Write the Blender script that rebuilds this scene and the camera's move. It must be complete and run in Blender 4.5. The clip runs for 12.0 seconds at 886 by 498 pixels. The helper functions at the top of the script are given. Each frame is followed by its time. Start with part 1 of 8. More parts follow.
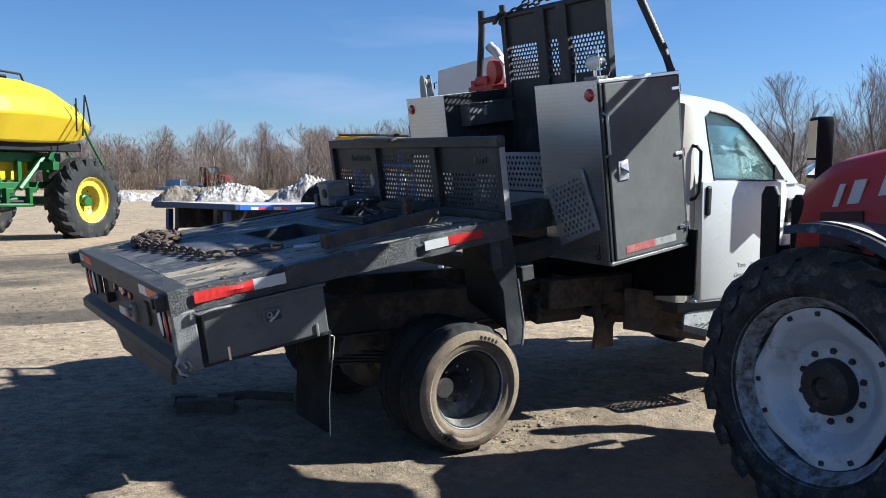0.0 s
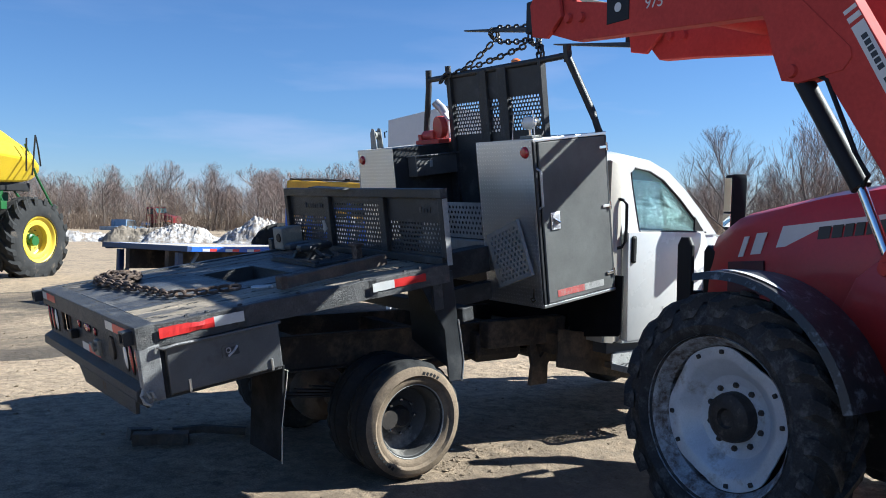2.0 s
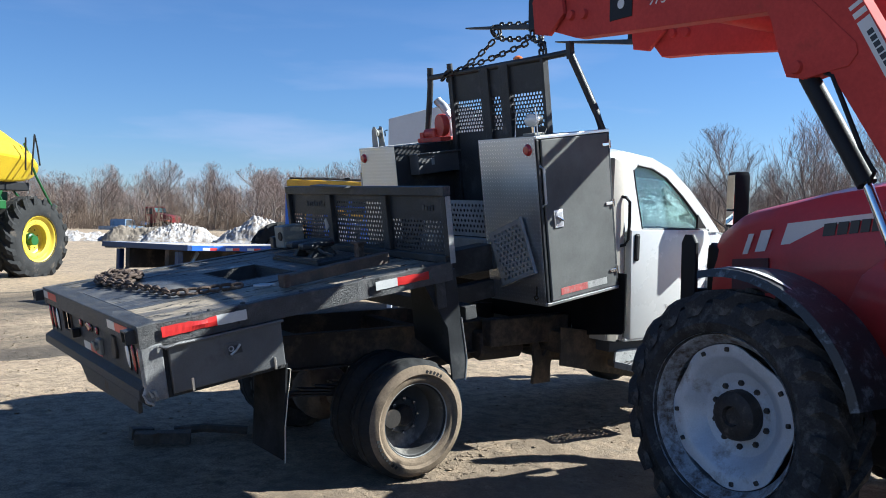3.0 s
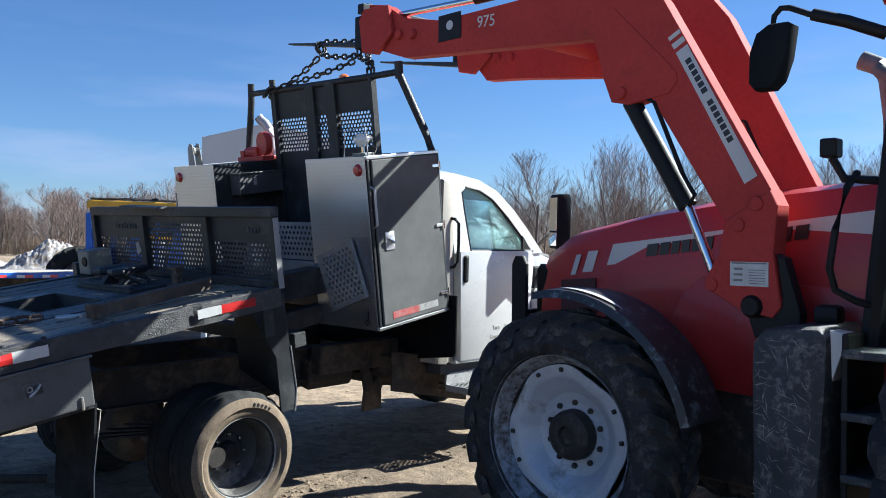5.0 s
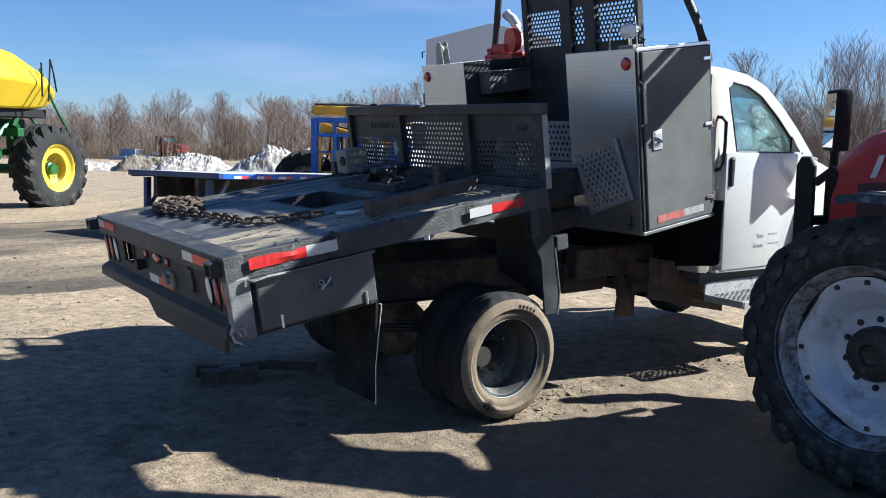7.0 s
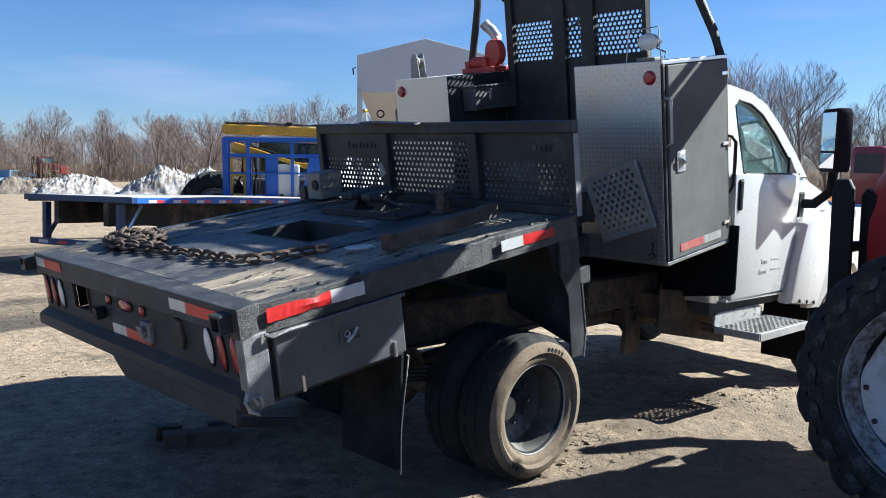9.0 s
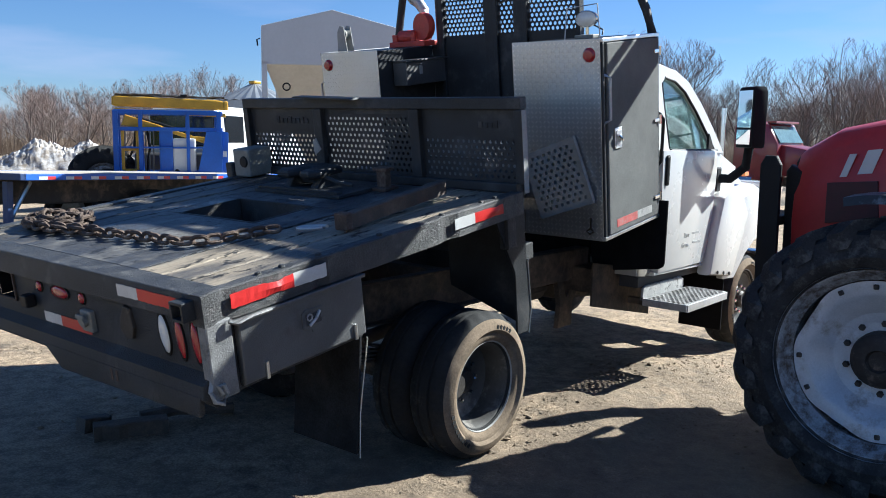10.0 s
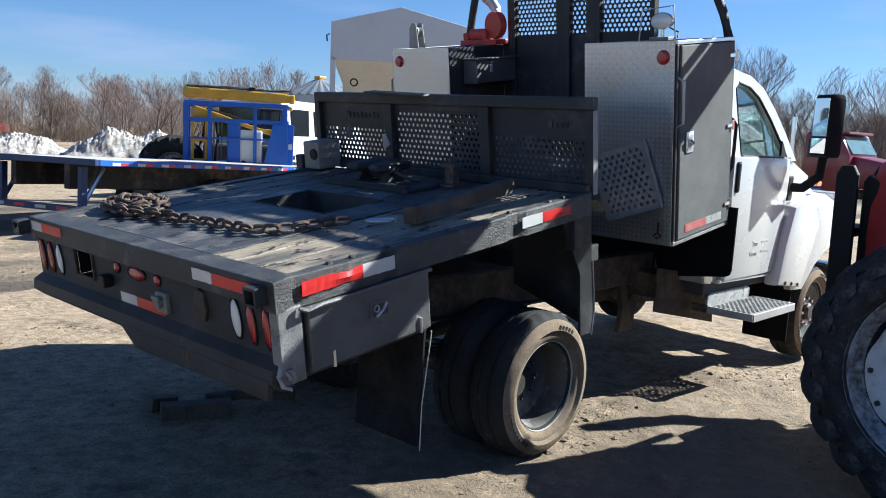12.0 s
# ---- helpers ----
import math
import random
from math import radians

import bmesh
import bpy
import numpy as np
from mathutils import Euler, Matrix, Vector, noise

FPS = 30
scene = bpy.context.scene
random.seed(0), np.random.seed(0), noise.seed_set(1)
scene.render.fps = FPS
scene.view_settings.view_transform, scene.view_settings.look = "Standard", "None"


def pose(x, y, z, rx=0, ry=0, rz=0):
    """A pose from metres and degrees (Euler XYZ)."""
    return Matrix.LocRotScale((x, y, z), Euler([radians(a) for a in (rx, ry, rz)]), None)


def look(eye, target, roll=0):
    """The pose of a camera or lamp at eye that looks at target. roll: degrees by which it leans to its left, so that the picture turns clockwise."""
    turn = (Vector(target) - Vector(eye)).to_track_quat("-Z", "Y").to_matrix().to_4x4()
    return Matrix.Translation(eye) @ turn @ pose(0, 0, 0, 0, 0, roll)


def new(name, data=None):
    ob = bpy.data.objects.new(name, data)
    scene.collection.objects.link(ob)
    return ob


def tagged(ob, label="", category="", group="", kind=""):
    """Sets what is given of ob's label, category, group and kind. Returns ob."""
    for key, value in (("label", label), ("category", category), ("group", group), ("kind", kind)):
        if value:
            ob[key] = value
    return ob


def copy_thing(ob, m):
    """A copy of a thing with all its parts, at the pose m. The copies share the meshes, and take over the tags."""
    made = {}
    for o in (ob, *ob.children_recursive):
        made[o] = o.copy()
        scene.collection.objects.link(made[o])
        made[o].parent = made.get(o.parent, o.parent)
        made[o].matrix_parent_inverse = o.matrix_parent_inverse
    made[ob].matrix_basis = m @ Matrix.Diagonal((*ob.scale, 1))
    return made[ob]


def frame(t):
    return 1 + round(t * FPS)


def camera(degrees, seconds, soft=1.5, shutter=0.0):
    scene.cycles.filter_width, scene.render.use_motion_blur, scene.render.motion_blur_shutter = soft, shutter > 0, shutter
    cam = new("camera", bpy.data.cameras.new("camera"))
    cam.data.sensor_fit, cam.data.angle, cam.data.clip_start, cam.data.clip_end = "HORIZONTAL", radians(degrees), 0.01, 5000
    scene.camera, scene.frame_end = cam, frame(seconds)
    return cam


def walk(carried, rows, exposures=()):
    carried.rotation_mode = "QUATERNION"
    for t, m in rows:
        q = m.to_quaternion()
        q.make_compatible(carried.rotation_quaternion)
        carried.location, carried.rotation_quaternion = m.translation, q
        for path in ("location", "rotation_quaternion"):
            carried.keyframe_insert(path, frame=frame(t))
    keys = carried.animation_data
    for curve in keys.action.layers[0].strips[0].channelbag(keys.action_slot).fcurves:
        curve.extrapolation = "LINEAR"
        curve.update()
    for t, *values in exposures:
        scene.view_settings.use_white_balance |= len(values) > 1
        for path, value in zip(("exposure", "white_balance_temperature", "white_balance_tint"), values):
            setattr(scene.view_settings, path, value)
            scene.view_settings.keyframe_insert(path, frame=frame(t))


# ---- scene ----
cam = camera(54.8, 12.0, 0.95)
PATH = [
    (0, (0.099, -5.355, 1.754), (1.185, -3.684, 1.579), 0.00),
    (0.5, (-0.012, -5.527, 1.762), (1.009, -3.817, 1.574), 0.60),
    (1, (-0.127, -5.677, 1.771), (0.969, -4.009, 1.641), 1.01),
    (1.5, (-0.161, -5.738, 1.785), (0.992, -4.105, 1.717), 1.10),
    (2, (-0.146, -5.760, 1.786), (1.040, -4.152, 1.714), 0.86),
    (2.5, (-0.166, -5.752, 1.778), (1.002, -4.131, 1.698), 0.93),
    (4.5, (-0.078, -5.565, 1.776), (1.352, -4.167, 1.753), 0.10),
    (5, (-0.104, -5.499, 1.777), (1.402, -4.183, 1.759), 0.46),
    (5.5, (-0.228, -5.415, 1.772), (1.162, -3.978, 1.711), 0.73),
    (6, (-0.325, -5.351, 1.743), (0.941, -3.809, 1.607), 1.20),
    (6.5, (-0.377, -5.267, 1.727), (0.811, -3.672, 1.519), 0.97),
    (7, (-0.302, -5.020, 1.716), (0.866, -3.415, 1.479), 0.64),
    (9, (-0.424, -4.027, 1.725), (0.943, -2.580, 1.536), 0.49),
    (9.5, (-0.472, -3.844, 1.741), (0.966, -2.468, 1.537), -0.07),
    (10, (-0.593, -3.752, 1.741), (0.945, -2.497, 1.493), 0.55),
    (10.5, (-0.682, -3.710, 1.727), (0.891, -2.500, 1.484), 1.23),
    (11, (-0.693, -3.705, 1.731), (0.893, -2.508, 1.504), 1.46),
    (11.5, (-0.702, -3.693, 1.733), (0.858, -2.463, 1.500), 1.50),
    (12, (-0.642, -3.727, 1.727), (0.809, -2.374, 1.475), 2.37),
]
walk(cam, [(t, look(eye, target, roll)) for t, eye, target, roll in PATH],
     [(0.0, 1.5, 4850, 11), (0.6, 1.5, 4850, 11), (1.0, 1.6, 4850, 11), (12.0, 1.6, 4850, 11)])

# ---- light ----
SUN = Vector((1.215, -0.59, 1.0)).normalized()
world = bpy.data.worlds.new("sky")
world.use_nodes = True
scene.world = world
wn = world.node_tree.nodes
wl = world.node_tree.links
sky = wn.new("ShaderNodeTexSky")
sky.sky_type = "NISHITA"
sky.sun_disc = False
sky.sun_elevation = math.asin(SUN.z)
sky.sun_rotation = math.atan2(SUN.x, SUN.y)
sky.altitude = 200
sky.dust_density = 0.15
sky.ozone_density = 3.6
# faint wisps of cloud low over the horizon
wc = wn.new("ShaderNodeTexCoord")
wm = wn.new("ShaderNodeMapping")
wm.inputs["Scale"].default_value = (2.2, 2.2, 13.0)
wnoise = wn.new("ShaderNodeTexNoise")
wnoise.inputs["Scale"].default_value = 1.6
wnoise.inputs["Detail"].default_value = 7.0
wramp = wn.new("ShaderNodeMapRange")
wramp.inputs["From Min"].default_value, wramp.inputs["From Max"].default_value = 0.52, 0.74
wsep = wn.new("ShaderNodeSeparateXYZ")
wlow = wn.new("ShaderNodeMapRange")
wlow.inputs["From Min"].default_value, wlow.inputs["From Max"].default_value = 0.26, 0.06
wmul = wn.new("ShaderNodeMath")
wmul.operation = "MULTIPLY"
wfac = wn.new("ShaderNodeMath")
wfac.operation = "MULTIPLY"
wfac.inputs[1].default_value = 0.5
wmix = wn.new("ShaderNodeMix")
wmix.data_type = "RGBA"
wmix.inputs["B"].default_value = (7.6, 7.0, 7.4, 1.0)
wl.new(wc.outputs["Generated"], wm.inputs["Vector"])
wl.new(wm.outputs[0], wnoise.inputs["Vector"])
wl.new(wnoise.outputs[0], wramp.inputs["Value"])
wl.new(wc.outputs["Generated"], wsep.inputs[0])
wl.new(wsep.outputs["Z"], wlow.inputs["Value"])
wl.new(wramp.outputs[0], wmul.inputs[0])
wl.new(wlow.outputs[0], wmul.inputs[1])
wl.new(wmul.outputs[0], wfac.inputs[0])
wl.new(wfac.outputs[0], wmix.inputs["Factor"])
wl.new(sky.outputs[0], wmix.inputs["A"])
wl.new(wmix.outputs["Result"], wn["Background"].inputs[0])
wn["Background"].inputs[1].default_value = 0.032
sun_data = bpy.data.lights.new("sun", "SUN")
sun_data.energy = 5.0
sun_data.angle = radians(0.53)
sun_data.color = (1.0, 0.86, 0.60)
sun = new("sun", sun_data)
sun.matrix_world = look(SUN * 60, (0, 0, 0))


# ---- materials ----
def rgb(v):
    return (v[0], v[1], v[2], 1.0)


def mat(name, base, rough=0.6, metal=0.0, var=0.25, size=0.25, fine=0.02, bump=0.15, dirt=None, dirt_amount=0.0, dirt_size=0.4,
        coat=0.0, rough_var=0.15, per_object=0.0, spec=0.5):
    """A procedural surface: base colour varied at two scales, an optional second colour in worn or dirty patches, fine relief."""
    m = bpy.data.materials.new(name)
    m.use_nodes = True
    t = m.node_tree
    b = t.nodes["Principled BSDF"]
    co = t.nodes.new("ShaderNodeTexCoord")

    def noise_tex(scale, detail=6.0, rough_=0.6):
        n = t.nodes.new("ShaderNodeTexNoise")
        n.inputs["Scale"].default_value = scale
        n.inputs["Detail"].default_value = detail
        n.inputs["Roughness"].default_value = rough_
        t.links.new(co.outputs["Object"], n.inputs["Vector"])
        return n
    big = noise_tex(1.0 / size)
    small = noise_tex(1.0 / fine, 4.0, 0.7)
    mix = t.nodes.new("ShaderNodeMix")
    mix.data_type = "RGBA"
    ramp = t.nodes.new("ShaderNodeMapRange")
    ramp.inputs["From Min"].default_value = 0.3
    ramp.inputs["From Max"].default_value = 0.7
    t.links.new(big.outputs[0], ramp.inputs["Value"])
    t.links.new(ramp.outputs[0], mix.inputs["Factor"])
    mix.inputs["A"].default_value = rgb([c * (1 - var) for c in base])
    mix.inputs["B"].default_value = rgb([min(1.0, c * (1 + var)) for c in base])
    out = mix.outputs["Result"]
    mix2 = t.nodes.new("ShaderNodeMix")
    mix2.data_type = "RGBA"
    mix2.blend_type = "OVERLAY"
    mix2.inputs["Factor"].default_value = min(1.0, var * 1.6)
    t.links.new(out, mix2.inputs["A"])
    grey = t.nodes.new("ShaderNodeCombineColor")
    for i in range(3):
        t.links.new(small.outputs[0], grey.inputs[i])
    t.links.new(grey.outputs[0], mix2.inputs["B"])
    out = mix2.outputs["Result"]
    if dirt:
        dn = noise_tex(1.0 / dirt_size, 9.0, 0.72)
        dr = t.nodes.new("ShaderNodeMapRange")
        dr.inputs["From Min"].default_value = 0.62 - 0.3 * dirt_amount
        dr.inputs["From Max"].default_value = 0.74 - 0.2 * dirt_amount
        t.links.new(dn.outputs[0], dr.inputs["Value"])
        mix3 = t.nodes.new("ShaderNodeMix")
        mix3.data_type = "RGBA"
        t.links.new(dr.outputs[0], mix3.inputs["Factor"])
        t.links.new(out, mix3.inputs["A"])
        mix3.inputs["B"].default_value = rgb(dirt)
        out = mix3.outputs["Result"]
    if per_object:
        info = t.nodes.new("ShaderNodeObjectInfo")
        hsv = t.nodes.new("ShaderNodeHueSaturation")
        mr = t.nodes.new("ShaderNodeMapRange")
        mr.inputs["To Min"].default_value = 1 - per_object
        mr.inputs["To Max"].default_value = 1 + per_object
        t.links.new(info.outputs["Random"], mr.inputs["Value"])
        t.links.new(mr.outputs[0], hsv.inputs["Value"])
        t.links.new(out, hsv.inputs["Color"])
        out = hsv.outputs[0]
    t.links.new(out, b.inputs["Base Color"])
    rr = t.nodes.new("ShaderNodeMapRange")
    rr.inputs["To Min"].default_value = max(0.03, rough - rough_var)
    rr.inputs["To Max"].default_value = min(1.0, rough + rough_var)
    t.links.new(big.outputs[0], rr.inputs["Value"])
    t.links.new(rr.outputs[0], b.inputs["Roughness"])
    b.inputs["Metallic"].default_value = metal
    b.inputs["Specular IOR Level"].default_value = spec
    b.inputs["Coat Weight"].default_value = coat
    b.inputs["Coat Roughness"].default_value = 0.08
    if bump:
        bp = t.nodes.new("ShaderNodeBump")
        bp.inputs["Strength"].default_value = bump
        bp.inputs["Distance"].default_value = 0.01
        t.links.new(small.outputs[0], bp.inputs["Height"])
        t.links.new(bp.outputs[0], b.inputs["Normal"])
    return m


def lozenges(t, p, q, pitch):
    """Height of small raised lozenges in alternating directions over two coordinates."""
    def op(kind, a, c=None):
        n = t.nodes.new("ShaderNodeMath")
        n.operation = kind
        for i, v in enumerate((a, c)):
            if v is None:
                continue
            if isinstance(v, (int, float)):
                n.inputs[i].default_value = v
            else:
                t.links.new(v, n.inputs[i])
        return n.outputs[0]
    u, v = op("DIVIDE", p, pitch), op("DIVIDE", q, pitch)
    iu, iv = op("FLOOR", u), op("FLOOR", v)
    fu, fv = op("SUBTRACT", op("SUBTRACT", u, iu), 0.5), op("SUBTRACT", op("SUBTRACT", v, iv), 0.5)
    sign = op("SUBTRACT", op("MULTIPLY", op("FLOORED_MODULO", op("ADD", iu, iv), 2.0), 2.0), 1.0)
    fu = op("MULTIPLY", fu, sign)
    along, across = op("ADD", fu, fv), op("SUBTRACT", fu, fv)
    e = op("ADD", op("POWER", op("DIVIDE", along, 0.62), 2.0), op("POWER", op("DIVIDE", across, 0.15), 2.0))
    hgt = t.nodes.new("ShaderNodeMapRange")
    hgt.inputs["From Min"].default_value = 1.0
    hgt.inputs["From Max"].default_value = 0.45
    t.links.new(e, hgt.inputs["Value"])
    return hgt.outputs[0]


def tread_plate(name):
    """Aluminium tread plate: small lozenges in alternating directions across the y-z plane, as relief with painted
    glint.
    """
    m = mat(name, (0.90, 0.91, 0.92), 0.36, 1.0, 0.08, 0.3, 0.01, 0.0, dirt=(0.66, 0.66, 0.66), dirt_amount=0.12)
    t = m.node_tree
    b = t.nodes["Principled BSDF"]
    co = t.nodes.new("ShaderNodeTexCoord")
    sep = t.nodes.new("ShaderNodeSeparateXYZ")
    t.links.new(co.outputs["Object"], sep.inputs[0])

    hgt = lozenges(t, sep.outputs["Y"], sep.outputs["Z"], 0.030)
    # paler lozenges on a bluish ground: glint and recess shade put into the colour
    tone = t.nodes.new("ShaderNodeMix")
    tone.data_type = "RGBA"
    tone.blend_type = "MULTIPLY"
    tone.inputs["Factor"].default_value = 1.0
    lift = t.nodes.new("ShaderNodeMix")
    lift.data_type = "RGBA"
    lift.inputs["A"].default_value = rgb((0.56, 0.59, 0.63))
    lift.inputs["B"].default_value = rgb((1.0, 1.0, 1.0))
    t.links.new(hgt, lift.inputs["Factor"])
    t.links.new(b.inputs["Base Color"].links[0].from_socket, tone.inputs["A"])
    t.links.new(lift.outputs["Result"], tone.inputs["B"])
    t.links.new(tone.outputs["Result"], b.inputs["Base Color"])
    bp = t.nodes.new("ShaderNodeBump")
    bp.inputs["Strength"].default_value = 1.0
    bp.inputs["Distance"].default_value = 0.016
    t.links.new(hgt, bp.inputs["Height"])
    t.links.new(bp.outputs[0], b.inputs["Normal"])
    return m


def glass_mat(name, tint=(0.75, 0.88, 0.86), rough=0.02, alpha=0.35):
    m = bpy.data.materials.new(name)
    m.use_nodes = True
    t = m.node_tree
    b = t.nodes["Principled BSDF"]
    b.inputs["Base Color"].default_value = rgb(tint)
    b.inputs["Roughness"].default_value = rough
    b.inputs["Transmission Weight"].default_value = 1.0
    b.inputs["IOR"].default_value = 1.45
    return m


M_BLACK = mat("black bed paint", (0.036, 0.037, 0.039), 0.50, 0.0, 0.5, 0.2, 0.009, 0.9, dirt=(0.09, 0.088, 0.083), dirt_amount=0.18, dirt_size=0.22, spec=0.35)
M_RAIL = mat("dusty worn rail paint", (0.042, 0.042, 0.043), 0.50, 0.0, 0.5, 0.15, 0.009, 0.9, dirt=(0.13, 0.124, 0.115), dirt_amount=0.26, dirt_size=0.14, spec=0.5)
M_BLACKRACK = mat("satin black paint", (0.028, 0.030, 0.033), 0.45, 0.0, 0.4, 0.25, 0.008, 0.3, dirt=(0.075, 0.074, 0.073), dirt_amount=0.22, dirt_size=0.25, spec=0.3)
def worn_deck(name, dark, bare, amount, stretch, rough, tread=False):
    """Blackened deck worn through to a paler ground in streaks along x, with cracks and grit."""
    m = bpy.data.materials.new(name)
    m.use_nodes = True
    t = m.node_tree
    b = t.nodes["Principled BSDF"]
    co = t.nodes.new("ShaderNodeTexCoord")

    def tex(scale, sx, detail=8.0, rg=0.65):
        mp = t.nodes.new("ShaderNodeMapping")
        mp.inputs["Scale"].default_value = (sx, 1.0, 1.0)
        n = t.nodes.new("ShaderNodeTexNoise")
        n.inputs["Scale"].default_value = scale
        n.inputs["Detail"].default_value = detail
        n.inputs["Roughness"].default_value = rg
        t.links.new(co.outputs["Object"], mp.inputs["Vector"])
        t.links.new(mp.outputs[0], n.inputs["Vector"])
        return n

    def ramp(src, lo, hi, a=0.0, c=1.0):
        r = t.nodes.new("ShaderNodeMapRange")
        r.inputs["From Min"].default_value, r.inputs["From Max"].default_value = lo, hi
        r.inputs["To Min"].default_value, r.inputs["To Max"].default_value = a, c
        t.links.new(src, r.inputs["Value"])
        return r.outputs[0]

    def mixed(fac, a, c):
        x = t.nodes.new("ShaderNodeMix")
        x.data_type = "RGBA"
        t.links.new(fac, x.inputs["Factor"])
        for v, s in ((a, "A"), (c, "B")):
            if isinstance(v, tuple):
                x.inputs[s].default_value = rgb(v)
            else:
                t.links.new(v, x.inputs[s])
        return x.outputs["Result"]
    wear_sheen, grit, grain = tex(3.2, stretch), tex(55, 0.6, 5.0, 0.8), tex(38, 0.05, 4.0)
    base = mixed(ramp(grain.outputs[0], 0.3, 0.7), tuple(c * 0.6 for c in dark), tuple(c * 1.5 for c in dark))
    pale = mixed(ramp(grain.outputs[0], 0.35, 0.65), tuple(c * 0.65 for c in bare), bare)
    col = mixed(ramp(wear_sheen.outputs[0], 0.60 - amount, 0.68 - amount * 0.7), base, pale)
    chip = tex(13, 0.5, 6.0, 0.72)
    col = mixed(ramp(chip.outputs[0], 0.56, 0.60), col, tuple(c * 0.35 for c in dark))
    col = mixed(ramp(grit.outputs[0], 0.57, 0.68), col, tuple(c * 0.4 for c in dark))
    if tread:
        sep = t.nodes.new("ShaderNodeSeparateXYZ")
        t.links.new(co.outputs["Object"], sep.inputs[0])
        raised = lozenges(t, sep.outputs["X"], sep.outputs["Y"], 0.030)
        col = mixed(ramp(raised, 0.0, 1.0, 0.0, 0.30), col, bare)
    b.inputs["Specular IOR Level"].default_value = 0.28
    t.links.new(col, b.inputs["Base Color"])
    t.links.new(ramp(wear_sheen.outputs[0], 0.35, 0.65, rough - 0.12, rough + 0.25), b.inputs["Roughness"])
    dent = t.nodes.new("ShaderNodeMath")
    dent.operation = "SUBTRACT"
    t.links.new(grit.outputs[0], dent.inputs[0])
    t.links.new(ramp(chip.outputs[0], 0.59, 0.65), dent.inputs[1])
    add = t.nodes.new("ShaderNodeMath")
    t.links.new(grain.outputs[0], add.inputs[0])
    t.links.new(dent.outputs[0], add.inputs[1])
    if tread:
        both = t.nodes.new("ShaderNodeMath")
        t.links.new(add.outputs[0], both.inputs[0])
        t.links.new(raised, both.inputs[1])
        add = both
    bp = t.nodes.new("ShaderNodeBump")
    bp.inputs["Strength"].default_value = 0.55
    bp.inputs["Distance"].default_value = 0.008
    t.links.new(add.outputs[0], bp.inputs["Height"])
    t.links.new(bp.outputs[0], b.inputs["Normal"])
    return m


M_DECK = worn_deck("worn black deck boards", (0.052, 0.051, 0.051), (0.34, 0.285, 0.21), 0.24, 0.35, 0.45)
# left boards: less pale wear, and toned darker for the unlit side
M_DECKDARK = worn_deck("black deck boards toned for the unlit side", (0.050, 0.049, 0.049), (0.24, 0.205, 0.16), 0.12, 0.35, 0.45)
M_DECKSTEEL = worn_deck("worn black deck steel", (0.050, 0.051, 0.055), (0.19, 0.18, 0.165), 0.11, 0.7, 0.40, True)
M_POST = mat("scuffed grey corner steel", (0.19, 0.19, 0.187), 0.42, 0.0, 0.35, 0.2, 0.006, 0.5, dirt=(0.05, 0.05, 0.05), dirt_amount=0.35, dirt_size=0.12)
M_SIDEBOX = mat("faded charcoal paint", (0.085, 0.086, 0.087), 0.40, 0.0, 0.3, 0.3, 0.006, 0.35, dirt=(0.045, 0.045, 0.046), dirt_amount=0.25, spec=0.65)
M_TOOLDOOR = mat("dark grey textured door", (0.122, 0.124, 0.120), 0.75, 0.0, 0.25, 0.35, 0.005, 0.35, spec=0.2)
M_TREAD = tread_plate("aluminium tread plate")
M_ALU = mat("brushed aluminium", (0.66, 0.67, 0.68), 0.35, 1.0, 0.12, 0.3, 0.01, 0.1)
M_GREYPERF = mat("grey galvanised sheet", (0.27, 0.27, 0.26), 0.55, 0.0, 0.25, 0.2, 0.01, 0.1)
M_STEELBAR = mat("dull plated steel", (0.45, 0.45, 0.46), 0.45, 0.5, 0.2, 0.3, 0.02, 0.1, dirt=(0.2, 0.19, 0.18), dirt_amount=0.2)
M_STEPEDGE = mat("scraped step paint", (0.40, 0.40, 0.39), 0.6, 0.1, 0.3, 0.12, 0.01, 0.25, dirt=(0.06, 0.055, 0.05), dirt_amount=0.42, dirt_size=0.06, spec=0.3)
M_STEPSTEEL = mat("scuffed step steel", (0.20, 0.20, 0.20), 0.65, 0.1, 0.35, 0.12, 0.01, 0.3, dirt=(0.07, 0.065, 0.06), dirt_amount=0.4, dirt_size=0.08, spec=0.2)
M_CHROME = mat("chrome", (0.75, 0.75, 0.76), 0.12, 1.0, 0.05, 0.3, 0.02, 0.0)
M_WHITE = mat("white truck paint", (0.545, 0.545, 0.535), 0.28, 0.0, 0.04, 0.8, 0.05, 0.0, dirt=(0.47, 0.45, 0.41), dirt_amount=0.08, dirt_size=0.4, coat=0.4)
# cab back wall and rear pillars: darker and creamier than M_WHITE
M_CREAM = mat("cab back wall cream", (0.40, 0.37, 0.315), 0.45, 0.0, 0.08, 0.5, 0.03, 0.05)
M_LUGRUBBER = mat("dusty tractor tyre", (0.030, 0.030, 0.031), 0.8, 0.0, 0.45, 0.12, 0.012, 0.5, dirt=(0.105, 0.10, 0.095), dirt_amount=0.38, dirt_size=0.09, spec=0.3)
M_RUBBER = mat("tyre rubber", (0.026, 0.0265, 0.027), 0.85, 0.0, 0.3, 0.3, 0.02, 0.3, dirt=(0.12, 0.10, 0.08), dirt_amount=0.16, dirt_size=0.35, spec=0.2)
M_RUBBERTAN = mat("dusty truck tyre", (0.180, 0.140, 0.097), 0.9, 0.0, 0.35, 0.16, 0.012, 0.3, spec=0.15)
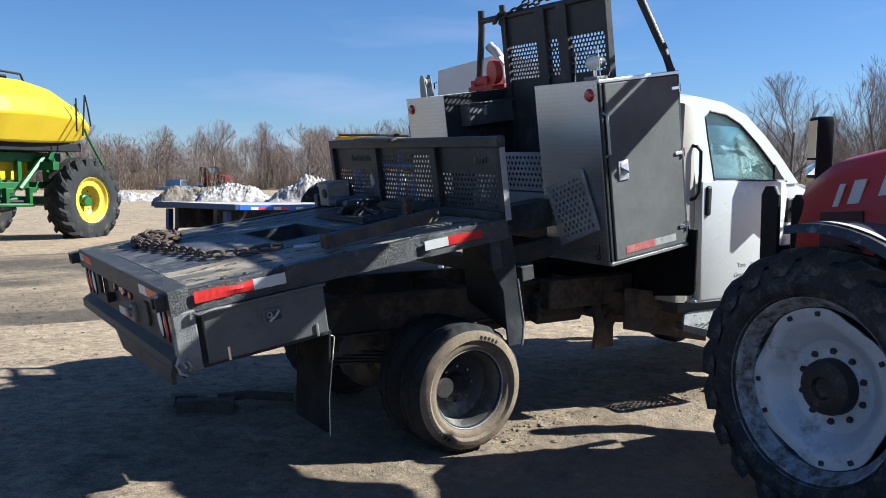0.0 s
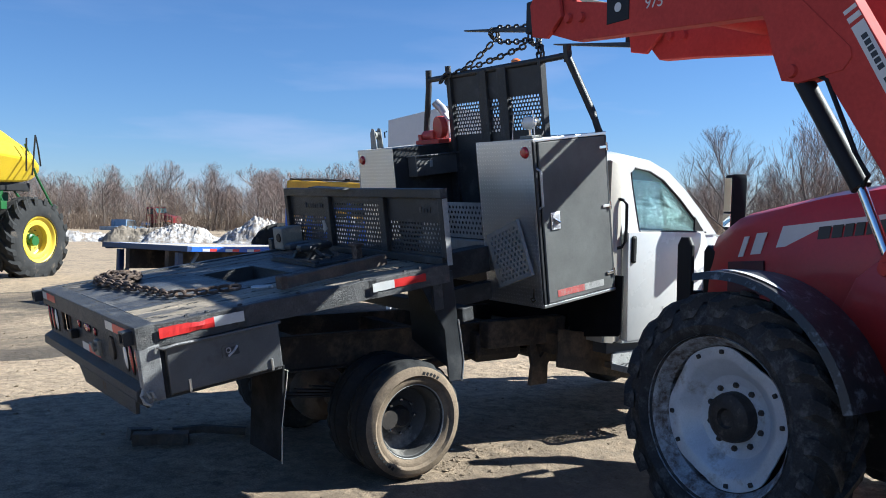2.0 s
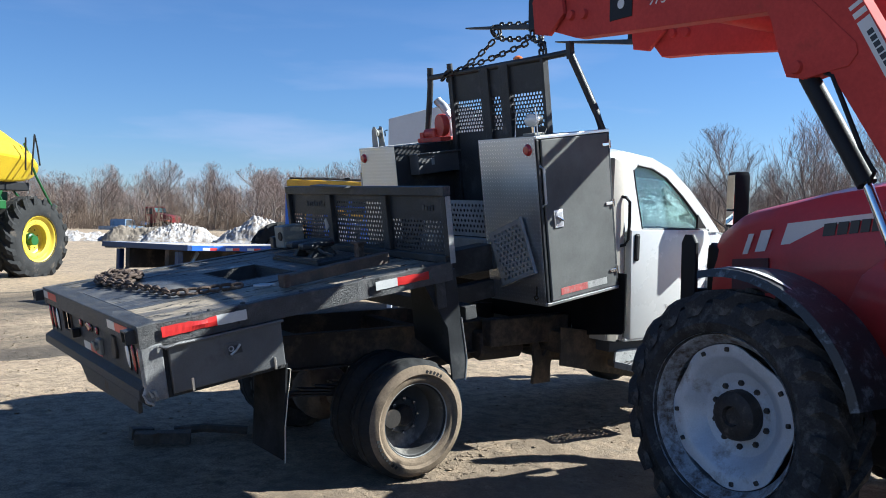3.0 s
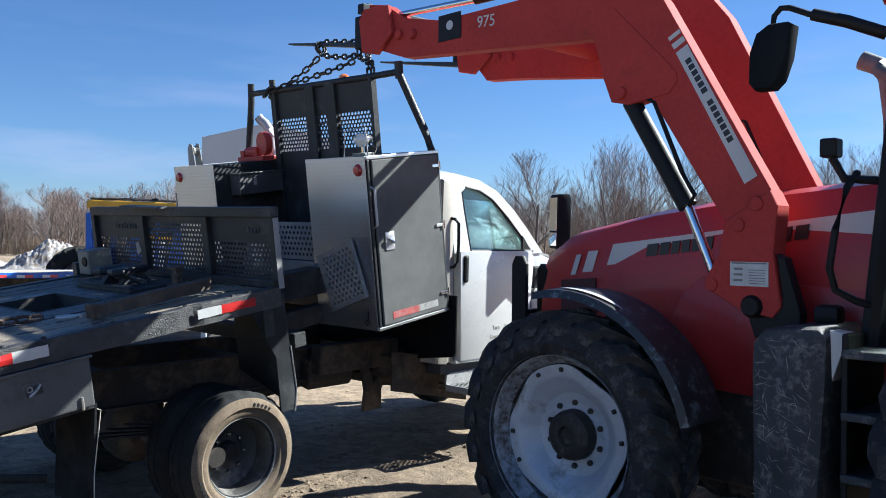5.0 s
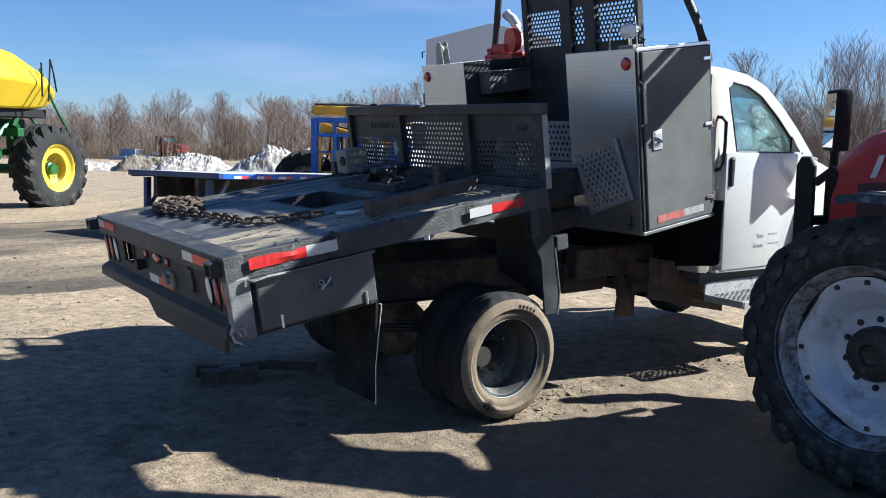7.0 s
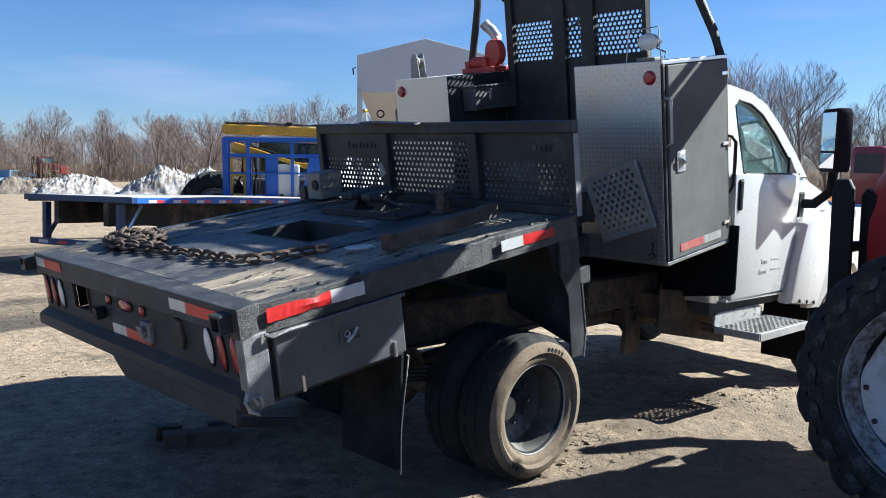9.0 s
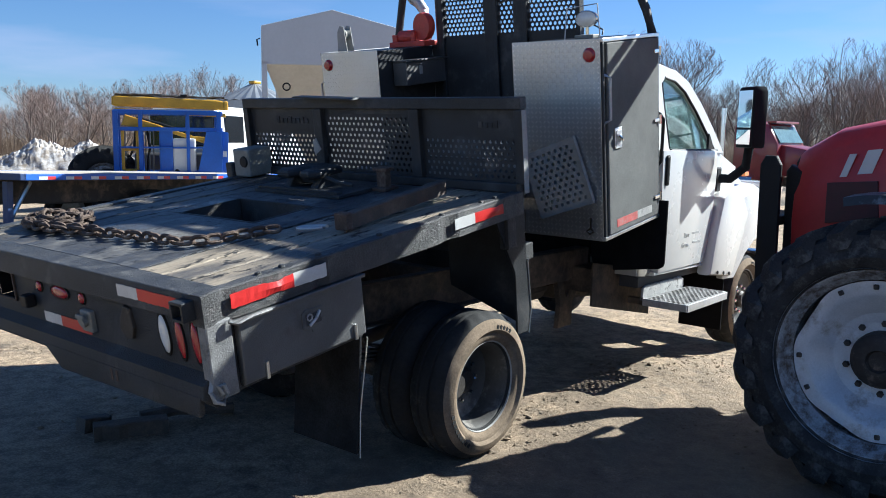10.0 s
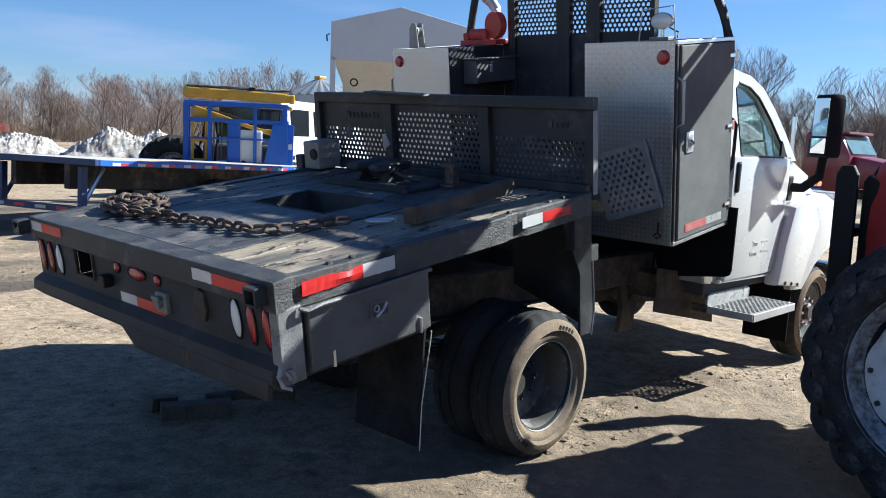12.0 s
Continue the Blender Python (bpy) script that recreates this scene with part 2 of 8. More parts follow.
M_RIMBLACK = mat("dusty black steel rim", (0.055, 0.053, 0.050), 0.55, 0.1, 0.3, 0.2, 0.02, 0.15, dirt=(0.30, 0.28, 0.25), dirt_amount=0.33, dirt_size=0.5)
M_RIMSILVER = mat("silver tractor rim", (0.47, 0.50, 0.55), 0.40, 0.15, 0.15, 0.25, 0.01, 0.1, dirt=(0.25, 0.23, 0.21), dirt_amount=0.24, dirt_size=0.2)
M_HUB = mat("greasy hub", (0.035, 0.03, 0.026), 0.6, 0.2, 0.4, 0.1, 0.02, 0.5, dirt=(0.16, 0.13, 0.10), dirt_amount=0.2, dirt_size=0.1)
M_FRAME = mat("dirty chassis steel", (0.034, 0.028, 0.023), 0.8, 0.0, 0.4, 0.25, 0.02, 0.4, dirt=(0.15, 0.105, 0.068), dirt_amount=0.46, dirt_size=0.35)
M_RUST = mat("rusty steel", (0.085, 0.058, 0.042), 0.8, 0.1, 0.4, 0.08, 0.01, 0.5, dirt=(0.19, 0.155, 0.12), dirt_amount=0.25, dirt_size=0.08, per_object=0.3)
M_CHAIN = mat("dark chain steel", (0.05, 0.048, 0.046), 0.45, 0.7, 0.3, 0.05, 0.01, 0.2)
M_RED = mat("tractor red paint", (0.33, 0.019, 0.019), 0.42, 0.0, 0.12, 0.5, 0.03, 0.03, dirt=(0.33, 0.05, 0.04), dirt_amount=0.12, coat=0.12)
M_LOADER = mat("loader red paint", (0.39, 0.052, 0.044), 0.72, 0.0, 0.16, 0.5, 0.03, 0.06, dirt=(0.30, 0.05, 0.04), dirt_amount=0.22, dirt_size=0.25, spec=0.12)
M_PLASTIC = mat("black plastic", (0.011, 0.011, 0.012), 0.55, 0.0, 0.25, 0.2, 0.01, 0.15, spec=0.25)
M_FENDER = mat("scuffed black fender", (0.022, 0.023, 0.026), 0.45, 0.0, 0.3, 0.3, 0.01, 0.15, dirt=(0.15, 0.165, 0.185), dirt_amount=0.3, dirt_size=0.08)
M_TANK = mat("muddy scratched tank", (0.045, 0.047, 0.05), 0.5, 0.0, 0.35, 0.2, 0.006, 0.5, dirt=(0.20, 0.195, 0.18), dirt_amount=0.34, dirt_size=0.07)
M_DECAL = mat("silver white decal", (0.527, 0.527, 0.527), 0.4, 0.0, 0.05, 0.5, 0.02, 0.0)
M_DECALBLACK = mat("black decal", (0.015, 0.015, 0.018), 0.4, 0.0, 0.1, 0.3, 0.02, 0.0)
M_REDTAPE = mat("red reflective tape", (0.496, 0.024, 0.020), 0.35, 0.0, 0.12, 0.1, 0.006, 0.1)
M_WHITETAPE = mat("white reflective tape", (0.528, 0.528, 0.512), 0.35, 0.0, 0.12, 0.1, 0.006, 0.1)
M_REDFADED = mat("sun-bleached red tape", (0.40, 0.085, 0.075), 0.6, 0.0, 0.25, 0.06, 0.006, 0.15, dirt=(0.33, 0.22, 0.20), dirt_amount=0.35, dirt_size=0.05)
M_WHITEFADED = mat("greyed white tape", (0.33, 0.33, 0.32), 0.6, 0.0, 0.2, 0.06, 0.006, 0.15, dirt=(0.20, 0.20, 0.19), dirt_amount=0.3, dirt_size=0.05)
M_LENSRED = mat("red lamp lens", (0.30, 0.014, 0.018), 0.25, 0.0, 0.15, 0.05, 0.006, 0.1, coat=0.7)
M_LENSWHITE = mat("clear lamp lens", (0.62, 0.64, 0.64), 0.15, 0.0, 0.1, 0.05, 0.006, 0.1, coat=0.7)
M_LENSAMBER = mat("amber lamp lens", (0.75, 0.20, 0.02), 0.2, 0.0, 0.1, 0.05, 0.006, 0.1, coat=0.7)
M_WINCH = mat("red winch paint", (0.42, 0.045, 0.03), 0.5, 0.0, 0.25, 0.1, 0.01, 0.2)
M_TIMBER = mat("weathered timber", (0.085, 0.066, 0.05), 0.8, 0.0, 0.4, 0.1, 0.01, 0.5, dirt=(0.05, 0.045, 0.04), dirt_amount=0.35, dirt_size=0.15)
M_GLASS = glass_mat("window glass", (0.58, 0.75, 0.77))
M_MIRROR = mat("mirror glass", (0.85, 0.86, 0.87), 0.04, 1.0, 0.0, 0.5, 0.05, 0.0, rough_var=0.0)
M_TINT = mat("tinted vehicle glass", (0.012, 0.014, 0.018), 0.12, 0.0, 0.1, 0.5, 0.05, 0.0, rough_var=0.04)
M_GLASSTEAL = mat("teal cab glass", (0.085, 0.15, 0.16), 0.18, 0.0, 0.2, 0.4, 0.05, 0.0, rough_var=0.04)
M_VENT = mat("dark red mesh panel", (0.052, 0.012, 0.014), 0.6, 0.0, 0.25, 0.06, 0.006, 0.2)
M_CABIN = mat("dark cab interior", (0.05, 0.05, 0.052), 0.8, 0.0, 0.2, 0.2, 0.02, 0.1)
M_TRAILER = mat("dark blue trailer paint", (0.012, 0.032, 0.11), 0.45, 0.0, 0.2, 0.5, 0.03, 0.05)
M_MUDFLAP = mat("dusty black rubber", (0.021, 0.022, 0.024), 0.9, 0.0, 0.4, 0.15, 0.01, 0.3, dirt=(0.042, 0.038, 0.034), dirt_amount=0.3, spec=0.05)
M_FLAP = mat("matt black rubber", (0.011, 0.011, 0.012), 0.9, 0.0, 0.3, 0.2, 0.01, 0.2, spec=0.05)
M_SHELL = mat("black mirror shell", (0.014, 0.017, 0.021), 0.8, 0.0, 0.2, 0.2, 0.01, 0.1, spec=0.03)
M_STRAW = mat("pale straw and scratches", (0.34, 0.33, 0.29), 0.8, 0.0, 0.3, 0.05, 0.01, 0.0, per_object=0.2)
M_TRIM = mat("grey cab trim", (0.13, 0.13, 0.125), 0.8, 0.0, 0.15, 0.2, 0.02, 0.1)
M_RIMDIRTY = mat("mud-stained rim", (0.33, 0.345, 0.37), 0.5, 0.2, 0.3, 0.1, 0.012, 0.35, dirt=(0.075, 0.055, 0.043), dirt_amount=0.60, dirt_size=0.07)
M_YELLOW = mat("yellow poly tank", (0.5289, 0.3813, 0.0057), 0.4, 0.0, 0.05, 1.0, 0.05, 0.03, spec=0.25)
M_YELLOWRIM = mat("yellow rim", (0.600, 0.465, 0.030), 0.4, 0.0, 0.08, 0.5, 0.05, 0.03)
M_GREEN = mat("green implement paint", (0.015, 0.085, 0.0175), 0.4, 0.0, 0.15, 0.5, 0.03, 0.05)
M_BLUE = mat("blue steel paint", (0.02, 0.09, 0.42), 0.4, 0.0, 0.15, 0.5, 0.03, 0.05)
M_BOOM = mat("yellow boom paint", (0.560, 0.320, 0.016), 0.45, 0.0, 0.15, 0.4, 0.03, 0.05, dirt=(0.35, 0.22, 0.05), dirt_amount=0.15)
M_PLANK = mat("grey trailer planks", (0.38, 0.335, 0.275), 0.8, 0.0, 0.2, 0.3, 0.02, 0.3, per_object=0.15)
M_HOPPER = mat("white hopper paint", (0.528, 0.544, 0.560), 0.4, 0.0, 0.05, 0.8, 0.05, 0.03)
M_HOPPERCREAM = mat("cream hopper slope", (0.60, 0.56, 0.46), 0.5, 0.0, 0.1, 0.8, 0.05, 0.03)
M_GREYBOX = mat("grey control box", (0.20, 0.20, 0.18), 0.6, 0.0, 0.25, 0.1, 0.01, 0.2)
M_SNOW = mat("dirty snow", (0.42, 0.405, 0.40), 0.9, 0.0, 0.3, 0.25, 0.05, 1.0, dirt=(0.20, 0.165, 0.13), dirt_amount=0.72, dirt_size=0.30)
M_SOIL = mat("dark soil pile", (0.150, 0.124, 0.094), 0.95, 0.0, 0.3, 1.0, 0.1, 0.5, dirt=(0.7, 0.7, 0.72), dirt_amount=0.25, dirt_size=1.5)
M_BARK = mat("grey brown bark", (0.15, 0.125, 0.11), 0.9, 0.0, 0.25, 0.5, 0.03, 0.2, per_object=0.25)
M_TWIG = mat("brown twigs", (0.185, 0.135, 0.118), 0.9, 0.0, 0.25, 0.8, 0.05, 0.0, per_object=0.25)
M_BRUSH = mat("dry brush", (0.150, 0.108, 0.078), 0.95, 0.0, 0.35, 2.0, 0.2, 0.0)
M_BINROOF = mat("galvanised bin", (0.336, 0.352, 0.368), 0.45, 0.7, 0.1, 1.0, 0.1, 0.05)
M_REDTRUCK = mat("dark red truck paint", (0.165, 0.011, 0.0165), 0.35, 0.0, 0.1, 0.6, 0.05, 0.0, coat=0.4)


def ground_mat():
    m = mat("dry yard dirt", (0.335, 0.254, 0.165), 0.95, 0.0, 0.16, 1.3, 0.02, 0.0, dirt=(0.13, 0.102, 0.072), dirt_amount=0.26, dirt_size=0.7)
    t = m.node_tree
    b = t.nodes["Principled BSDF"]
    co = t.nodes.new("ShaderNodeTexCoord")
    v = t.nodes.new("ShaderNodeTexVoronoi")
    v.inputs["Scale"].default_value = 34
    n = t.nodes.new("ShaderNodeTexNoise")
    n.inputs["Scale"].default_value = 9
    n.inputs["Detail"].default_value = 10
    n.inputs["Roughness"].default_value = 0.75
    for k in (v, n):
        t.links.new(co.outputs["Object"], k.inputs["Vector"])
    add = t.nodes.new("ShaderNodeMath")
    add.operation = "MULTIPLY_ADD"
    t.links.new(v.outputs["Distance"], add.inputs[0])
    add.inputs[1].default_value = -0.10
    t.links.new(n.outputs[0], add.inputs[2])
    bp = t.nodes.new("ShaderNodeBump")
    bp.inputs["Strength"].default_value = 1.0
    bp.inputs["Distance"].default_value = 0.032
    t.links.new(add.outputs[0], bp.inputs["Height"])
    t.links.new(bp.outputs[0], b.inputs["Normal"])
    # a band of wet dark mud across the yard, broken up by noise
    sep = t.nodes.new("ShaderNodeSeparateXYZ")
    t.links.new(co.outputs["Object"], sep.inputs[0])
    mp = t.nodes.new("ShaderNodeMapping")
    mp.inputs["Scale"].default_value = (0.16, 0.55, 1.0)
    big = t.nodes.new("ShaderNodeTexNoise")
    big.inputs["Scale"].default_value = 1.0
    big.inputs["Detail"].default_value = 7
    t.links.new(co.outputs["Object"], mp.inputs["Vector"])
    t.links.new(mp.outputs[0], big.inputs["Vector"])
    band = t.nodes.new("ShaderNodeMath")
    band.operation = "COMPARE"
    band.inputs[1].default_value, band.inputs[2].default_value = 9.4, 4.4
    wob = t.nodes.new("ShaderNodeMath")
    wob.operation = "MULTIPLY_ADD"
    wob.inputs[1].default_value = 5.0
    t.links.new(big.outputs[0], wob.inputs[0])
    off = t.nodes.new("ShaderNodeMath")
    off.operation = "SUBTRACT"
    off.inputs[1].default_value = 2.5
    t.links.new(sep.outputs["Y"], off.inputs[0])
    t.links.new(off.outputs[0], wob.inputs[2])
    t.links.new(wob.outputs[0], band.inputs[0])
    mr = t.nodes.new("ShaderNodeMapRange")
    mr.inputs["From Min"].default_value, mr.inputs["From Max"].default_value = 0.42, 0.56
    t.links.new(big.outputs[0], mr.inputs["Value"])
    mul = t.nodes.new("ShaderNodeMath")
    mul.operation = "MULTIPLY"
    t.links.new(band.outputs[0], mul.inputs[0])
    t.links.new(mr.outputs[0], mul.inputs[1])
    wet = t.nodes.new("ShaderNodeMix")
    wet.data_type = "RGBA"
    t.links.new(mul.outputs[0], wet.inputs["Factor"])
    t.links.new(b.inputs["Base Color"].links[0].from_socket, wet.inputs["A"])
    wet.inputs["B"].default_value = rgb((0.085, 0.066, 0.046))
    # grit: paler crumbs and darker hollows that follow the relief noise
    crumb = t.nodes.new("ShaderNodeMapRange")
    crumb.inputs["From Min"].default_value, crumb.inputs["From Max"].default_value = 0.36, 0.66
    crumb.inputs["To Min"].default_value, crumb.inputs["To Max"].default_value = 0.54, 1.40
    t.links.new(n.outputs[0], crumb.inputs["Value"])
    grit = t.nodes.new("ShaderNodeMix")
    grit.data_type = "RGBA"
    grit.blend_type = "MULTIPLY"
    grit.inputs["Factor"].default_value = 1.0
    t.links.new(wet.outputs["Result"], grit.inputs["A"])
    fine = t.nodes.new("ShaderNodeTexVoronoi")
    fine.inputs["Scale"].default_value = 72
    t.links.new(co.outputs["Object"], fine.inputs["Vector"])
    speck = t.nodes.new("ShaderNodeMapRange")
    speck.inputs["From Max"].default_value = 0.7
    speck.inputs["To Min"].default_value, speck.inputs["To Max"].default_value = 1.22, 0.72
    t.links.new(fine.outputs["Distance"], speck.inputs["Value"])
    grain = t.nodes.new("ShaderNodeMath")
    grain.operation = "MULTIPLY"
    t.links.new(crumb.outputs[0], grain.inputs[0])
    t.links.new(speck.outputs[0], grain.inputs[1])
    t.links.new(grain.outputs[0], grit.inputs["B"])
    # darker earth round the tractor with a ragged edge, deepens its shade by colour
    far = t.nodes.new("ShaderNodeVectorMath")
    far.operation = "DISTANCE"
    far.inputs[1].default_value = (3.6, -2.7, 0.0)
    t.links.new(co.outputs["Object"], far.inputs[0])
    rag = t.nodes.new("ShaderNodeTexNoise")
    rag.inputs["Scale"].default_value = 1.4
    rag.inputs["Detail"].default_value = 9
    rag.inputs["Roughness"].default_value = 0.7
    t.links.new(co.outputs["Object"], rag.inputs["Vector"])
    reach = t.nodes.new("ShaderNodeMath")
    reach.operation = "MULTIPLY_ADD"
    reach.inputs[1].default_value = 9.0
    t.links.new(rag.outputs[0], reach.inputs[0])
    t.links.new(far.outputs["Value"], reach.inputs[2])
    shade_fac = t.nodes.new("ShaderNodeMapRange")
    shade_fac.inputs["From Min"].default_value, shade_fac.inputs["From Max"].default_value = 8.0, 6.0
    shade_fac.inputs["To Max"].default_value = 0.7
    t.links.new(reach.outputs[0], shade_fac.inputs["Value"])
    soil = t.nodes.new("ShaderNodeMix")
    soil.data_type = "RGBA"
    t.links.new(shade_fac.outputs[0], soil.inputs["Factor"])
    t.links.new(grit.outputs["Result"], soil.inputs["A"])
    soil.inputs["B"].default_value = rgb((0.118, 0.089, 0.059))
    t.links.new(soil.outputs["Result"], b.inputs["Base Color"])
    return m


M_GROUND = ground_mat()


# ---- mesh helpers ----
def part(name, bm, material, parent=None, label="", smooth=False, at=None):
    """Link a bmesh as one mesh object under a thing or a part."""
    me = bpy.data.meshes.new(name)
    bmesh.ops.recalc_face_normals(bm, faces=bm.faces)
    if smooth:
        for f in bm.faces:
            f.smooth = True
        lim = radians(38)
        for e in bm.edges:
            if len(e.link_faces) == 2 and e.calc_face_angle(0) > lim:
                e.smooth = False
    bm.to_mesh(me)
    bm.free()
    me.materials.append(material)
    ob = new(name, me)
    if parent:
        ob.parent = parent
    if at is not None:
        ob.matrix_basis = at
    if label:
        ob["label"] = label
    return ob


def link_copy(name, ob, m, parent):
    """An object of its own on the mesh of ob."""
    o = new(name, ob.data)
    o.parent = parent
    o.matrix_basis = m
    return o


def thing(name, m, label, category, group="", kind=""):
    e = new(name)
    e.empty_display_size = 0.2
    e.matrix_basis = m
    return tagged(e, label, category, group, kind)


def box(bm, c, s, bevel=0.0, m=None):
    """A box of centre c and size s with bevelled edges."""
    made = bmesh.ops.create_cube(bm, size=1.0, matrix=(m or Matrix()) @ Matrix.Translation(c) @ Matrix.Diagonal((*s, 1.0)))
    if bevel:
        edges = list({e for v in made["verts"] for e in v.link_edges})
        bmesh.ops.bevel(bm, geom=edges, offset=bevel, segments=2, affect="EDGES", profile=0.5)
    return bm


def boxes(*items, bevel=0.004):
    bm = bmesh.new()
    for c, s in items:
        box(bm, c, s, bevel)
    return bm


def span(x0, x1, y0, y1, z0, z1, bevel=0.004):
    return boxes((((x0 + x1) / 2, (y0 + y1) / 2, (z0 + z1) / 2), (x1 - x0, y1 - y0, z1 - z0)), bevel=bevel)


def prism(bm, pts, axis, a, b, bevel=0.0):
    """A polygon extruded from a to b along an axis; pts give the two other axes in order."""
    def place(p, h):
        return {"x": (h, p[0], p[1]), "y": (p[0], h, p[1]), "z": (p[0], p[1], h)}[axis]
    lo = [bm.verts.new(place(p, a)) for p in pts]
    hi = [bm.verts.new(place(p, b)) for p in pts]
    fs = [bm.faces.new(lo), bm.faces.new(hi)]
    n = len(pts)
    for i in range(n):
        fs.append(bm.faces.new((lo[i], lo[(i + 1) % n], hi[(i + 1) % n], hi[i])))
    bmesh.ops.recalc_face_normals(bm, faces=fs)
    if bevel:
        edges = list({e for f in fs[:2] for e in f.edges})
        bmesh.ops.bevel(bm, geom=edges, offset=bevel, segments=2, affect="EDGES", profile=0.5)
    return bm


def prismed(pts, axis, a, b, bevel=0.004):
    return prism(bmesh.new(), pts, axis, a, b, bevel)


def tube(bm, pts, r, seg=10, r_end=None, cap=True):
    """A round bar along points; its radius runs from r to r_end."""
    pts = [Vector(p) for p in pts]
    rings = []
    up = Vector((0, 0, 1))
    for i, p in enumerate(pts):
        d = (pts[min(i + 1, len(pts) - 1)] - pts[max(i - 1, 0)]).normalized()
        side = d.cross(up if abs(d.z) < 0.95 else Vector((1, 0, 0))).normalized()
        top = side.cross(d)
        rad = r if r_end is None else r + (r_end - r) * i / (len(pts) - 1)
        rings.append([bm.verts.new(p + rad * (math.cos(a) * side + math.sin(a) * top)) for a in (2 * math.pi * k / seg for k in range(seg))])
    for a, b in zip(rings, rings[1:]):
        for k in range(seg):
            bm.faces.new((a[k], a[(k + 1) % seg], b[(k + 1) % seg], b[k]))
    if cap:
        bm.faces.new(rings[0][::-1])
        bm.faces.new(rings[-1])
    return bm


def bar(pts, r, seg=10):
    return tube(bmesh.new(), pts, r, seg)


def lathe(bm, prof, seg=32, m=None, closed=False, cap=True):
    """Turn a profile of (radius, along) about the y axis."""
    m = m or Matrix()
    rings = []
    for k in range(seg):
        a = 2 * math.pi * k / seg
        rings.append([bm.verts.new(m @ Vector((r * math.cos(a), y, r * math.sin(a)))) for r, y in prof])
    n = len(prof)
    for k in range(seg):
        a, b = rings[k], rings[(k + 1) % seg]
        for i in range(n if closed else n - 1):
            j = (i + 1) % n
            bm.faces.new((a[i], a[j], b[j], b[i]))
    if cap and not closed:
        for i in (0, n - 1):
            if prof[i][0] > 1e-4:
                bm.faces.new([rg[i] for rg in rings])
    bmesh.ops.remove_doubles(bm, verts=bm.verts, dist=1e-5)
    return bm


def turned(prof, seg=32, m=None, closed=False, cap=True):
    return lathe(bmesh.new(), prof, seg, m, closed, cap)


def perforated(w, h, pitch, r, thick, margin=0.0, skip=None):
    """A sheet in the y-z plane from (0, 0) to (w, h) with staggered round holes right through it."""
    bm = bmesh.new()
    rows = max(1, int(round((h - 2 * margin) / (pitch * 0.87))))
    cols = max(1, int(round((w - 2 * margin) / pitch)))
    ph, pw = (h - 2 * margin) / rows, (w - 2 * margin) / cols

    def quad(y0, y1, z0, z1):
        if y1 - y0 > 1e-4 and z1 - z0 > 1e-4:
            for x in (0, thick):
                bm.faces.new([bm.verts.new((x, y, z)) for y, z in ((y0, z0), (y1, z0), (y1, z1), (y0, z1))])
    for i in range(rows):
        z0 = margin + i * ph
        off = (pw / 2 if i % 2 else 0.0)
        n = cols - (1 if i % 2 else 0)
        quad(0, margin + off, z0, z0 + ph)
        quad(w - margin - off, w, z0, z0 + ph)
        for k in range(n):
            y0 = margin + off + k * pw
            if skip and skip(y0 + pw / 2, z0 + ph / 2):
                quad(y0, y0 + pw, z0, z0 + ph)
                continue
            cy, cz = y0 + pw / 2, z0 + ph / 2
            outer = [(y0 + pw, cz), (y0 + pw, z0 + ph), (cy, z0 + ph), (y0, z0 + ph), (y0, cz), (y0, z0), (cy, z0), (y0 + pw, z0)]
            inner = [(cy + r * math.cos(a), cz + r * math.sin(a)) for a in (math.pi / 4 * q for q in range(8))]
            lay = [([bm.verts.new((x, *p)) for p in outer], [bm.verts.new((x, *p)) for p in inner]) for x in (0, thick)]
            for q in range(8):
                p = (q + 1) % 8
                for o, s in lay:
                    bm.faces.new((o[q], o[p], s[p], s[q]))
                bm.faces.new((lay[0][1][q], lay[0][1][p], lay[1][1][p], lay[1][1][q]))
    quad(0, w, 0, margin)
    quad(0, w, h - margin, h)
    for a, b in (((0, 0), (w, 0)), ((w, 0), (w, h)), ((w, h), (0, h)), ((0, h), (0, 0))):
        bm.faces.new([bm.verts.new(p) for p in ((0, *a), (0, *b), (thick, *b), (thick, *a))])
    return bm


def pane(pts, thick):
    """A flat or bent pane from rows of points, thick along the given vector."""
    bm = bmesh.new()
    off = Vector(thick)
    lay = [[[bm.verts.new(Vector(p) + o) for p in row] for row in pts] for o in (Vector(), off)]
    n, m = len(pts), len(pts[0])
    for i in range(n - 1):
        for j in range(m - 1):
            for q in lay:
                bm.faces.new((q[i][j], q[i][j + 1], q[i + 1][j + 1], q[i + 1][j]))
    ring = [(0, j) for j in range(m)] + [(i, m - 1) for i in range(1, n)] + [(n - 1, j) for j in range(m - 2, -1, -1)] + [(i, 0) for i in range(n - 2, 0, -1)]
    for (a, b), (c, d) in zip(ring, ring[1:] + ring[:1]):
        bm.faces.new((lay[0][a][b], lay[0][c][d], lay[1][c][d], lay[1][a][b]))
    return bm


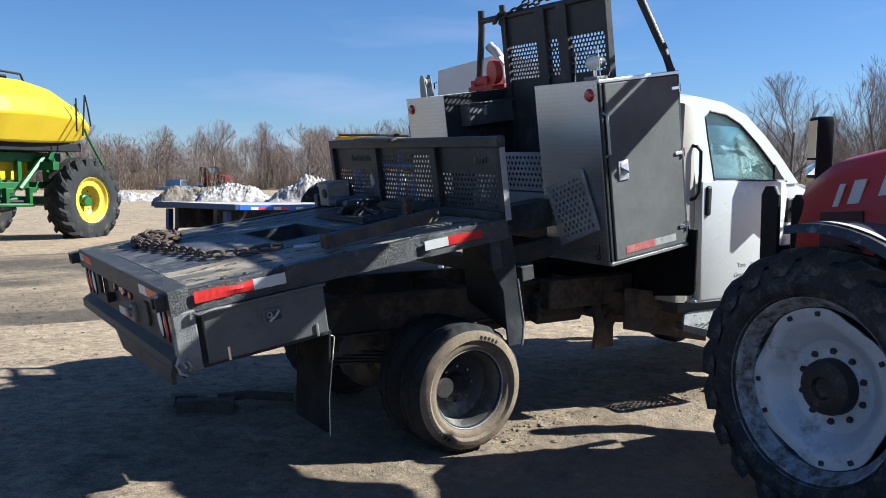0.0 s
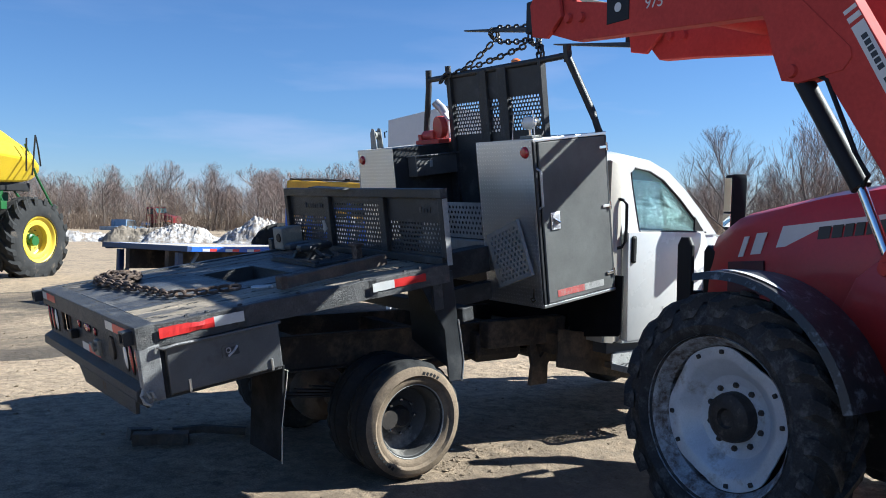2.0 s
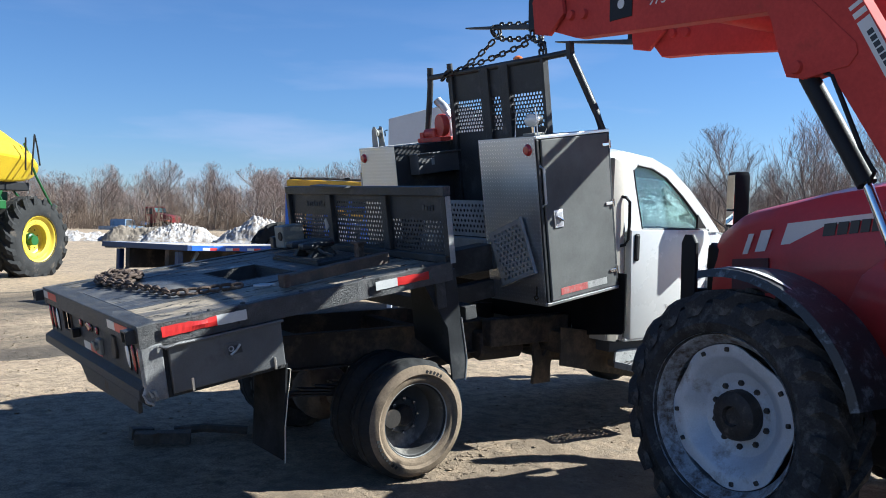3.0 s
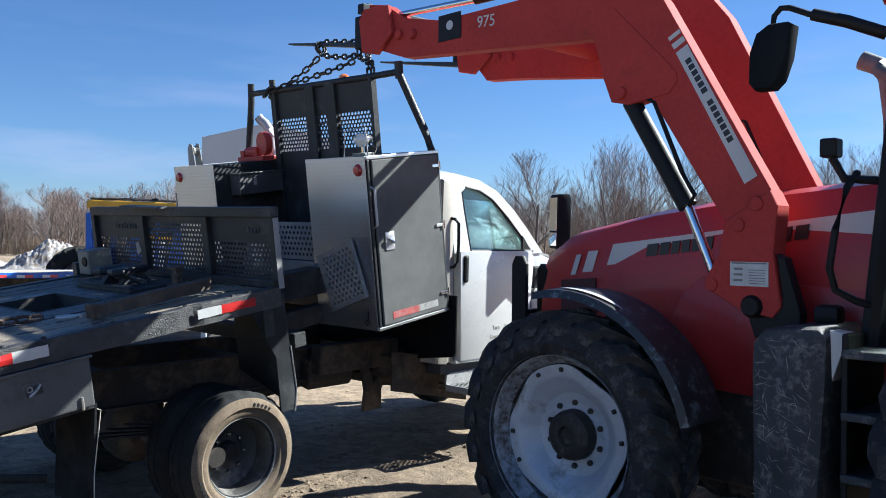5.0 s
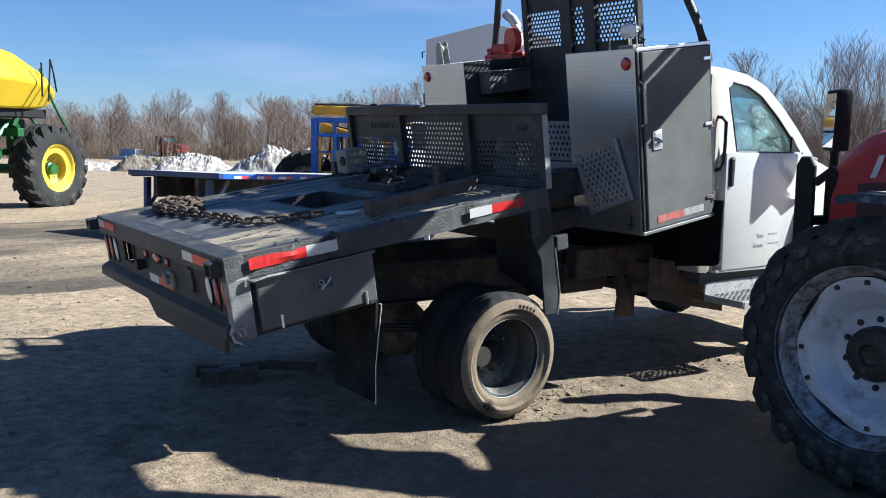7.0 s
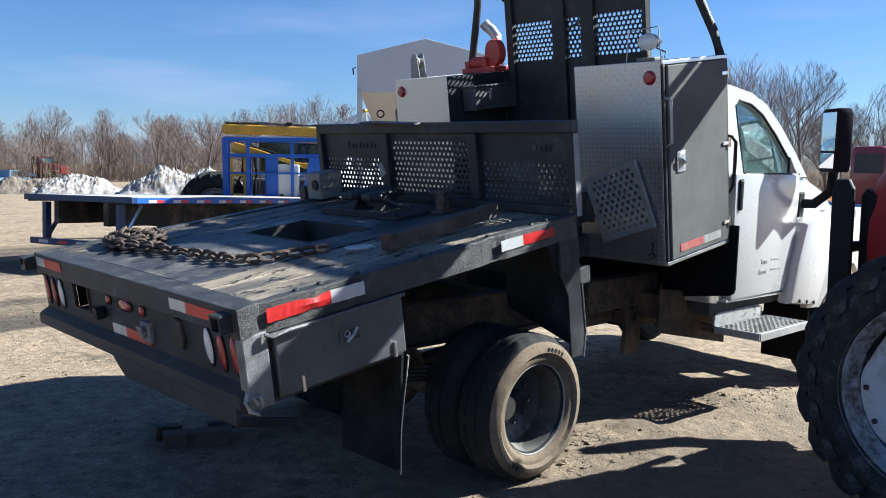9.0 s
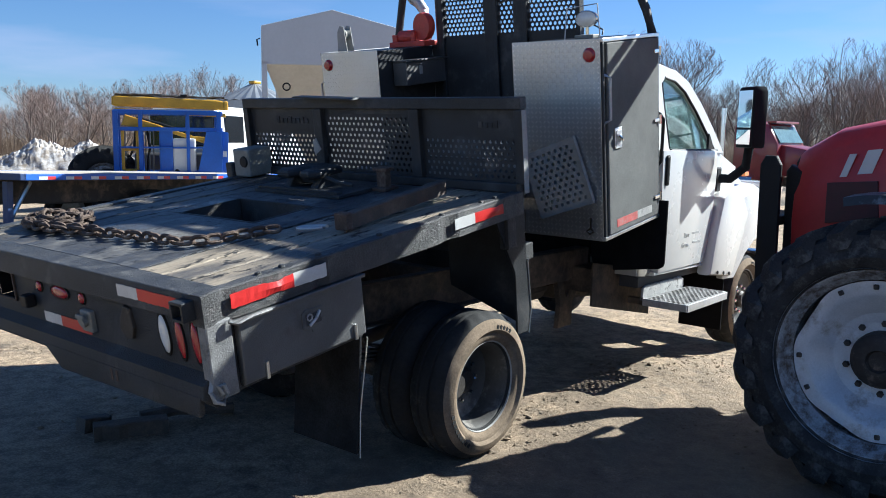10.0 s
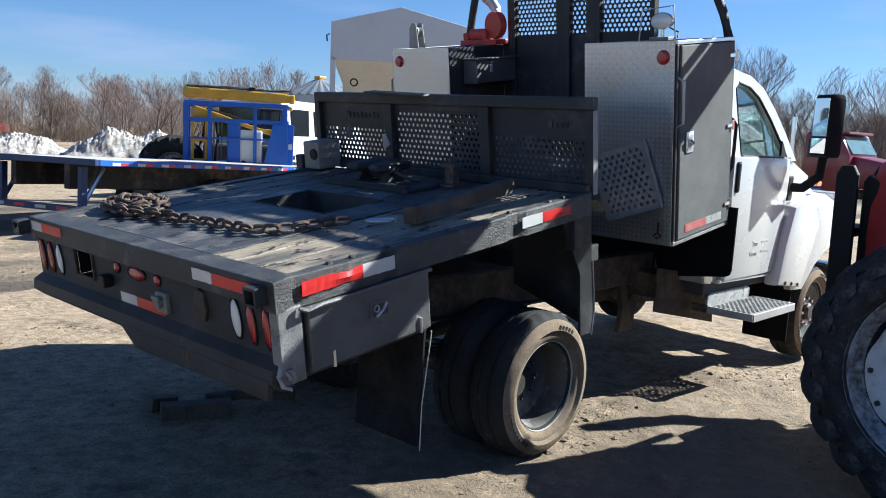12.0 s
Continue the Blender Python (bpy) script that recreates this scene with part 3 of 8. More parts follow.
def rough_board(u0, u1, v0, v1, w0, w1, n=26):
    """A worn deck board along x with chipped, uneven edges."""
    bm = bmesh.new()
    rows = []
    for k in range(n + 1):
        u = u0 + (u1 - u0) * k / n
        a, b = random.uniform(0, 0.006), random.uniform(0, 0.006)
        if random.random() < 0.12:
            a += 0.014
        z = w1 + 0.004 * noise.noise(Vector((u * 2.1, v0 * 7, 1.0))) + random.uniform(-0.0015, 0.0015)
        rows.append([bm.verts.new(p) for p in ((u, v0 + a, w0), (u, v0 + a, z - 0.006), (u, v0 + a + 0.008, z), (u, v1 - b - 0.008, z), (u, v1 - b, z - 0.006), (u, v1 - b, w0))])
    for a, b in zip(rows, rows[1:]):
        for k in range(6):
            bm.faces.new((a[k], a[(k + 1) % 6], b[(k + 1) % 6], b[k]))
    bm.faces.new(rows[0])
    bm.faces.new(rows[-1][::-1])
    return bm


def letters(name, words, size, material, parent, m, depth=0.001):
    """Lettering in the built-in font as a mesh; m turns its x-y plane into place."""
    cu = bpy.data.curves.new(name, "FONT")
    cu.body, cu.size, cu.extrude = words, size, depth
    cu.align_x, cu.align_y = "CENTER", "CENTER"
    tmp = bpy.data.objects.new(name, cu)
    scene.collection.objects.link(tmp)
    bpy.context.view_layer.update()
    me = bpy.data.meshes.new_from_object(tmp.evaluated_get(bpy.context.evaluated_depsgraph_get()))
    bpy.data.objects.remove(tmp)
    me.materials.append(material)
    ob = new(name, me)
    ob.parent = parent
    ob.matrix_basis = m
    return ob


def chain_link(length=0.075, width=0.05, r=0.0085):
    """One welded link, long along x, flat in the x-y plane."""
    bm = bmesh.new()
    h = (length - width) / 2
    pts = []
    R = width / 2 - r
    for k in range(7):
        a = -math.pi / 2 + math.pi * k / 6
        pts.append((h + R * math.cos(a), R * math.sin(a), 0))
    for k in range(7):
        a = math.pi / 2 + math.pi * k / 6
        pts.append((-h + R * math.cos(a), R * math.sin(a), 0))
    n = len(pts)
    rings = []
    for i, p in enumerate(pts):
        p = Vector(p)
        d = (Vector(pts[(i + 1) % n]) - Vector(pts[i - 1])).normalized()
        side = Vector((d.y, -d.x, 0))
        rings.append([bm.verts.new(p + r * (math.cos(a) * side + math.sin(a) * Vector((0, 0, 1)))) for a in (2 * math.pi * k / 6 for k in range(6))])
    for i in range(n):
        a, b = rings[i], rings[(i + 1) % n]
        for k in range(6):
            bm.faces.new((a[k], a[(k + 1) % 6], b[(k + 1) % 6], b[k]))
    return bm


def resample(pts, step):
    pts = [Vector(p) for p in pts]
    out, rest = [pts[0].copy()], step
    for a, b in zip(pts, pts[1:]):
        d = (b - a).length
        at = rest
        while at <= d:
            out.append(a.lerp(b, at / d))
            at += step
        rest = at - d
    return out


def chain_along(parent, pts, material, size=1.0, lay=0.25, first=None):
    """Links as parts of a chain along points, each turned a quarter against the one before."""
    step = 0.056 * size
    ps = resample(pts, step)
    ob = first
    for i, (a, b) in enumerate(zip(ps, ps[1:])):
        d = (b - a).normalized()
        q = d.to_track_quat("X", "Z")
        roll = (math.pi / 2 if i % 2 else 0.0) + lay + random.uniform(-0.2, 0.2)
        m = Matrix.Translation((a + b) / 2) @ q.to_matrix().to_4x4() @ Matrix.Rotation(roll, 4, "X")
        if ob is None:
            ob = part("link", chain_link(0.075 * size, 0.05 * size, 0.0085 * size), material, parent, "", True, m)
        else:
            link_copy("link", ob, m, parent)
    return ob


# ---- ground ----
def ground_height(x, y):
    base = 0.14 * math.tanh((-0.03 * (x - 2.97) + 0.026 * (y + 0.93)) / 0.14)
    near = max(0.0, 1.0 - max(0.0, math.hypot(x - 2, y + 1) - 9) / 8)
    p = Vector((x, y, 0))
    rough = 0.022 * noise.noise(p * 0.9) + 0.012 * noise.noise(p * 3.1) + 0.007 * noise.noise(p * 8.3) + 0.004 * noise.noise(p * 19)
    along = 0.25 * (1.0 + math.tanh((x - 4.0) * 2.5)) * (1.0 - math.tanh((x - 6.1) * 2.5))
    ridge = 0.095 * along * math.exp(-((y + 0.92 - 0.06 * math.sin(2.3 * x)) / 0.34) ** 2) * (1.0 + 0.35 * noise.noise(p * 4.0))
    rut = -0.022 * math.exp(-((y + 1.55 - 0.1 * math.sin(x)) / 0.16) ** 2) if x > 3.2 else 0.0
    return base + near * (rough + rut + ridge)


def build_ground():
    def line(a, b, step, far):
        mid = list(np.arange(a, b, step))
        lo, hi, d = [a], [b], step
        while d < far:
            d *= 1.22
            lo.append(lo[-1] - d)
            hi.append(hi[-1] + d)
        return lo[:0:-1] + mid + hi
    xs, ys = line(-1.5, 8.0, 0.055, 600), line(-4.6, 3.6, 0.055, 600)
    verts = [(x, y, ground_height(x, y)) for y in ys for x in xs]
    nx = len(xs)
    faces = [(j * nx + i, j * nx + i + 1, (j + 1) * nx + i + 1, (j + 1) * nx + i) for j in range(len(ys) - 1) for i in range(nx - 1)]
    me = bpy.data.meshes.new("ground")
    me.from_pydata(verts, [], faces)
    me.materials.append(M_GROUND)
    for p in me.polygons:
        p.use_smooth = True
    return tagged(new("ground", me), "dry sandy gravel yard with tyre ruts and clods", "ground", kind="structure")


build_ground()


def clods():
    """Loose clods and stones, thicker along the wheel tracks, one object of many small lumps."""
    rnd = random.Random(3)
    verts, faces = [], []
    spots = [(rnd.uniform(3.0, 6.6), rnd.gauss(-0.85, 0.22), 0.4) for k in range(16)] + [(rnd.uniform(-1.5, 5.5), rnd.uniform(-2.4, 6.5), 0.7) for k in range(46)]
    for i in range(4800):
        if rnd.random() < 0.62:
            cx, cy, sp = rnd.choice(spots)
            x, y = rnd.gauss(cx, sp * 0.5), rnd.gauss(cy, sp * 0.22)
        else:
            x, y = rnd.uniform(-3.0, 8.0), rnd.uniform(-3.4, 9.0)
        r = min(0.030 if -1.5 < y < -0.4 and x > 3.0 else 0.024, 0.004 + rnd.expovariate(1 / (0.0050 if -1.5 < y < -0.4 and x > 3.0 else 0.0042)))
        z = ground_height(x, y) + r * 0.25
        b = len(verts)
        a = rnd.uniform(0, 6.28)
        for k in range(4):
            q = r * rnd.uniform(0.7, 1.35)
            verts.append((x + q * math.cos(a + 1.57 * k), y + q * math.sin(a + 1.57 * k), z + r * rnd.uniform(-0.3, 0.2)))
        verts.append((x + r * rnd.uniform(-0.4, 0.4), y + r * rnd.uniform(-0.4, 0.4), z + r * rnd.uniform(0.25, 0.6)))
        verts.append((x, y, z - r))
        for k in range(4):
            faces.append((b + k, b + (k + 1) % 4, b + 4))
            faces.append((b + (k + 1) % 4, b + k, b + 5))
    me = bpy.data.meshes.new("dirt_clods")
    me.from_pydata(verts, [], faces)
    me.materials.append(M_GROUND)
    tagged(new("dirt_clods", me), "loose dry dirt clods and stones on the yard", "clods", kind="stuff")


clods()


# ---- wheels ----
def road_wheel(parent, R, width, rim_r, tyre_mat, rim_mat, dish, seg=48, name="wheel"):
    """A truck wheel about the y axis, outer face towards -y; tyre with shoulder blocks, dished rim with nuts."""
    hub = part(name, turned([(0.0, dish - 0.05), (0.06, dish - 0.05), (0.075, dish - 0.03), (0.08, dish + 0.05), (0.0, dish + 0.05)], 20), M_HUB, parent)
    h = width / 2
    prof = [(rim_r, -h + 0.02), (rim_r + 0.02, -h + 0.006), (rim_r + 0.045, -h - 0.004), (rim_r + 0.062, -h - 0.010), (R - 0.09, -h - 0.026), (R - 0.055, -h - 0.018), (R - 0.03, -h + 0.002), (R - 0.012, -h + 0.022),
            (R, -h + 0.04), (R, -0.045), (R - 0.012, -0.04), (R - 0.012, -0.03), (R, -0.025), (R, 0.025), (R - 0.012, 0.03), (R - 0.012, 0.04), (R, 0.045), (R, h - 0.04),
            (R - 0.012, h - 0.018), (R - 0.03, h), (R - 0.075, h + 0.012), (rim_r + 0.05, h), (rim_r, h - 0.02)]
    bm = turned(prof, seg * 2, None, True)
    for v in bm.verts:
        r, a = math.hypot(v.co.x, v.co.z), math.atan2(v.co.z, v.co.x)
        if r > R - 0.02 and abs(v.co.y) > h - 0.05 and round(a / (2 * math.pi) * seg * 2) % 4 == 0:
            v.co.x *= 1 - 0.016 / r
            v.co.z *= 1 - 0.016 / r
    tan = tyre_mat is M_RUBBERTAN
    part("tyre", bm, M_RUBBER if tan else tyre_mat, hub, "", True)
    if tan:
        part("sidewall", turned([(rim_r + 0.012, -h + 0.008), (rim_r + 0.030, -h - 0.006), (rim_r + 0.045, -h - 0.012), (rim_r + 0.062, -h - 0.012), (R - 0.09, -h - 0.0285), (R - 0.055, -h - 0.0205), (R - 0.033, -h - 0.002), (R - 0.034, -h + 0.002), (R - 0.09, -h - 0.022), (rim_r + 0.045, -h)], seg * 2, None, True), M_RUBBERTAN, hub, "dusty tan sidewall", True)
    d = dish
    rim = [(rim_r + 0.012, -h + 0.012), (rim_r + 0.012, -h + 0.022), (rim_r - 0.004, -h + 0.03), (rim_r - 0.018, -h + 0.06), (rim_r - 0.022, d - 0.02), (rim_r - 0.06, d), (0.13, d + 0.012),
           (0.115, d - 0.004), (0.08, d - 0.004), (0.08, d + 0.02), (0.13, d + 0.03), (rim_r - 0.05, d + 0.015), (rim_r - 0.012, h - 0.05), (rim_r + 0.01, h - 0.02)]
    part("rim", turned(rim, 40, cap=False), rim_mat, hub, "", True)
    if tan:
        part("rim_lip", turned([(rim_r + 0.008, -h + 0.012), (rim_r + 0.012, -h + 0.004), (rim_r + 0.018, -h + 0.006), (rim_r + 0.016, -h + 0.014)], 48, None, True), M_GREYPERF, hub, "worn rim edge", True)
        words = bmesh.new()
        for a0, n in ((60, 5), (196, 9)):
            for q in range(n):
                a = radians(a0 + q * 5.2)
                box(words, (0, 0, 0), (0.022, 0.004, 0.017), 0.0, Matrix.Rotation(-a, 4, "Y") @ Matrix.Translation((R - 0.075, -h - 0.0265, 0)) @ Matrix.Rotation(0.35, 4, "Y"))
        part("sidewall_lettering", words, M_RUBBER, hub, "raised black lettering bars")["kind"] = "stuff"
    nut = None
    for k in range(8):
        a = 2 * math.pi * k / 8
        m = Matrix.Translation((0.118 * math.cos(a), d - 0.01, 0.118 * math.sin(a)))
        if nut is None:
            nut = part("wheel_nut", turned([(0.0, -0.022), (0.012, -0.02), (0.016, -0.012), (0.016, 0.012), (0.0, 0.012)], 6), M_CHROME, hub, "bright steel nut", at=m)
        else:
            link_copy("wheel_nut", nut, m, hub)
    return hub


# ---- truck chassis and cab ----
def build_truck():
    t = thing("work_truck", pose(0, -1, 0, 1.3, 0, 0) @ Matrix.Translation((0, 1, 0)), "white medium-duty truck cab on a rusty chassis, body lifted off behind", "truck")
    for y in (-0.42, 0.42):
        bm = bmesh.new()
        for c, s in (((4.4, y, 0.83), (5.9, 0.012, 0.25)), ((4.4, y - 0.03 * np.sign(-y), 0.95), (5.9, 0.07, 0.012)), ((4.4, y - 0.03 * np.sign(-y), 0.71), (5.9, 0.07, 0.012))):
            box(bm, c, s, 0.003)
        part("frame_rail", bm, M_FRAME, t)
    for x in (1.75, 2.55, 3.6, 4.35, 5.2):
        part("crossmember", span(x - 0.05, x + 0.05, -0.42, 0.42, 0.74, 0.92), M_FRAME, t)
    # rear axle
    bm = bar([(2.97, -0.95, 0.42), (2.97, 0.95, 0.42)], 0.065, 14)
    lathe(bm, [(0.0, -0.2), (0.12, -0.19), (0.2, -0.1), (0.215, 0.0), (0.2, 0.1), (0.12, 0.19), (0.0, 0.2)], 20, Matrix.Translation((2.97, 0.05, 0.42)))
    part("rear_axle", bm, M_FRAME, t, "", True)
    for y in (-0.5, 0.5):
        bm = bmesh.new()
        for k in range(5):
            prism(bm, [(2.97 - 0.72 + 0.12 * k, 0.56 + 0.012 * k), (2.97, 0.50 + 0.014 * k), (2.97 + 0.72 - 0.12 * k, 0.56 + 0.012 * k), (2.97 + 0.72 - 0.12 * k, 0.572 + 0.012 * k), (2.97, 0.512 + 0.014 * k), (2.97 - 0.72 + 0.12 * k, 0.572 + 0.012 * k)], "y", y - 0.035, y + 0.035)
        part("leaf_spring", bm, M_FRAME, t)
    part("drive_shaft", bar([(3.15, 0.05, 0.45), (5.2, 0.0, 0.68)], 0.045, 12), M_FRAME, t, "", True)
    part("fuel_tank", prismed([(-0.40, 0.66), (-0.50, 0.64), (-0.54, 0.70), (-0.52, 0.86), (-0.40, 0.88)], "x", 4.05, 4.5, 0.02), M_FRAME, t, "dirt-caked steel fuel tank")
    part("rail_box", span(4.08, 4.92, -0.62, -0.50, 0.76, 0.98, 0.012), M_FRAME, t, "grey-brown side box beam")
    part("hanger_bracket", prismed([(4.53, 0.78), (4.60, 0.78), (4.66, 0.64), (4.80, 0.79), (4.88, 0.79), (4.75, 0.58), (4.75, 0.42), (4.56, 0.42), (4.58, 0.58)], "y", -0.60, -0.56, 0.006), M_FRAME, t, "rusty hanger plate")
    part("exhaust_pipe", bar([(3.5, 0.5, 0.6), (4.4, 0.5, 0.58), (5.2, 0.4, 0.6)], 0.05, 12), M_FRAME, t, "", True)
    part("battery_box", span(4.70, 5.25, -0.78, -0.45, 0.68, 0.86, 0.015), M_FRAME, t, "rusty battery box")
    part("gusset", prismed([(4.65, 0.91), (5.26, 0.82), (5.30, 0.74), (5.40, 0.66), (5.44, 0.56), (5.57, 0.48), (5.57, 0.41), (4.65, 0.60)], "y", -0.81, -0.795), M_FRAME, t, "muddy bent side plate")
    # gearbox, engine, sump and radiator between the rails
    part("gearbox", prismed([(4.95, 0.58), (5.15, 0.50), (5.75, 0.44), (6.0, 0.46), (6.0, 0.98), (5.6, 0.94), (4.95, 0.80)], "y", -0.24, 0.24, 0.05), M_FRAME, t, "oily dirt-caked gearbox", True)
    part("engine", prismed([(6.0, 0.60), (6.15, 0.44), (6.75, 0.42), (6.9, 0.55), (7.35, 0.58), (7.35, 1.22), (6.0, 1.22)], "y", -0.36, 0.36, 0.05), M_FRAME, t, "dirty engine and sump", True)
    part("radiator", span(7.40, 7.52, -0.62, 0.62, 0.52, 1.32, 0.02), M_PLASTIC, t)
    part("muffler", turned([(0.0, -0.45), (0.10, -0.44), (0.125, -0.40), (0.125, 0.40), (0.10, 0.44), (0.0, 0.45)], 18, Matrix.Translation((5.55, 0.55, 0.60)) @ Matrix.Rotation(math.pi / 2, 4, "Z")), M_FRAME, t, "rusty muffler", True)
    # sheet added to turn the cab's lower back wall black
    part("back_liner", span(4.945, 4.965, -0.61, 0.61, 0.86, 1.40, 0.004), M_FLAP, t, "black sheet over the lower back of the cab")
    for y in (-1, 1):
        w = road_wheel(t, 0.41, 0.225, 0.240, M_RUBBERTAN, M_RIMBLACK, 0.075)
        w.matrix_basis = Matrix.Translation((3.105, y * 0.93, 0.41)) @ Matrix.Rotation(0 if y < 0 else math.pi, 4, "Z")
        w2 = road_wheel(t, 0.415, 0.225, 0.262, M_RUBBER, M_RIMBLACK, -0.05)
        w2.matrix_basis = Matrix.Translation((3.105, y * 0.66, 0.41)) @ Matrix.Rotation(0 if y < 0 else math.pi, 4, "Z")
        w3 = road_wheel(t, 0.415, 0.235, 0.262, M_RUBBERTAN, M_RIMBLACK, -0.06)
        w3.matrix_basis = Matrix.Translation((7.1, y * 0.90, 0.345)) @ Matrix.Rotation(0 if y < 0 else math.pi, 4, "Z")
    part("front_axle", bar([(7.1, -0.8, 0.36), (7.1, 0.8, 0.36)], 0.06, 12), M_FRAME, t, "", True)
    # cab shell: sections along x, each a closed loop in y-z
    def section(x, zb, zs, zr, ws, wr):
        """Half widths: ws at the waist, wr at the roof."""
        return [(x, -ws, zb), (x, -ws - 0.02, zb + 0.35), (x, -ws, zs), (x, -wr - 0.03, zr - 0.12), (x, -wr + 0.06, zr - 0.02), (x, -wr * 0.5, zr), (x, wr * 0.5, zr), (x, wr - 0.06, zr - 0.02),
                (x, wr + 0.03, zr - 0.12), (x, ws, zs), (x, ws + 0.02, zb + 0.35), (x, ws, zb)]

    def loft(secs):
        bm = bmesh.new()
        rings = [[bm.verts.new(p) for p in s] for s in secs]
        n = len(rings[0])
        for a, b in zip(rings, rings[1:]):
            for k in range(n):
                bm.faces.new((a[k], a[(k + 1) % n], b[(k + 1) % n], b[k]))
        bm.faces.new(rings[0])
        bm.faces.new(rings[-1][::-1])
        return bm
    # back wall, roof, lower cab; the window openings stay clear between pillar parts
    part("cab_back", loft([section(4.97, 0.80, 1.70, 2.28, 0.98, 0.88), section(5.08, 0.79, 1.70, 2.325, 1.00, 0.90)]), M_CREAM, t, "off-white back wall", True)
    bm = bmesh.new()
    roof = [(5.02, 2.335), (5.30, 2.365), (5.58, 2.335), (5.72, 2.29), (5.84, 2.22)]
    rings = []
    for x, z in roof:
        rings.append([bm.verts.new((x, y, z + dz)) for y, dz in ((-0.93, -0.09), (-0.88, -0.035), (-0.70, 0.0), (0.0, 0.02), (0.70, 0.0), (0.88, -0.035), (0.93, -0.09), (0.85, -0.10), (0.0, -0.03), (-0.85, -0.10))])
    for a, b in zip(rings, rings[1:]):
        for k in range(10):
            bm.faces.new((a[k], a[(k + 1) % 10], b[(k + 1) % 10], b[k]))
    bm.faces.new(rings[0])
    bm.faces.new(rings[-1][::-1])
    part("cab_roof", bm, M_WHITE, t, "", True)
    part("floor_pan", span(5.05, 6.55, -0.96, 0.96, 0.70, 0.78), M_CABIN, t)
    part("dashboard", prismed([(6.15, 1.2), (6.62, 1.2), (6.62, 1.66), (6.30, 1.70), (6.15, 1.55)], "y", -0.92, 0.92, 0.02), M_TRIM, t)
    for y in (-0.5, 0.45):
        bm = span(5.25, 5.75, y - 0.25, y + 0.25, 0.95, 1.15, 0.04)
        box(bm, (5.24, y, 1.48), (0.14, 0.48, 0.72), 0.05)
        box(bm, (5.22, y, 1.92), (0.1, 0.26, 0.18), 0.04)
        part("seat", bm, M_TRIM, t, "grey cloth seat", True)
    part("steering_wheel", turned([(0.20, -0.012), (0.212, 0.0), (0.20, 0.012), (0.188, 0.0)], 24, pose(6.05, 0.45, 1.55, 0, 0, 90) @ pose(0, 0, 0, 25, 0, 0), True), M_PLASTIC, t)
    for s in (-1, 1):
        # door: outer skin with rounded lower body, window frame, glass
        bm = bmesh.new()
        outline = [(5.20, 0.80), (6.02, 0.80), (6.14, 1.00), (6.20, 1.62), (6.16, 1.70), (5.17, 1.70)]
        prism(bm, outline, "y", s * 0.965, s * 1.045, 0.018)
        door = part("door", bm, M_WHITE, t, "", True)
        def skin(x, z, off=0.0):
            return (x, s * (1.005 - 0.13 * max(0.0, z - 1.70) + off), z)
        outer = [(5.14, 1.675), (5.10, 2.05), (5.12, 2.265), (5.27, 2.305), (5.53, 2.29), (5.76, 2.215), (5.98, 2.06), (6.17, 1.89), (6.38, 1.68), (6.25, 1.675), (5.70, 1.675)]
        inner = [(5.345, 1.71), (5.30, 2.03), (5.285, 2.18), (5.34, 2.225), (5.52, 2.205), (5.69, 2.135), (5.89, 1.985), (6.05, 1.84), (6.185, 1.71), (6.15, 1.70), (5.70, 1.70)]
        bm = bmesh.new()
        lay = [([bm.verts.new(skin(*q, o)) for q in outer], [bm.verts.new(skin(*q, o)) for q in inner]) for o in (0.0, -0.05)]
        for k in range(11):
            j = (k + 1) % 11
            for o, i_ in lay:
                bm.faces.new((o[k], o[j], i_[j], i_[k]))
            for q in (0, 1):
                bm.faces.new((lay[0][q][k], lay[0][q][j], lay[1][q][j], lay[1][q][k]))
        part("window_frame", bm, M_WHITE, door, "", True)
        bm = bmesh.new()
        ga = [bm.verts.new(skin(*q, -0.030)) for q in inner]
        gb = [bm.verts.new(skin(*q, -0.035)) for q in inner]
        bm.faces.new(ga)
        bm.faces.new(gb[::-1])
        for k in range(11):
            bm.faces.new((ga[k], ga[(k + 1) % 11], gb[(k + 1) % 11], gb[k]))
        g = part("window_glass", bm, M_GLASS, door, "bluish window glass")
        g.visible_shadow = False
        bm = bmesh.new()
        tube(bm, [skin(*q, -0.006) for q in inner[:9]], 0.011, 6)
        prism(bm, [(6.07, 1.71), (6.18, 1.71), (6.13, 1.77), (6.07, 1.83)], "y", s * 0.985, s * 1.004)
        part("glass_seal", bm, M_PLASTIC, door, "black glass rubber")
        part("window_seal", bar([(5.33, s * 1.02, 1.70), (6.20, s * 1.02, 1.70)], 0.011, 6), M_PLASTIC, door)
        part("door_handle", span(5.205, 5.258, min(s * 1.04, s * 1.065), max(s * 1.04, s * 1.065), 1.445, 1.665, 0.018), M_PLASTIC, door, "black pull handle")
        part("grab_handle", bar([(5.09, s * 0.98, 1.965), (5.12, s * 1.02, 1.955), (5.145, s * 1.035, 1.92), (5.15, s * 1.035, 1.76), (5.145, s * 1.035, 1.62), (5.12, s * 1.02, 1.575), (5.09, s * 0.98, 1.56)], 0.013, 8), M_PLASTIC, t, "black grab bar", True)
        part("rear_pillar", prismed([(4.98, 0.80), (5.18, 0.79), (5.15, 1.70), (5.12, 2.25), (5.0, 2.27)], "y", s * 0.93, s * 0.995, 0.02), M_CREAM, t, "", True)
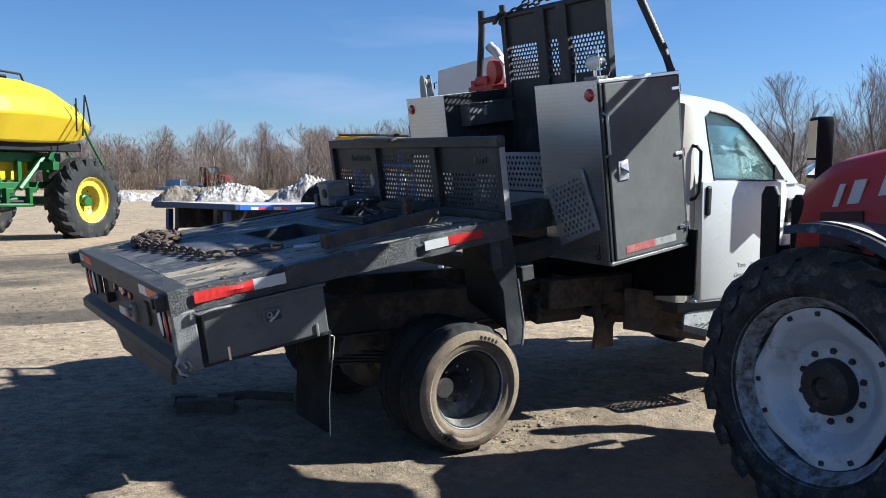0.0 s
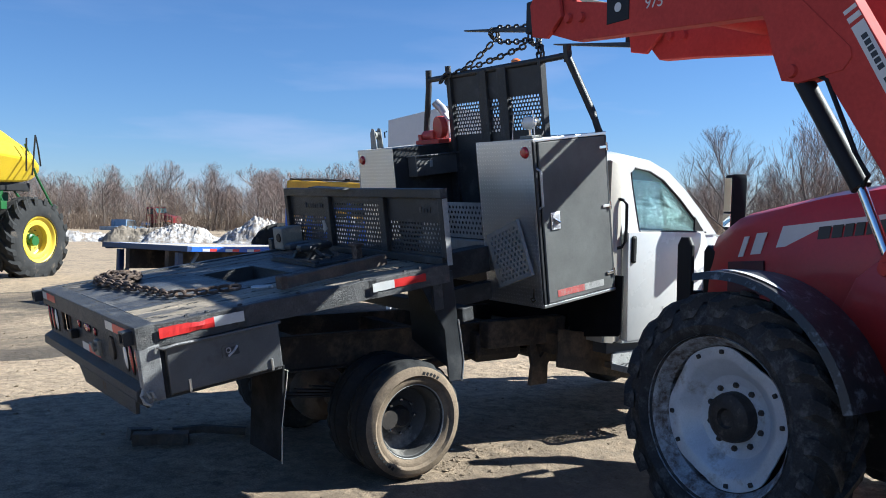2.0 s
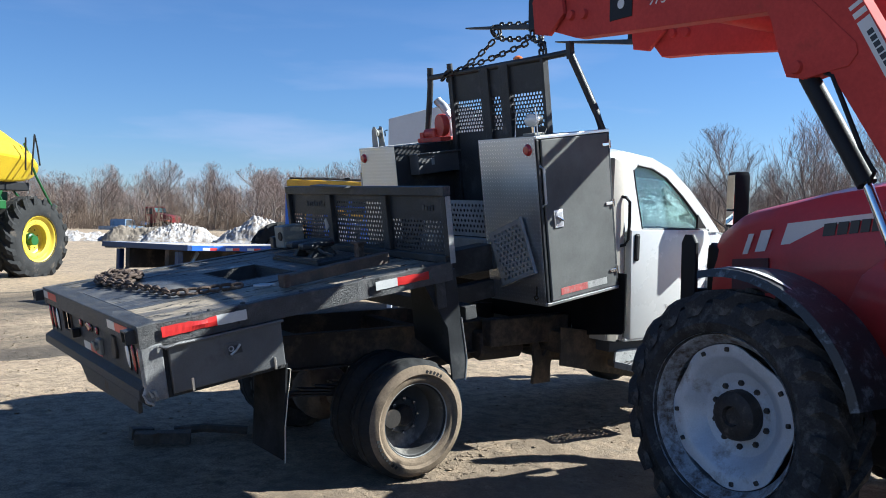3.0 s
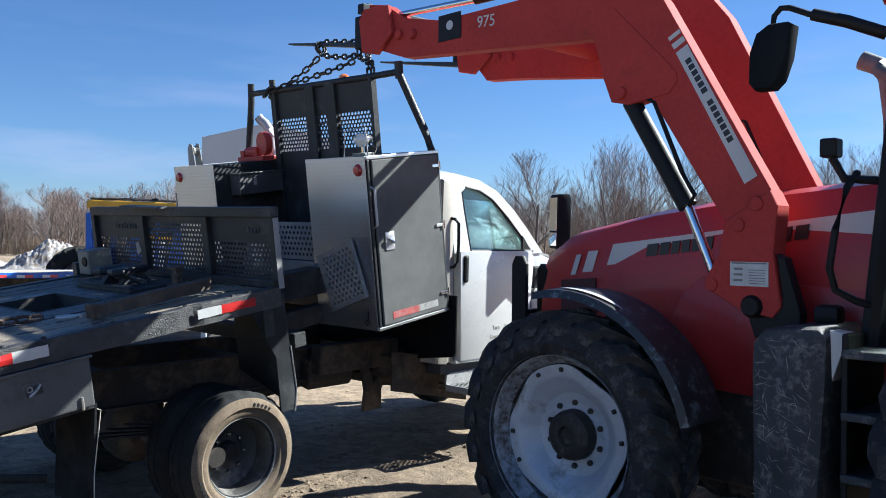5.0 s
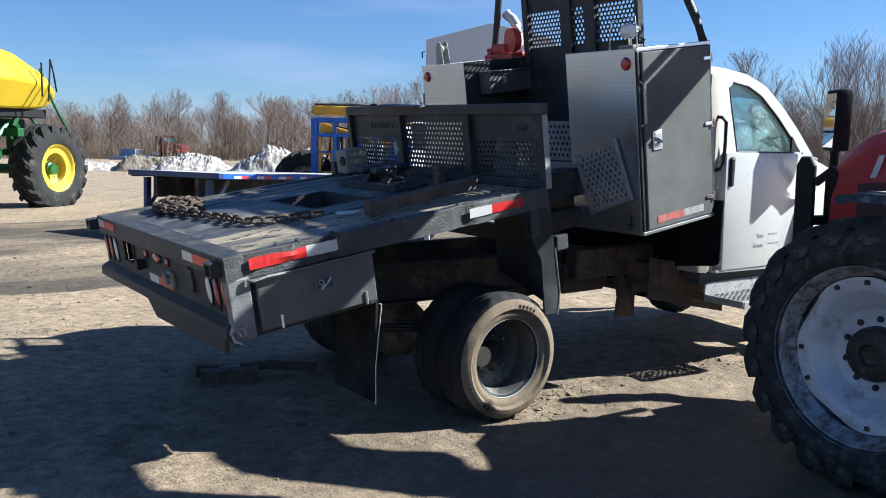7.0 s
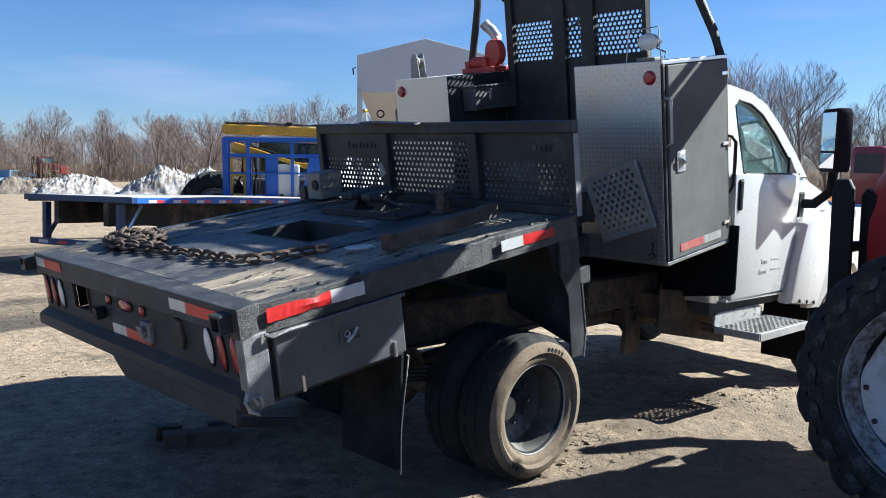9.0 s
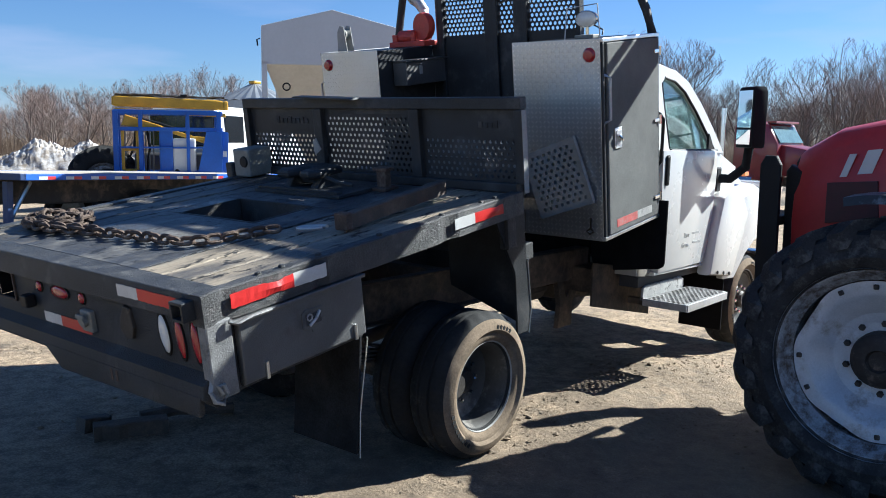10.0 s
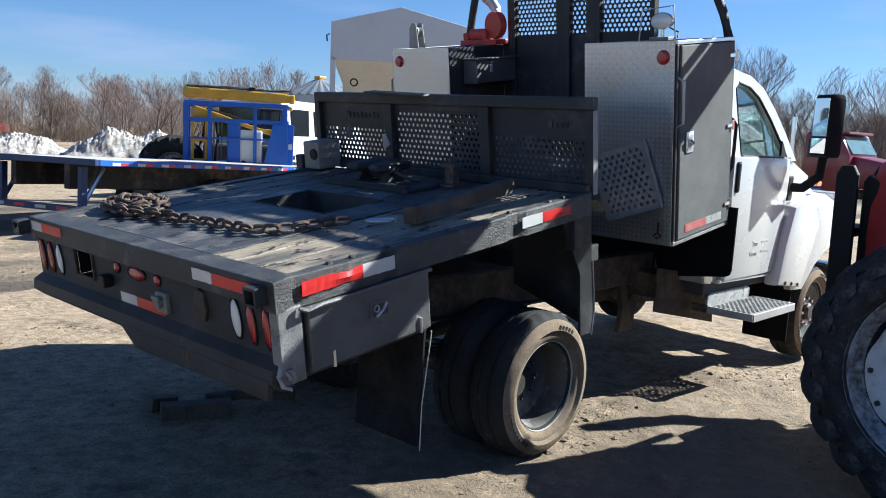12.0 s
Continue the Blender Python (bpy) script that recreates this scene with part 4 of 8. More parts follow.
        part("splash_panel", prismed([(s * 1.20, 1.36), (s * 1.20, 0.925), (s * 1.19, 0.895), (s * 1.16, 0.878), (s * 0.74, 0.818), (s * 0.68, 0.825), (s * 0.64, 0.86), (s * 0.62, 0.93), (s * 0.62, 1.36)][::-s], "x", 4.94, 4.962, 0.006), M_FLAP, t, "black rubber splash panel behind the cab")
        part("sill", prismed([(5.16, 0.785), (6.2, 0.765), (6.2, 0.79), (5.16, 0.81)], "y", s * 0.95, s * 1.03, 0.012), M_WHITE, t, "", True)
        part("cowl_side", prismed([(6.15, 0.72), (6.72, 0.72), (6.74, 1.56), (6.22, 1.72), (6.20, 1.2)], "y", s * 0.92, s * 0.99, 0.02), M_WHITE, t, "", True)
        # flared fender
        bm = bmesh.new()
        secs = []
        for k in range(9):
            a = k / 8
            x = 6.42 + 1.28 * a
            top = 1.20 + 0.20 * math.sin(math.pi * (0.12 + 0.88 * a) * 0.9)
            out = 1.06 + 0.07 * math.sin(math.pi * min(1, a * 1.3))
            low = 0.62 if a < 0.1 else max(0.62, 0.40 + math.sqrt(max(0.0, 0.55 ** 2 - (x - 7.1) ** 2)))
            secs.append([(x, s * out, min(low, top - 0.06)), (x, s * (out + 0.01), (low + top) / 2), (x, s * (out - 0.03), top - 0.06), (x, s * (out - 0.12), top), (x, s * 0.72, top + 0.03), (x, s * 0.72, top - 0.1), (x, s * (out - 0.14), top - 0.09), (x, s * (out - 0.05), min(low, top - 0.08))])
        rings = [[bm.verts.new(p) for p in q] for q in secs]
        for a, b in zip(rings, rings[1:]):
            for k in range(8):
                bm.faces.new((a[k], a[(k + 1) % 8], b[(k + 1) % 8], b[k]))
        bm.faces.new(rings[0])
        bm.faces.new(rings[-1])
        fender = part("fender", bm, M_WHITE, t, "", True)
        part("fender_flare", prismed([(6.02, 0.70), (6.50, 0.64), (6.60, 0.82), (6.72, 1.0), (6.79, 1.16), (6.64, 1.32), (6.38, 1.39), (6.22, 1.32), (6.10, 1.02)], "y", s * 0.98, s * 1.12, 0.04), M_WHITE, t, "", True)
        for q in range(3):
            part("bolt", turned([(0.0, -0.006), (0.014, -0.004), (0.016, 0.004), (0.0, 0.004)], 10, Matrix.Translation((6.14 + 0.13 * q, s * 1.124, 0.715 - 0.018 * q))), M_PLASTIC, fender)
        part("headlight", span(7.55, 7.74, min(s * 0.62, s * 0.95), max(s * 0.62, s * 0.95), 1.22, 1.40, 0.02), M_LENSWHITE, t)
        part("marker_lamp", span(6.9, 7.0, min(s * 0.98, s * 1.01), max(s * 0.98, s * 1.01), 1.47, 1.51, 0.005), M_LENSAMBER, t)
        # mirror on its arm
        arm = part("mirror_arm", bar([(6.28, s * 1.0, 1.47), (6.32, s * 1.10, 1.47), (6.35, s * 1.21, 1.57), (6.29, s * 1.25, 1.74)], 0.038, 12), M_SHELL, t, "black mirror arm", True)
        part("mount", span(6.22, 6.32, min(s * 0.98, s * 1.03), max(s * 0.98, s * 1.03), 1.36, 1.56, 0.012), M_PLASTIC, arm)
        mm = Matrix.Translation((6.26, s * 1.255, 0)) @ Matrix.Rotation(s * radians(37), 4, "Z")
        part("mirror_housing", prismed([(-0.105, 1.725), (0.105, 1.725), (0.12, 1.76), (0.12, 2.165), (0.09, 2.205), (-0.09, 2.205), (-0.12, 2.165), (-0.12, 1.76)], "x", -0.055, 0.07, 0.022), M_SHELL, arm, "black mirror shell", True, mm)
        part("mirror_glass", span(-0.0585, -0.0555, -0.094, 0.094, 1.885, 2.175, 0.001), M_MIRROR, arm, "", False, mm)
        part("mirror_glass", span(-0.0585, -0.0555, -0.094, 0.094, 1.752, 1.868, 0.001), M_MIRROR, arm, "", False, mm)
        # step hangers
        for bx in (5.20, 5.68):
            part("step_bracket", span(bx, bx + 0.05, min(s * 0.60, s * 1.22), max(s * 0.60, s * 1.22), 0.55, 0.60, 0.006), M_FRAME, t)
        part("front_mudflap", span(6.50, 6.52, min(s * 0.66, s * 1.04), max(s * 0.66, s * 1.04), 0.16, 0.66, 0.004), M_FLAP, t, "black rubber flap behind the wheel")
    # hood and nose
    bm = bmesh.new()
    rings = []
    for x, z, w in ((6.50, 1.66, 0.90), (6.9, 1.60, 0.84), (7.3, 1.53, 0.78), (7.62, 1.42, 0.74), (7.75, 1.25, 0.72), (7.78, 0.85, 0.72)):
        rings.append([bm.verts.new(p) for p in ((x, -w - 0.03, z - 0.22), (x, -w, z - 0.06), (x, -w * 0.75, z), (x, 0, z + 0.03), (x, w * 0.75, z), (x, w, z - 0.06), (x, w + 0.03, z - 0.22), (x - 0.06, w * 0.8, z - 0.3), (x - 0.06, -w * 0.8, z - 0.3))])
    for a, b in zip(rings, rings[1:]):
        for k in range(9):
            bm.faces.new((a[k], a[(k + 1) % 9], b[(k + 1) % 9], b[k]))
    bm.faces.new(rings[0])
    bm.faces.new(rings[-1])
    part("hood", bm, M_WHITE, t, "", True)
    part("bumper", span(7.75, 7.92, -1.05, 1.05, 0.45, 0.72, 0.03), M_CHROME, t)
    rows = []
    for k in range(9):
        f = k / 4 - 1
        bulge = 1 - f * f
        rows.append([(a + c * bulge, f * hw, z) for a, c, hw, z in ((5.80, 0.22, 0.90, 2.20), (6.10, 0.30, 0.95, 1.95), (6.38, 0.34, 1.0, 1.69))])
    bm = pane(rows, (0.004, 0.0, 0.003))
    w = part("windscreen", bm, M_GLASS, t)
    w.visible_shadow = False
    # perforated right and left cab steps
    for s in (-1, 1):
        st = part("step", perforated(0.33, 0.73, 0.038, 0.0135, 0.008, 0.016), M_STEPSTEEL, t, "grey perforated step tread")
        st.matrix_basis = Matrix(((0, 0, 1, 5.11), (0, 1, 0, -1.31 if s < 0 else 0.98), (1, 0, 0, 0.61), (0, 0, 0, 1)))
        part("riser", prismed([(5.10, 0.605), (5.82, 0.605), (5.82, 0.685), (5.76, 0.71), (5.16, 0.71), (5.11, 0.695)], "y", min(s * 0.96, s * 0.978), max(s * 0.96, s * 0.978), 0.005), M_STEPEDGE, t, "scuffed bright step riser")
        part("step_edge", span(5.11, 5.85, min(s * 1.312, s * 1.325), max(s * 1.312, s * 1.325), 0.565, 0.621, 0.004), M_STEELBAR, t)
        part("step_end", span(5.095, 5.109, min(s * 0.98, s * 1.32), max(s * 0.98, s * 1.32), 0.57, 0.623, 0.004), M_STEELBAR, t)
        part("step_end", span(5.841, 5.854, min(s * 0.98, s * 1.31), max(s * 0.98, s * 1.31), 0.57, 0.623, 0.004), M_STEELBAR, t)
    # hand-written weights on the door: words and plain bars
    letters("lettering", "Tare", 0.052, M_GREYPERF, t, pose(5.66, -1.0465, 1.05, 90, 0, 0))
    letters("lettering", "Gross", 0.052, M_GREYPERF, t, pose(5.64, -1.0465, 0.975, 90, 0, 0))
    part("lettering_bars", boxes(((5.83, -1.0465, 1.062), (0.12, 0.002, 0.012)), ((5.85, -1.0465, 0.987), (0.15, 0.002, 0.012)), bevel=0.0), M_GREYPERF, t)
    return t


build_truck()

# ---- the lifted flatbed body: u forward, v left, w up from the rear edge of the deck ----
BODY = pose(1.23, 0.02, 1.19, 1.2, -8.3, 0)
HW = 1.14


def tape(parent, u0, u1, v, w, axis, colours, h=0.05, crumple=0.0):
    """Reflective tape in equal or given lengths on a face; axis u runs along the side, v across the rear."""
    at, rnd = u0, random.Random(int(abs(u0) * 1000) + 3)
    for m_, ln in colours:
        b = bmesh.new()
        n = max(4, int(ln / 0.018))
        rows = []
        for k in range(n + 1):
            f = k / n
            lift = crumple * (math.exp(-((f - 0.72) / 0.16) ** 2) * 1.6 + 0.35 * rnd.random()) if m_ is M_REDTAPE else 0.15 * crumple
            top, low = h / 2 + rnd.uniform(-0.0015, 0.0015) - 0.9 * lift, -h / 2 + rnd.uniform(-0.0015, 0.0015) + 0.5 * lift
            row = []
            for dw, d in ((low, 0.0), (0.0, lift), (top, 0.3 * lift)):
                p = (at + ln * f, v - 0.0015 - d, w + dw) if axis == "u" else (v - 0.0015 - d, at - ln * f, w + dw)
                q = (p[0], v + 0.0015, p[2]) if axis == "u" else (v + 0.0015, p[1], p[2])
                row.append((b.verts.new(p), b.verts.new(q)))
            rows.append(row)
        for r0, r1 in zip(rows, rows[1:]):
            for q0, q1, p0, p1 in ((r0[0], r0[1], r1[0], r1[1]), (r0[1], r0[2], r1[1], r1[2])):
                b.faces.new((q0[0], p0[0], p1[0], q1[0]))
                b.faces.new((q0[1], q1[1], p1[1], p0[1]))
            b.faces.new((r0[2][0], r1[2][0], r1[2][1], r0[2][1]))
            b.faces.new((r0[0][1], r1[0][1], r1[0][0], r0[0][0]))
        bmesh.ops.recalc_face_normals(b, faces=b.faces)
        part("reflective_tape", b, m_, parent, "red reflective strip" if m_ is M_REDTAPE else "white reflective strip")
        at += ln if axis == "u" else -ln


def build_flatbed():
    t = thing("truck_flatbed", BODY, "worn black flatbed body with timber deck and perforated bulkhead, nose lifted", "truck bed")
    # deck boards either side, steel plate down the middle with an opening
    for v0, v1 in ((-1.06, -0.88), (-0.876, -0.70), (-0.696, -0.52), (0.52, 0.70), (0.704, 0.88), (0.884, 1.06)):
        part("deck_board", rough_board(0.13, 2.07, v0, v1, -0.045, -0.003), M_DECK if v0 < 0 else M_DECKDARK, t)
    for u0, u1, v0, v1 in ((0.13, 0.945, -0.515, 0.515), (0.95, 1.37, -0.515, -0.265), (0.95, 1.37, 0.39, 0.515), (1.375, 2.07, -0.515, 0.515)):
        part("deck_plate", span(u0, u1, v0, v1, -0.04, 0.0, 0.003), M_DECKSTEEL, t, "worn black steel plate")
    part("hatch_rim", boxes(((1.16, -0.258, -0.062), (0.43, 0.012, 0.13)), ((1.16, 0.383, -0.062), (0.43, 0.012, 0.13)), ((0.952, 0.06, -0.062), (0.012, 0.63, 0.13)), ((1.368, 0.06, -0.062), (0.012, 0.63, 0.13)), bevel=0.002), M_BLACK, t)
    part("side_rail", rough_board(0.0, 2.12, -HW, -1.065, -0.12, 0.006, 40), M_RAIL, t)
    part("side_rail", span(0.0, 2.12, 1.065, HW, -0.12, 0.006, 0.006), M_RAIL, t)
    part("rear_rail", span(0.0, 0.125, -1.065, 1.065, -0.11, 0.003, 0.006), M_RAIL, t)
    for v in (-0.45, 0.45):
        part("long_sill", span(0.05, 2.1, v - 0.04, v + 0.04, -0.20, -0.05), M_BLACK, t)
    for u in (0.45, 0.85, 1.6, 2.0):
        part("cross_sill", span(u - 0.03, u + 0.03, -1.06, 1.06, -0.13, -0.05), M_BLACK, t)
    # rear panel with a square opening near its far end
    bm = bmesh.new()
    for v0, v1, w0, w1 in ((-1.10, 0.44, -0.32, -0.10), (0.65, 1.12, -0.32, -0.10), (0.44, 0.65, -0.108, -0.10), (0.44, 0.65, -0.32, -0.252)):
        box(bm, (0.03, (v0 + v1) / 2, (w0 + w1) / 2), (0.012, v1 - v0, w1 - w0), 0.0)
    part("rear_panel", bm, M_BLACK, t)
    part("opening_box", boxes(((0.17, 0.54, -0.10), (0.26, 0.24, 0.006)), ((0.30, 0.54, -0.175), (0.006, 0.24, 0.16)), ((0.17, 0.43, -0.175), (0.26, 0.006, 0.16)), ((0.17, 0.655, -0.175), (0.26, 0.006, 0.16)), ((0.17, 0.54, -0.262), (0.26, 0.24, 0.006)), bevel=0.0), M_FLAP, t)
    part("opening_rim", boxes(((0.018, 0.545, -0.110), (0.012, 0.21, 0.010)), ((0.018, 0.545, -0.250), (0.012, 0.21, 0.010)), ((0.018, 0.443, -0.18), (0.012, 0.012, 0.14)), ((0.018, 0.647, -0.18), (0.012, 0.012, 0.14)), bevel=0.002), M_RUST, t, "rusty opening edge")
    # bumper: a bent channel, deeper in the middle
    bm = bmesh.new()
    prism(bm, [(0.03, -0.315), (-0.03, -0.345), (-0.035, -0.40), (0.02, -0.45), (0.03, -0.45)], "y", -1.12, 1.13, 0.006)
    prism(bm, [(-1.10, -0.392), (0.12, -0.392), (-0.02, -0.495), (-1.08, -0.478)], "x", -0.0375, -0.014, 0.003)
    part("rear_bumper", bm, M_BLACK, t, "black bent steel bumper")
    for v in (-0.47, -0.51):
        part("stain_strip", prismed([(-0.0385, -0.45), (-0.0385, -0.40), (-0.0400, -0.40), (-0.0400, -0.45)], "y", v - 0.008, v + 0.008, 0.0), M_RUST, t, "yellowish scraped strip")
    part("crumpled_corner", bar([(0.010, -1.12, -0.335), (-0.012, -1.135, -0.37), (-0.004, -1.145, -0.41), (0.03, -1.15, -0.43), (0.055, -1.145, -0.395), (0.045, -1.142, -0.36), (0.02, -1.146, -0.355), (0.030, -1.152, -0.39)], 0.010, 7), M_GREYPERF, t, "crumpled bare metal corner", True)
    # corner post
    part("corner_post", prismed([(0.0, -0.42), (0.12, -0.42), (0.12, -0.11), (0.0, -0.11)], "y", -1.137, -1.085, 0.008), M_POST, t)
    for v in (-1.085, 1.16):
        bm = boxes(((-0.02, v, -0.055), (0.07, 0.012, 0.075)), ((-0.02, v + 0.07, -0.055), (0.07, 0.012, 0.075)), ((-0.02, v + 0.035, -0.022), (0.07, 0.075, 0.012)), ((-0.02, v + 0.035, -0.088), (0.07, 0.075, 0.012)), bevel=0.002)
        part("stake_pocket", bm, M_BLACKRACK, t)
    tape(t, -0.56, 0, -0.002, -0.048, "v", ((M_WHITETAPE, 0.15), (M_REDTAPE, 0.27)), 0.05)
    tape(t, 1.10, 0, -0.002, -0.04, "v", ((M_WHITETAPE, 0.13), (M_REDTAPE, 0.24)), 0.05)
    tape(t, 0.18, 0, 0.022, -0.287, "v", ((M_WHITETAPE, 0.16), (M_REDTAPE, 0.26)), 0.05)
    # lamps
    def oval(v, w, hw, hh, tilt, m_, nm):
        ob = part(nm, turned([(0.0, -0.012), (0.6, -0.010), (0.92, -0.005), (1.0, 0.004), (0.0, 0.004)], 24), m_, t, "", True)
        ob.matrix_basis = Matrix.Translation((0.02, v, w)) @ Matrix.Rotation(tilt, 4, "X") @ Matrix.Rotation(-math.pi / 2, 4, "Z") @ Matrix.Diagonal((hw, 1.0, hh, 1.0))
        ring = part("grommet", turned([(1.0, -0.004), (1.10, -0.004), (1.13, 0.004), (1.0, 0.004)], 24, None, True), M_PLASTIC, ob)
        return ob
    for v0, sg in ((-0.829, -1), (0.845, 1)):
        oval(v0, -0.20, 0.034, 0.082, -0.13, M_LENSWHITE, "reverse_lamp")
        oval(v0 + sg * 0.108, -0.20, 0.027, 0.085, -0.13, M_LENSRED, "tail_lamp")
        oval(v0 + sg * 0.213, -0.20, 0.027, 0.085, -0.13, M_LENSRED, "tail_lamp")
    oval(0.181, -0.142, 0.028, 0.028, 0, M_LENSRED, "clearance_lamp")
    oval(-0.01, -0.145, 0.078, 0.032, 0, M_LENSRED, "clearance_lamp")
    oval(-0.205, -0.145, 0.028, 0.028, 0, M_LENSRED, "clearance_lamp")
    bm = span(0.0, 0.03, -0.29, -0.20, -0.29, -0.19, 0.008)
    tube(bm, [(0.0, -0.245, -0.235), (-0.022, -0.245, -0.24)], 0.026, 12)
    box(bm, (-0.022, -0.245, -0.212), (0.012, 0.06, 0.02), 0.003)
    part("trailer_socket", bm, M_GREYBOX, t, "worn grey trailer socket")
    part("socket_cover", span(-0.03, 0.02, 0.24, 0.30, -0.25, -0.19, 0.006), M_PLASTIC, t)
    part("bent_bracket", prismed([(-0.60, -0.13), (-0.56, -0.12), (-0.53, -0.17), (-0.51, -0.22), (-0.55, -0.27), (-0.60, -0.26), (-0.62, -0.21)], "x", 0.008, 0.03, 0.006), M_HUB, t, "burnt rusty bracket")
    # side box with drop door under the deck
    part("side_box", span(0.13, 0.84, -1.10, -0.70, -0.43, -0.13, 0.006), M_BLACK, t)
    dr = part("side_box_door", prismed([(0.15, -0.405), (0.83, -0.405), (0.83, -0.135), (0.15, -0.135)], "y", -1.135, -1.102, 0.008), M_SIDEBOX, t, "faded charcoal steel door")
    part("door_lip", span(0.13, 0.84, -1.15, -1.10, -0.142, -0.125, 0.004), M_SIDEBOX, t)
    part("curled_lip", bar([(0.10, -1.15, -0.12), (0.13, -1.165, -0.135), (0.20, -1.165, -0.125), (0.30, -1.155, -0.13)], 0.010, 7), M_SIDEBOX, t, "curled torn lip", True)
    part("latch", prismed([(0.465, -0.205), (0.485, -0.192), (0.575, -0.198), (0.588, -0.215), (0.583, -0.265), (0.568, -0.280), (0.535, -0.282), (0.530, -0.298), (0.515, -0.298), (0.510, -0.284), (0.475, -0.280), (0.462, -0.265)], "y", -1.141, -1.134, 0.002), M_SIDEBOX, dr, "worn steel paddle latch")
    part("latch_dish", prismed([(0.480, -0.212), (0.565, -0.214), (0.568, -0.262), (0.482, -0.264)], "y", -1.1425, -1.140, 0.001), M_BLACK, dr)
    part("latch_paddle", bar([(0.495, -1.147, -0.262), (0.530, -1.150, -0.240), (0.556, -1.147, -0.212)], 0.007, 6), M_STEELBAR, dr, "bright worn paddle", True)
    part("latch_ring", bar([(0.50 + 0.014 * math.cos(a * 0.7), -1.146, -0.228 + 0.014 * math.sin(a * 0.7)) for a in range(10)], 0.004, 5), M_STEELBAR, dr)
    for u in (0.26, 0.76):
        part("hinge", bar([(u, -1.140, -0.41), (u, -1.140, -0.34)], 0.008, 6), M_ALU, dr)
    tape(t, 0.125, 0, -HW - 0.002, -0.050, "u", ((M_REDTAPE, 0.315), (M_WHITETAPE, 0.18)), 0.060, 0.007)
    tape(t, 1.50, 0, -HW - 0.002, -0.050, "u", ((M_WHITETAPE, 0.165), (M_REDTAPE, 0.25)), 0.055, 0.004)
    for u in (0.30, 0.42, 0.62, 1.0, 1.45, 1.78, 1.9):
        part("rub_rail_bolt", turned([(0.0, -0.012), (0.012, -0.010), (0.016, 0.0), (0.0, 0.0)], 8, Matrix.Translation((u, -1.10, 0.006)) @ Matrix.Rotation(-math.pi / 2, 4, "X")), M_BLACK, t)
    # bulkhead
    bh = part("bulkhead", span(2.075, 2.135, -1.17, 1.17, 0.455, 0.52, 0.005), M_BLACKRACK, t, "black welded bulkhead top rail")
    part("bottom_rail", span(2.08, 2.13, -1.12, 1.13, 0.0, 0.05, 0.005), M_BLACKRACK, bh)
    for v, hw in ((-1.145, 0.025), (1.155, 0.025), (-0.405, 0.0375), (0.425, 0.0375)):
        part("upright", span(2.08, 2.13, v - hw, v + hw, 0.051, 0.454, 0.005), M_BLACKRACK, bh)
    for v0, v1, lo, hi in ((-1.12, -0.445, 0.05, 0.30), (-0.365, 0.385, 0.05, 0.42), (0.465, 1.13, 0.05, 0.30)):
        w = v1 - v0
        part("perforated_panel", perforated(w, hi - lo, 0.038, 0.0104, 0.003, 0.012), M_BLACKRACK, bh, "", at=Matrix.Translation((2.115, v0, lo)))
        part("solid_panel", span(2.114, 2.120, v0, v1, hi, 0.46, 0.0), M_BLACKRACK, bh)
    part("worn_edge", span(2.084, 2.126, -1.1738, -1.1706, 0.0, 0.452, 0.0), M_GREYPERF, bh, "bare worn end of the upright")
    # raised cut lettering, too worn to read
    for v0, n, ln, hh, w in ((0.86, 8, 0.030, 0.045, 0.375), (-0.86, 4, 0.026, 0.040, 0.370)):
        for k in range(n):
            part("lettering_bar", span(2.108, 2.114, v0 - k * ln * 1.35 - ln, v0 - k * ln * 1.35, w - hh / 2, w + hh / 2 - (0.012 if k % 3 else 0.0), 0.001), M_BLACK, bh)
    part("bent_tab", prismed([(0.36, 0.20), (0.42, 0.16), (0.43, 0.25), (0.40, 0.27)], "x", 2.03, 2.036, 0.0), M_GREYPERF, bh, "bent bright steel tab")
    part("light_bracket", prismed([(0.02, 0.515), (0.56, 0.53), (0.55, 0.54), (0.03, 0.527)], "x", 2.0, 2.09, 0.002), M_BLACKRACK, bh)
    # front mud guard panel and its folded edge
    part("mud_guard", prismed([(1.90, -0.12), (2.17, -0.05), (2.18, -0.42), (2.20, -0.72), (2.17, -0.83), (2.06, -0.82), (2.06, -0.45)], "y", -1.10, -1.085, 0.003), M_BLACKRACK, t)
    part("mud_guard_flange", prismed([(-1.09, -0.10), (-0.55, -0.10), (-0.55, -0.62), (-1.09, -0.80)], "x", 2.15, 2.165, 0.002), M_BLACKRACK, t)
    part("guard_edge", bar([(2.185, -1.10, -0.40), (2.20, -1.10, -0.70), (2.17, -1.10, -0.84)], 0.006, 6), M_ALU, t, "bright worn edge")
    part("pocket_tube", span(1.98, 2.06, -1.12, -1.06, -0.30, -0.10, 0.006), M_BLACK, t)
    # mudflap behind the wheels
    flap = part("mudflap", prismed([(0.86, -0.42), (0.875, -0.42), (0.78, -1.0), (0.765, -1.0)], "y", -1.06, -0.62, 0.002), M_MUDFLAP, t, "black rubber mudflap")
    part("flap_wire", bar([(0.84, -1.12, -0.43), (0.875, -1.09, -0.45), (0.80, -1.075, -0.80), (0.775, -1.07, -1.02)], 0.003, 6), M_HOPPERCREAM, t, "bright bent wire")
    # platform between bulkhead and boxes
    part("platform_beam", span(2.2, 3.66, -0.62, -0.52, -0.44, -0.30, 0.006), M_BLACK, t)
    part("platform_beam", span(2.2, 3.66, 0.52, 0.62, -0.44, -0.30, 0.006), M_BLACK, t)
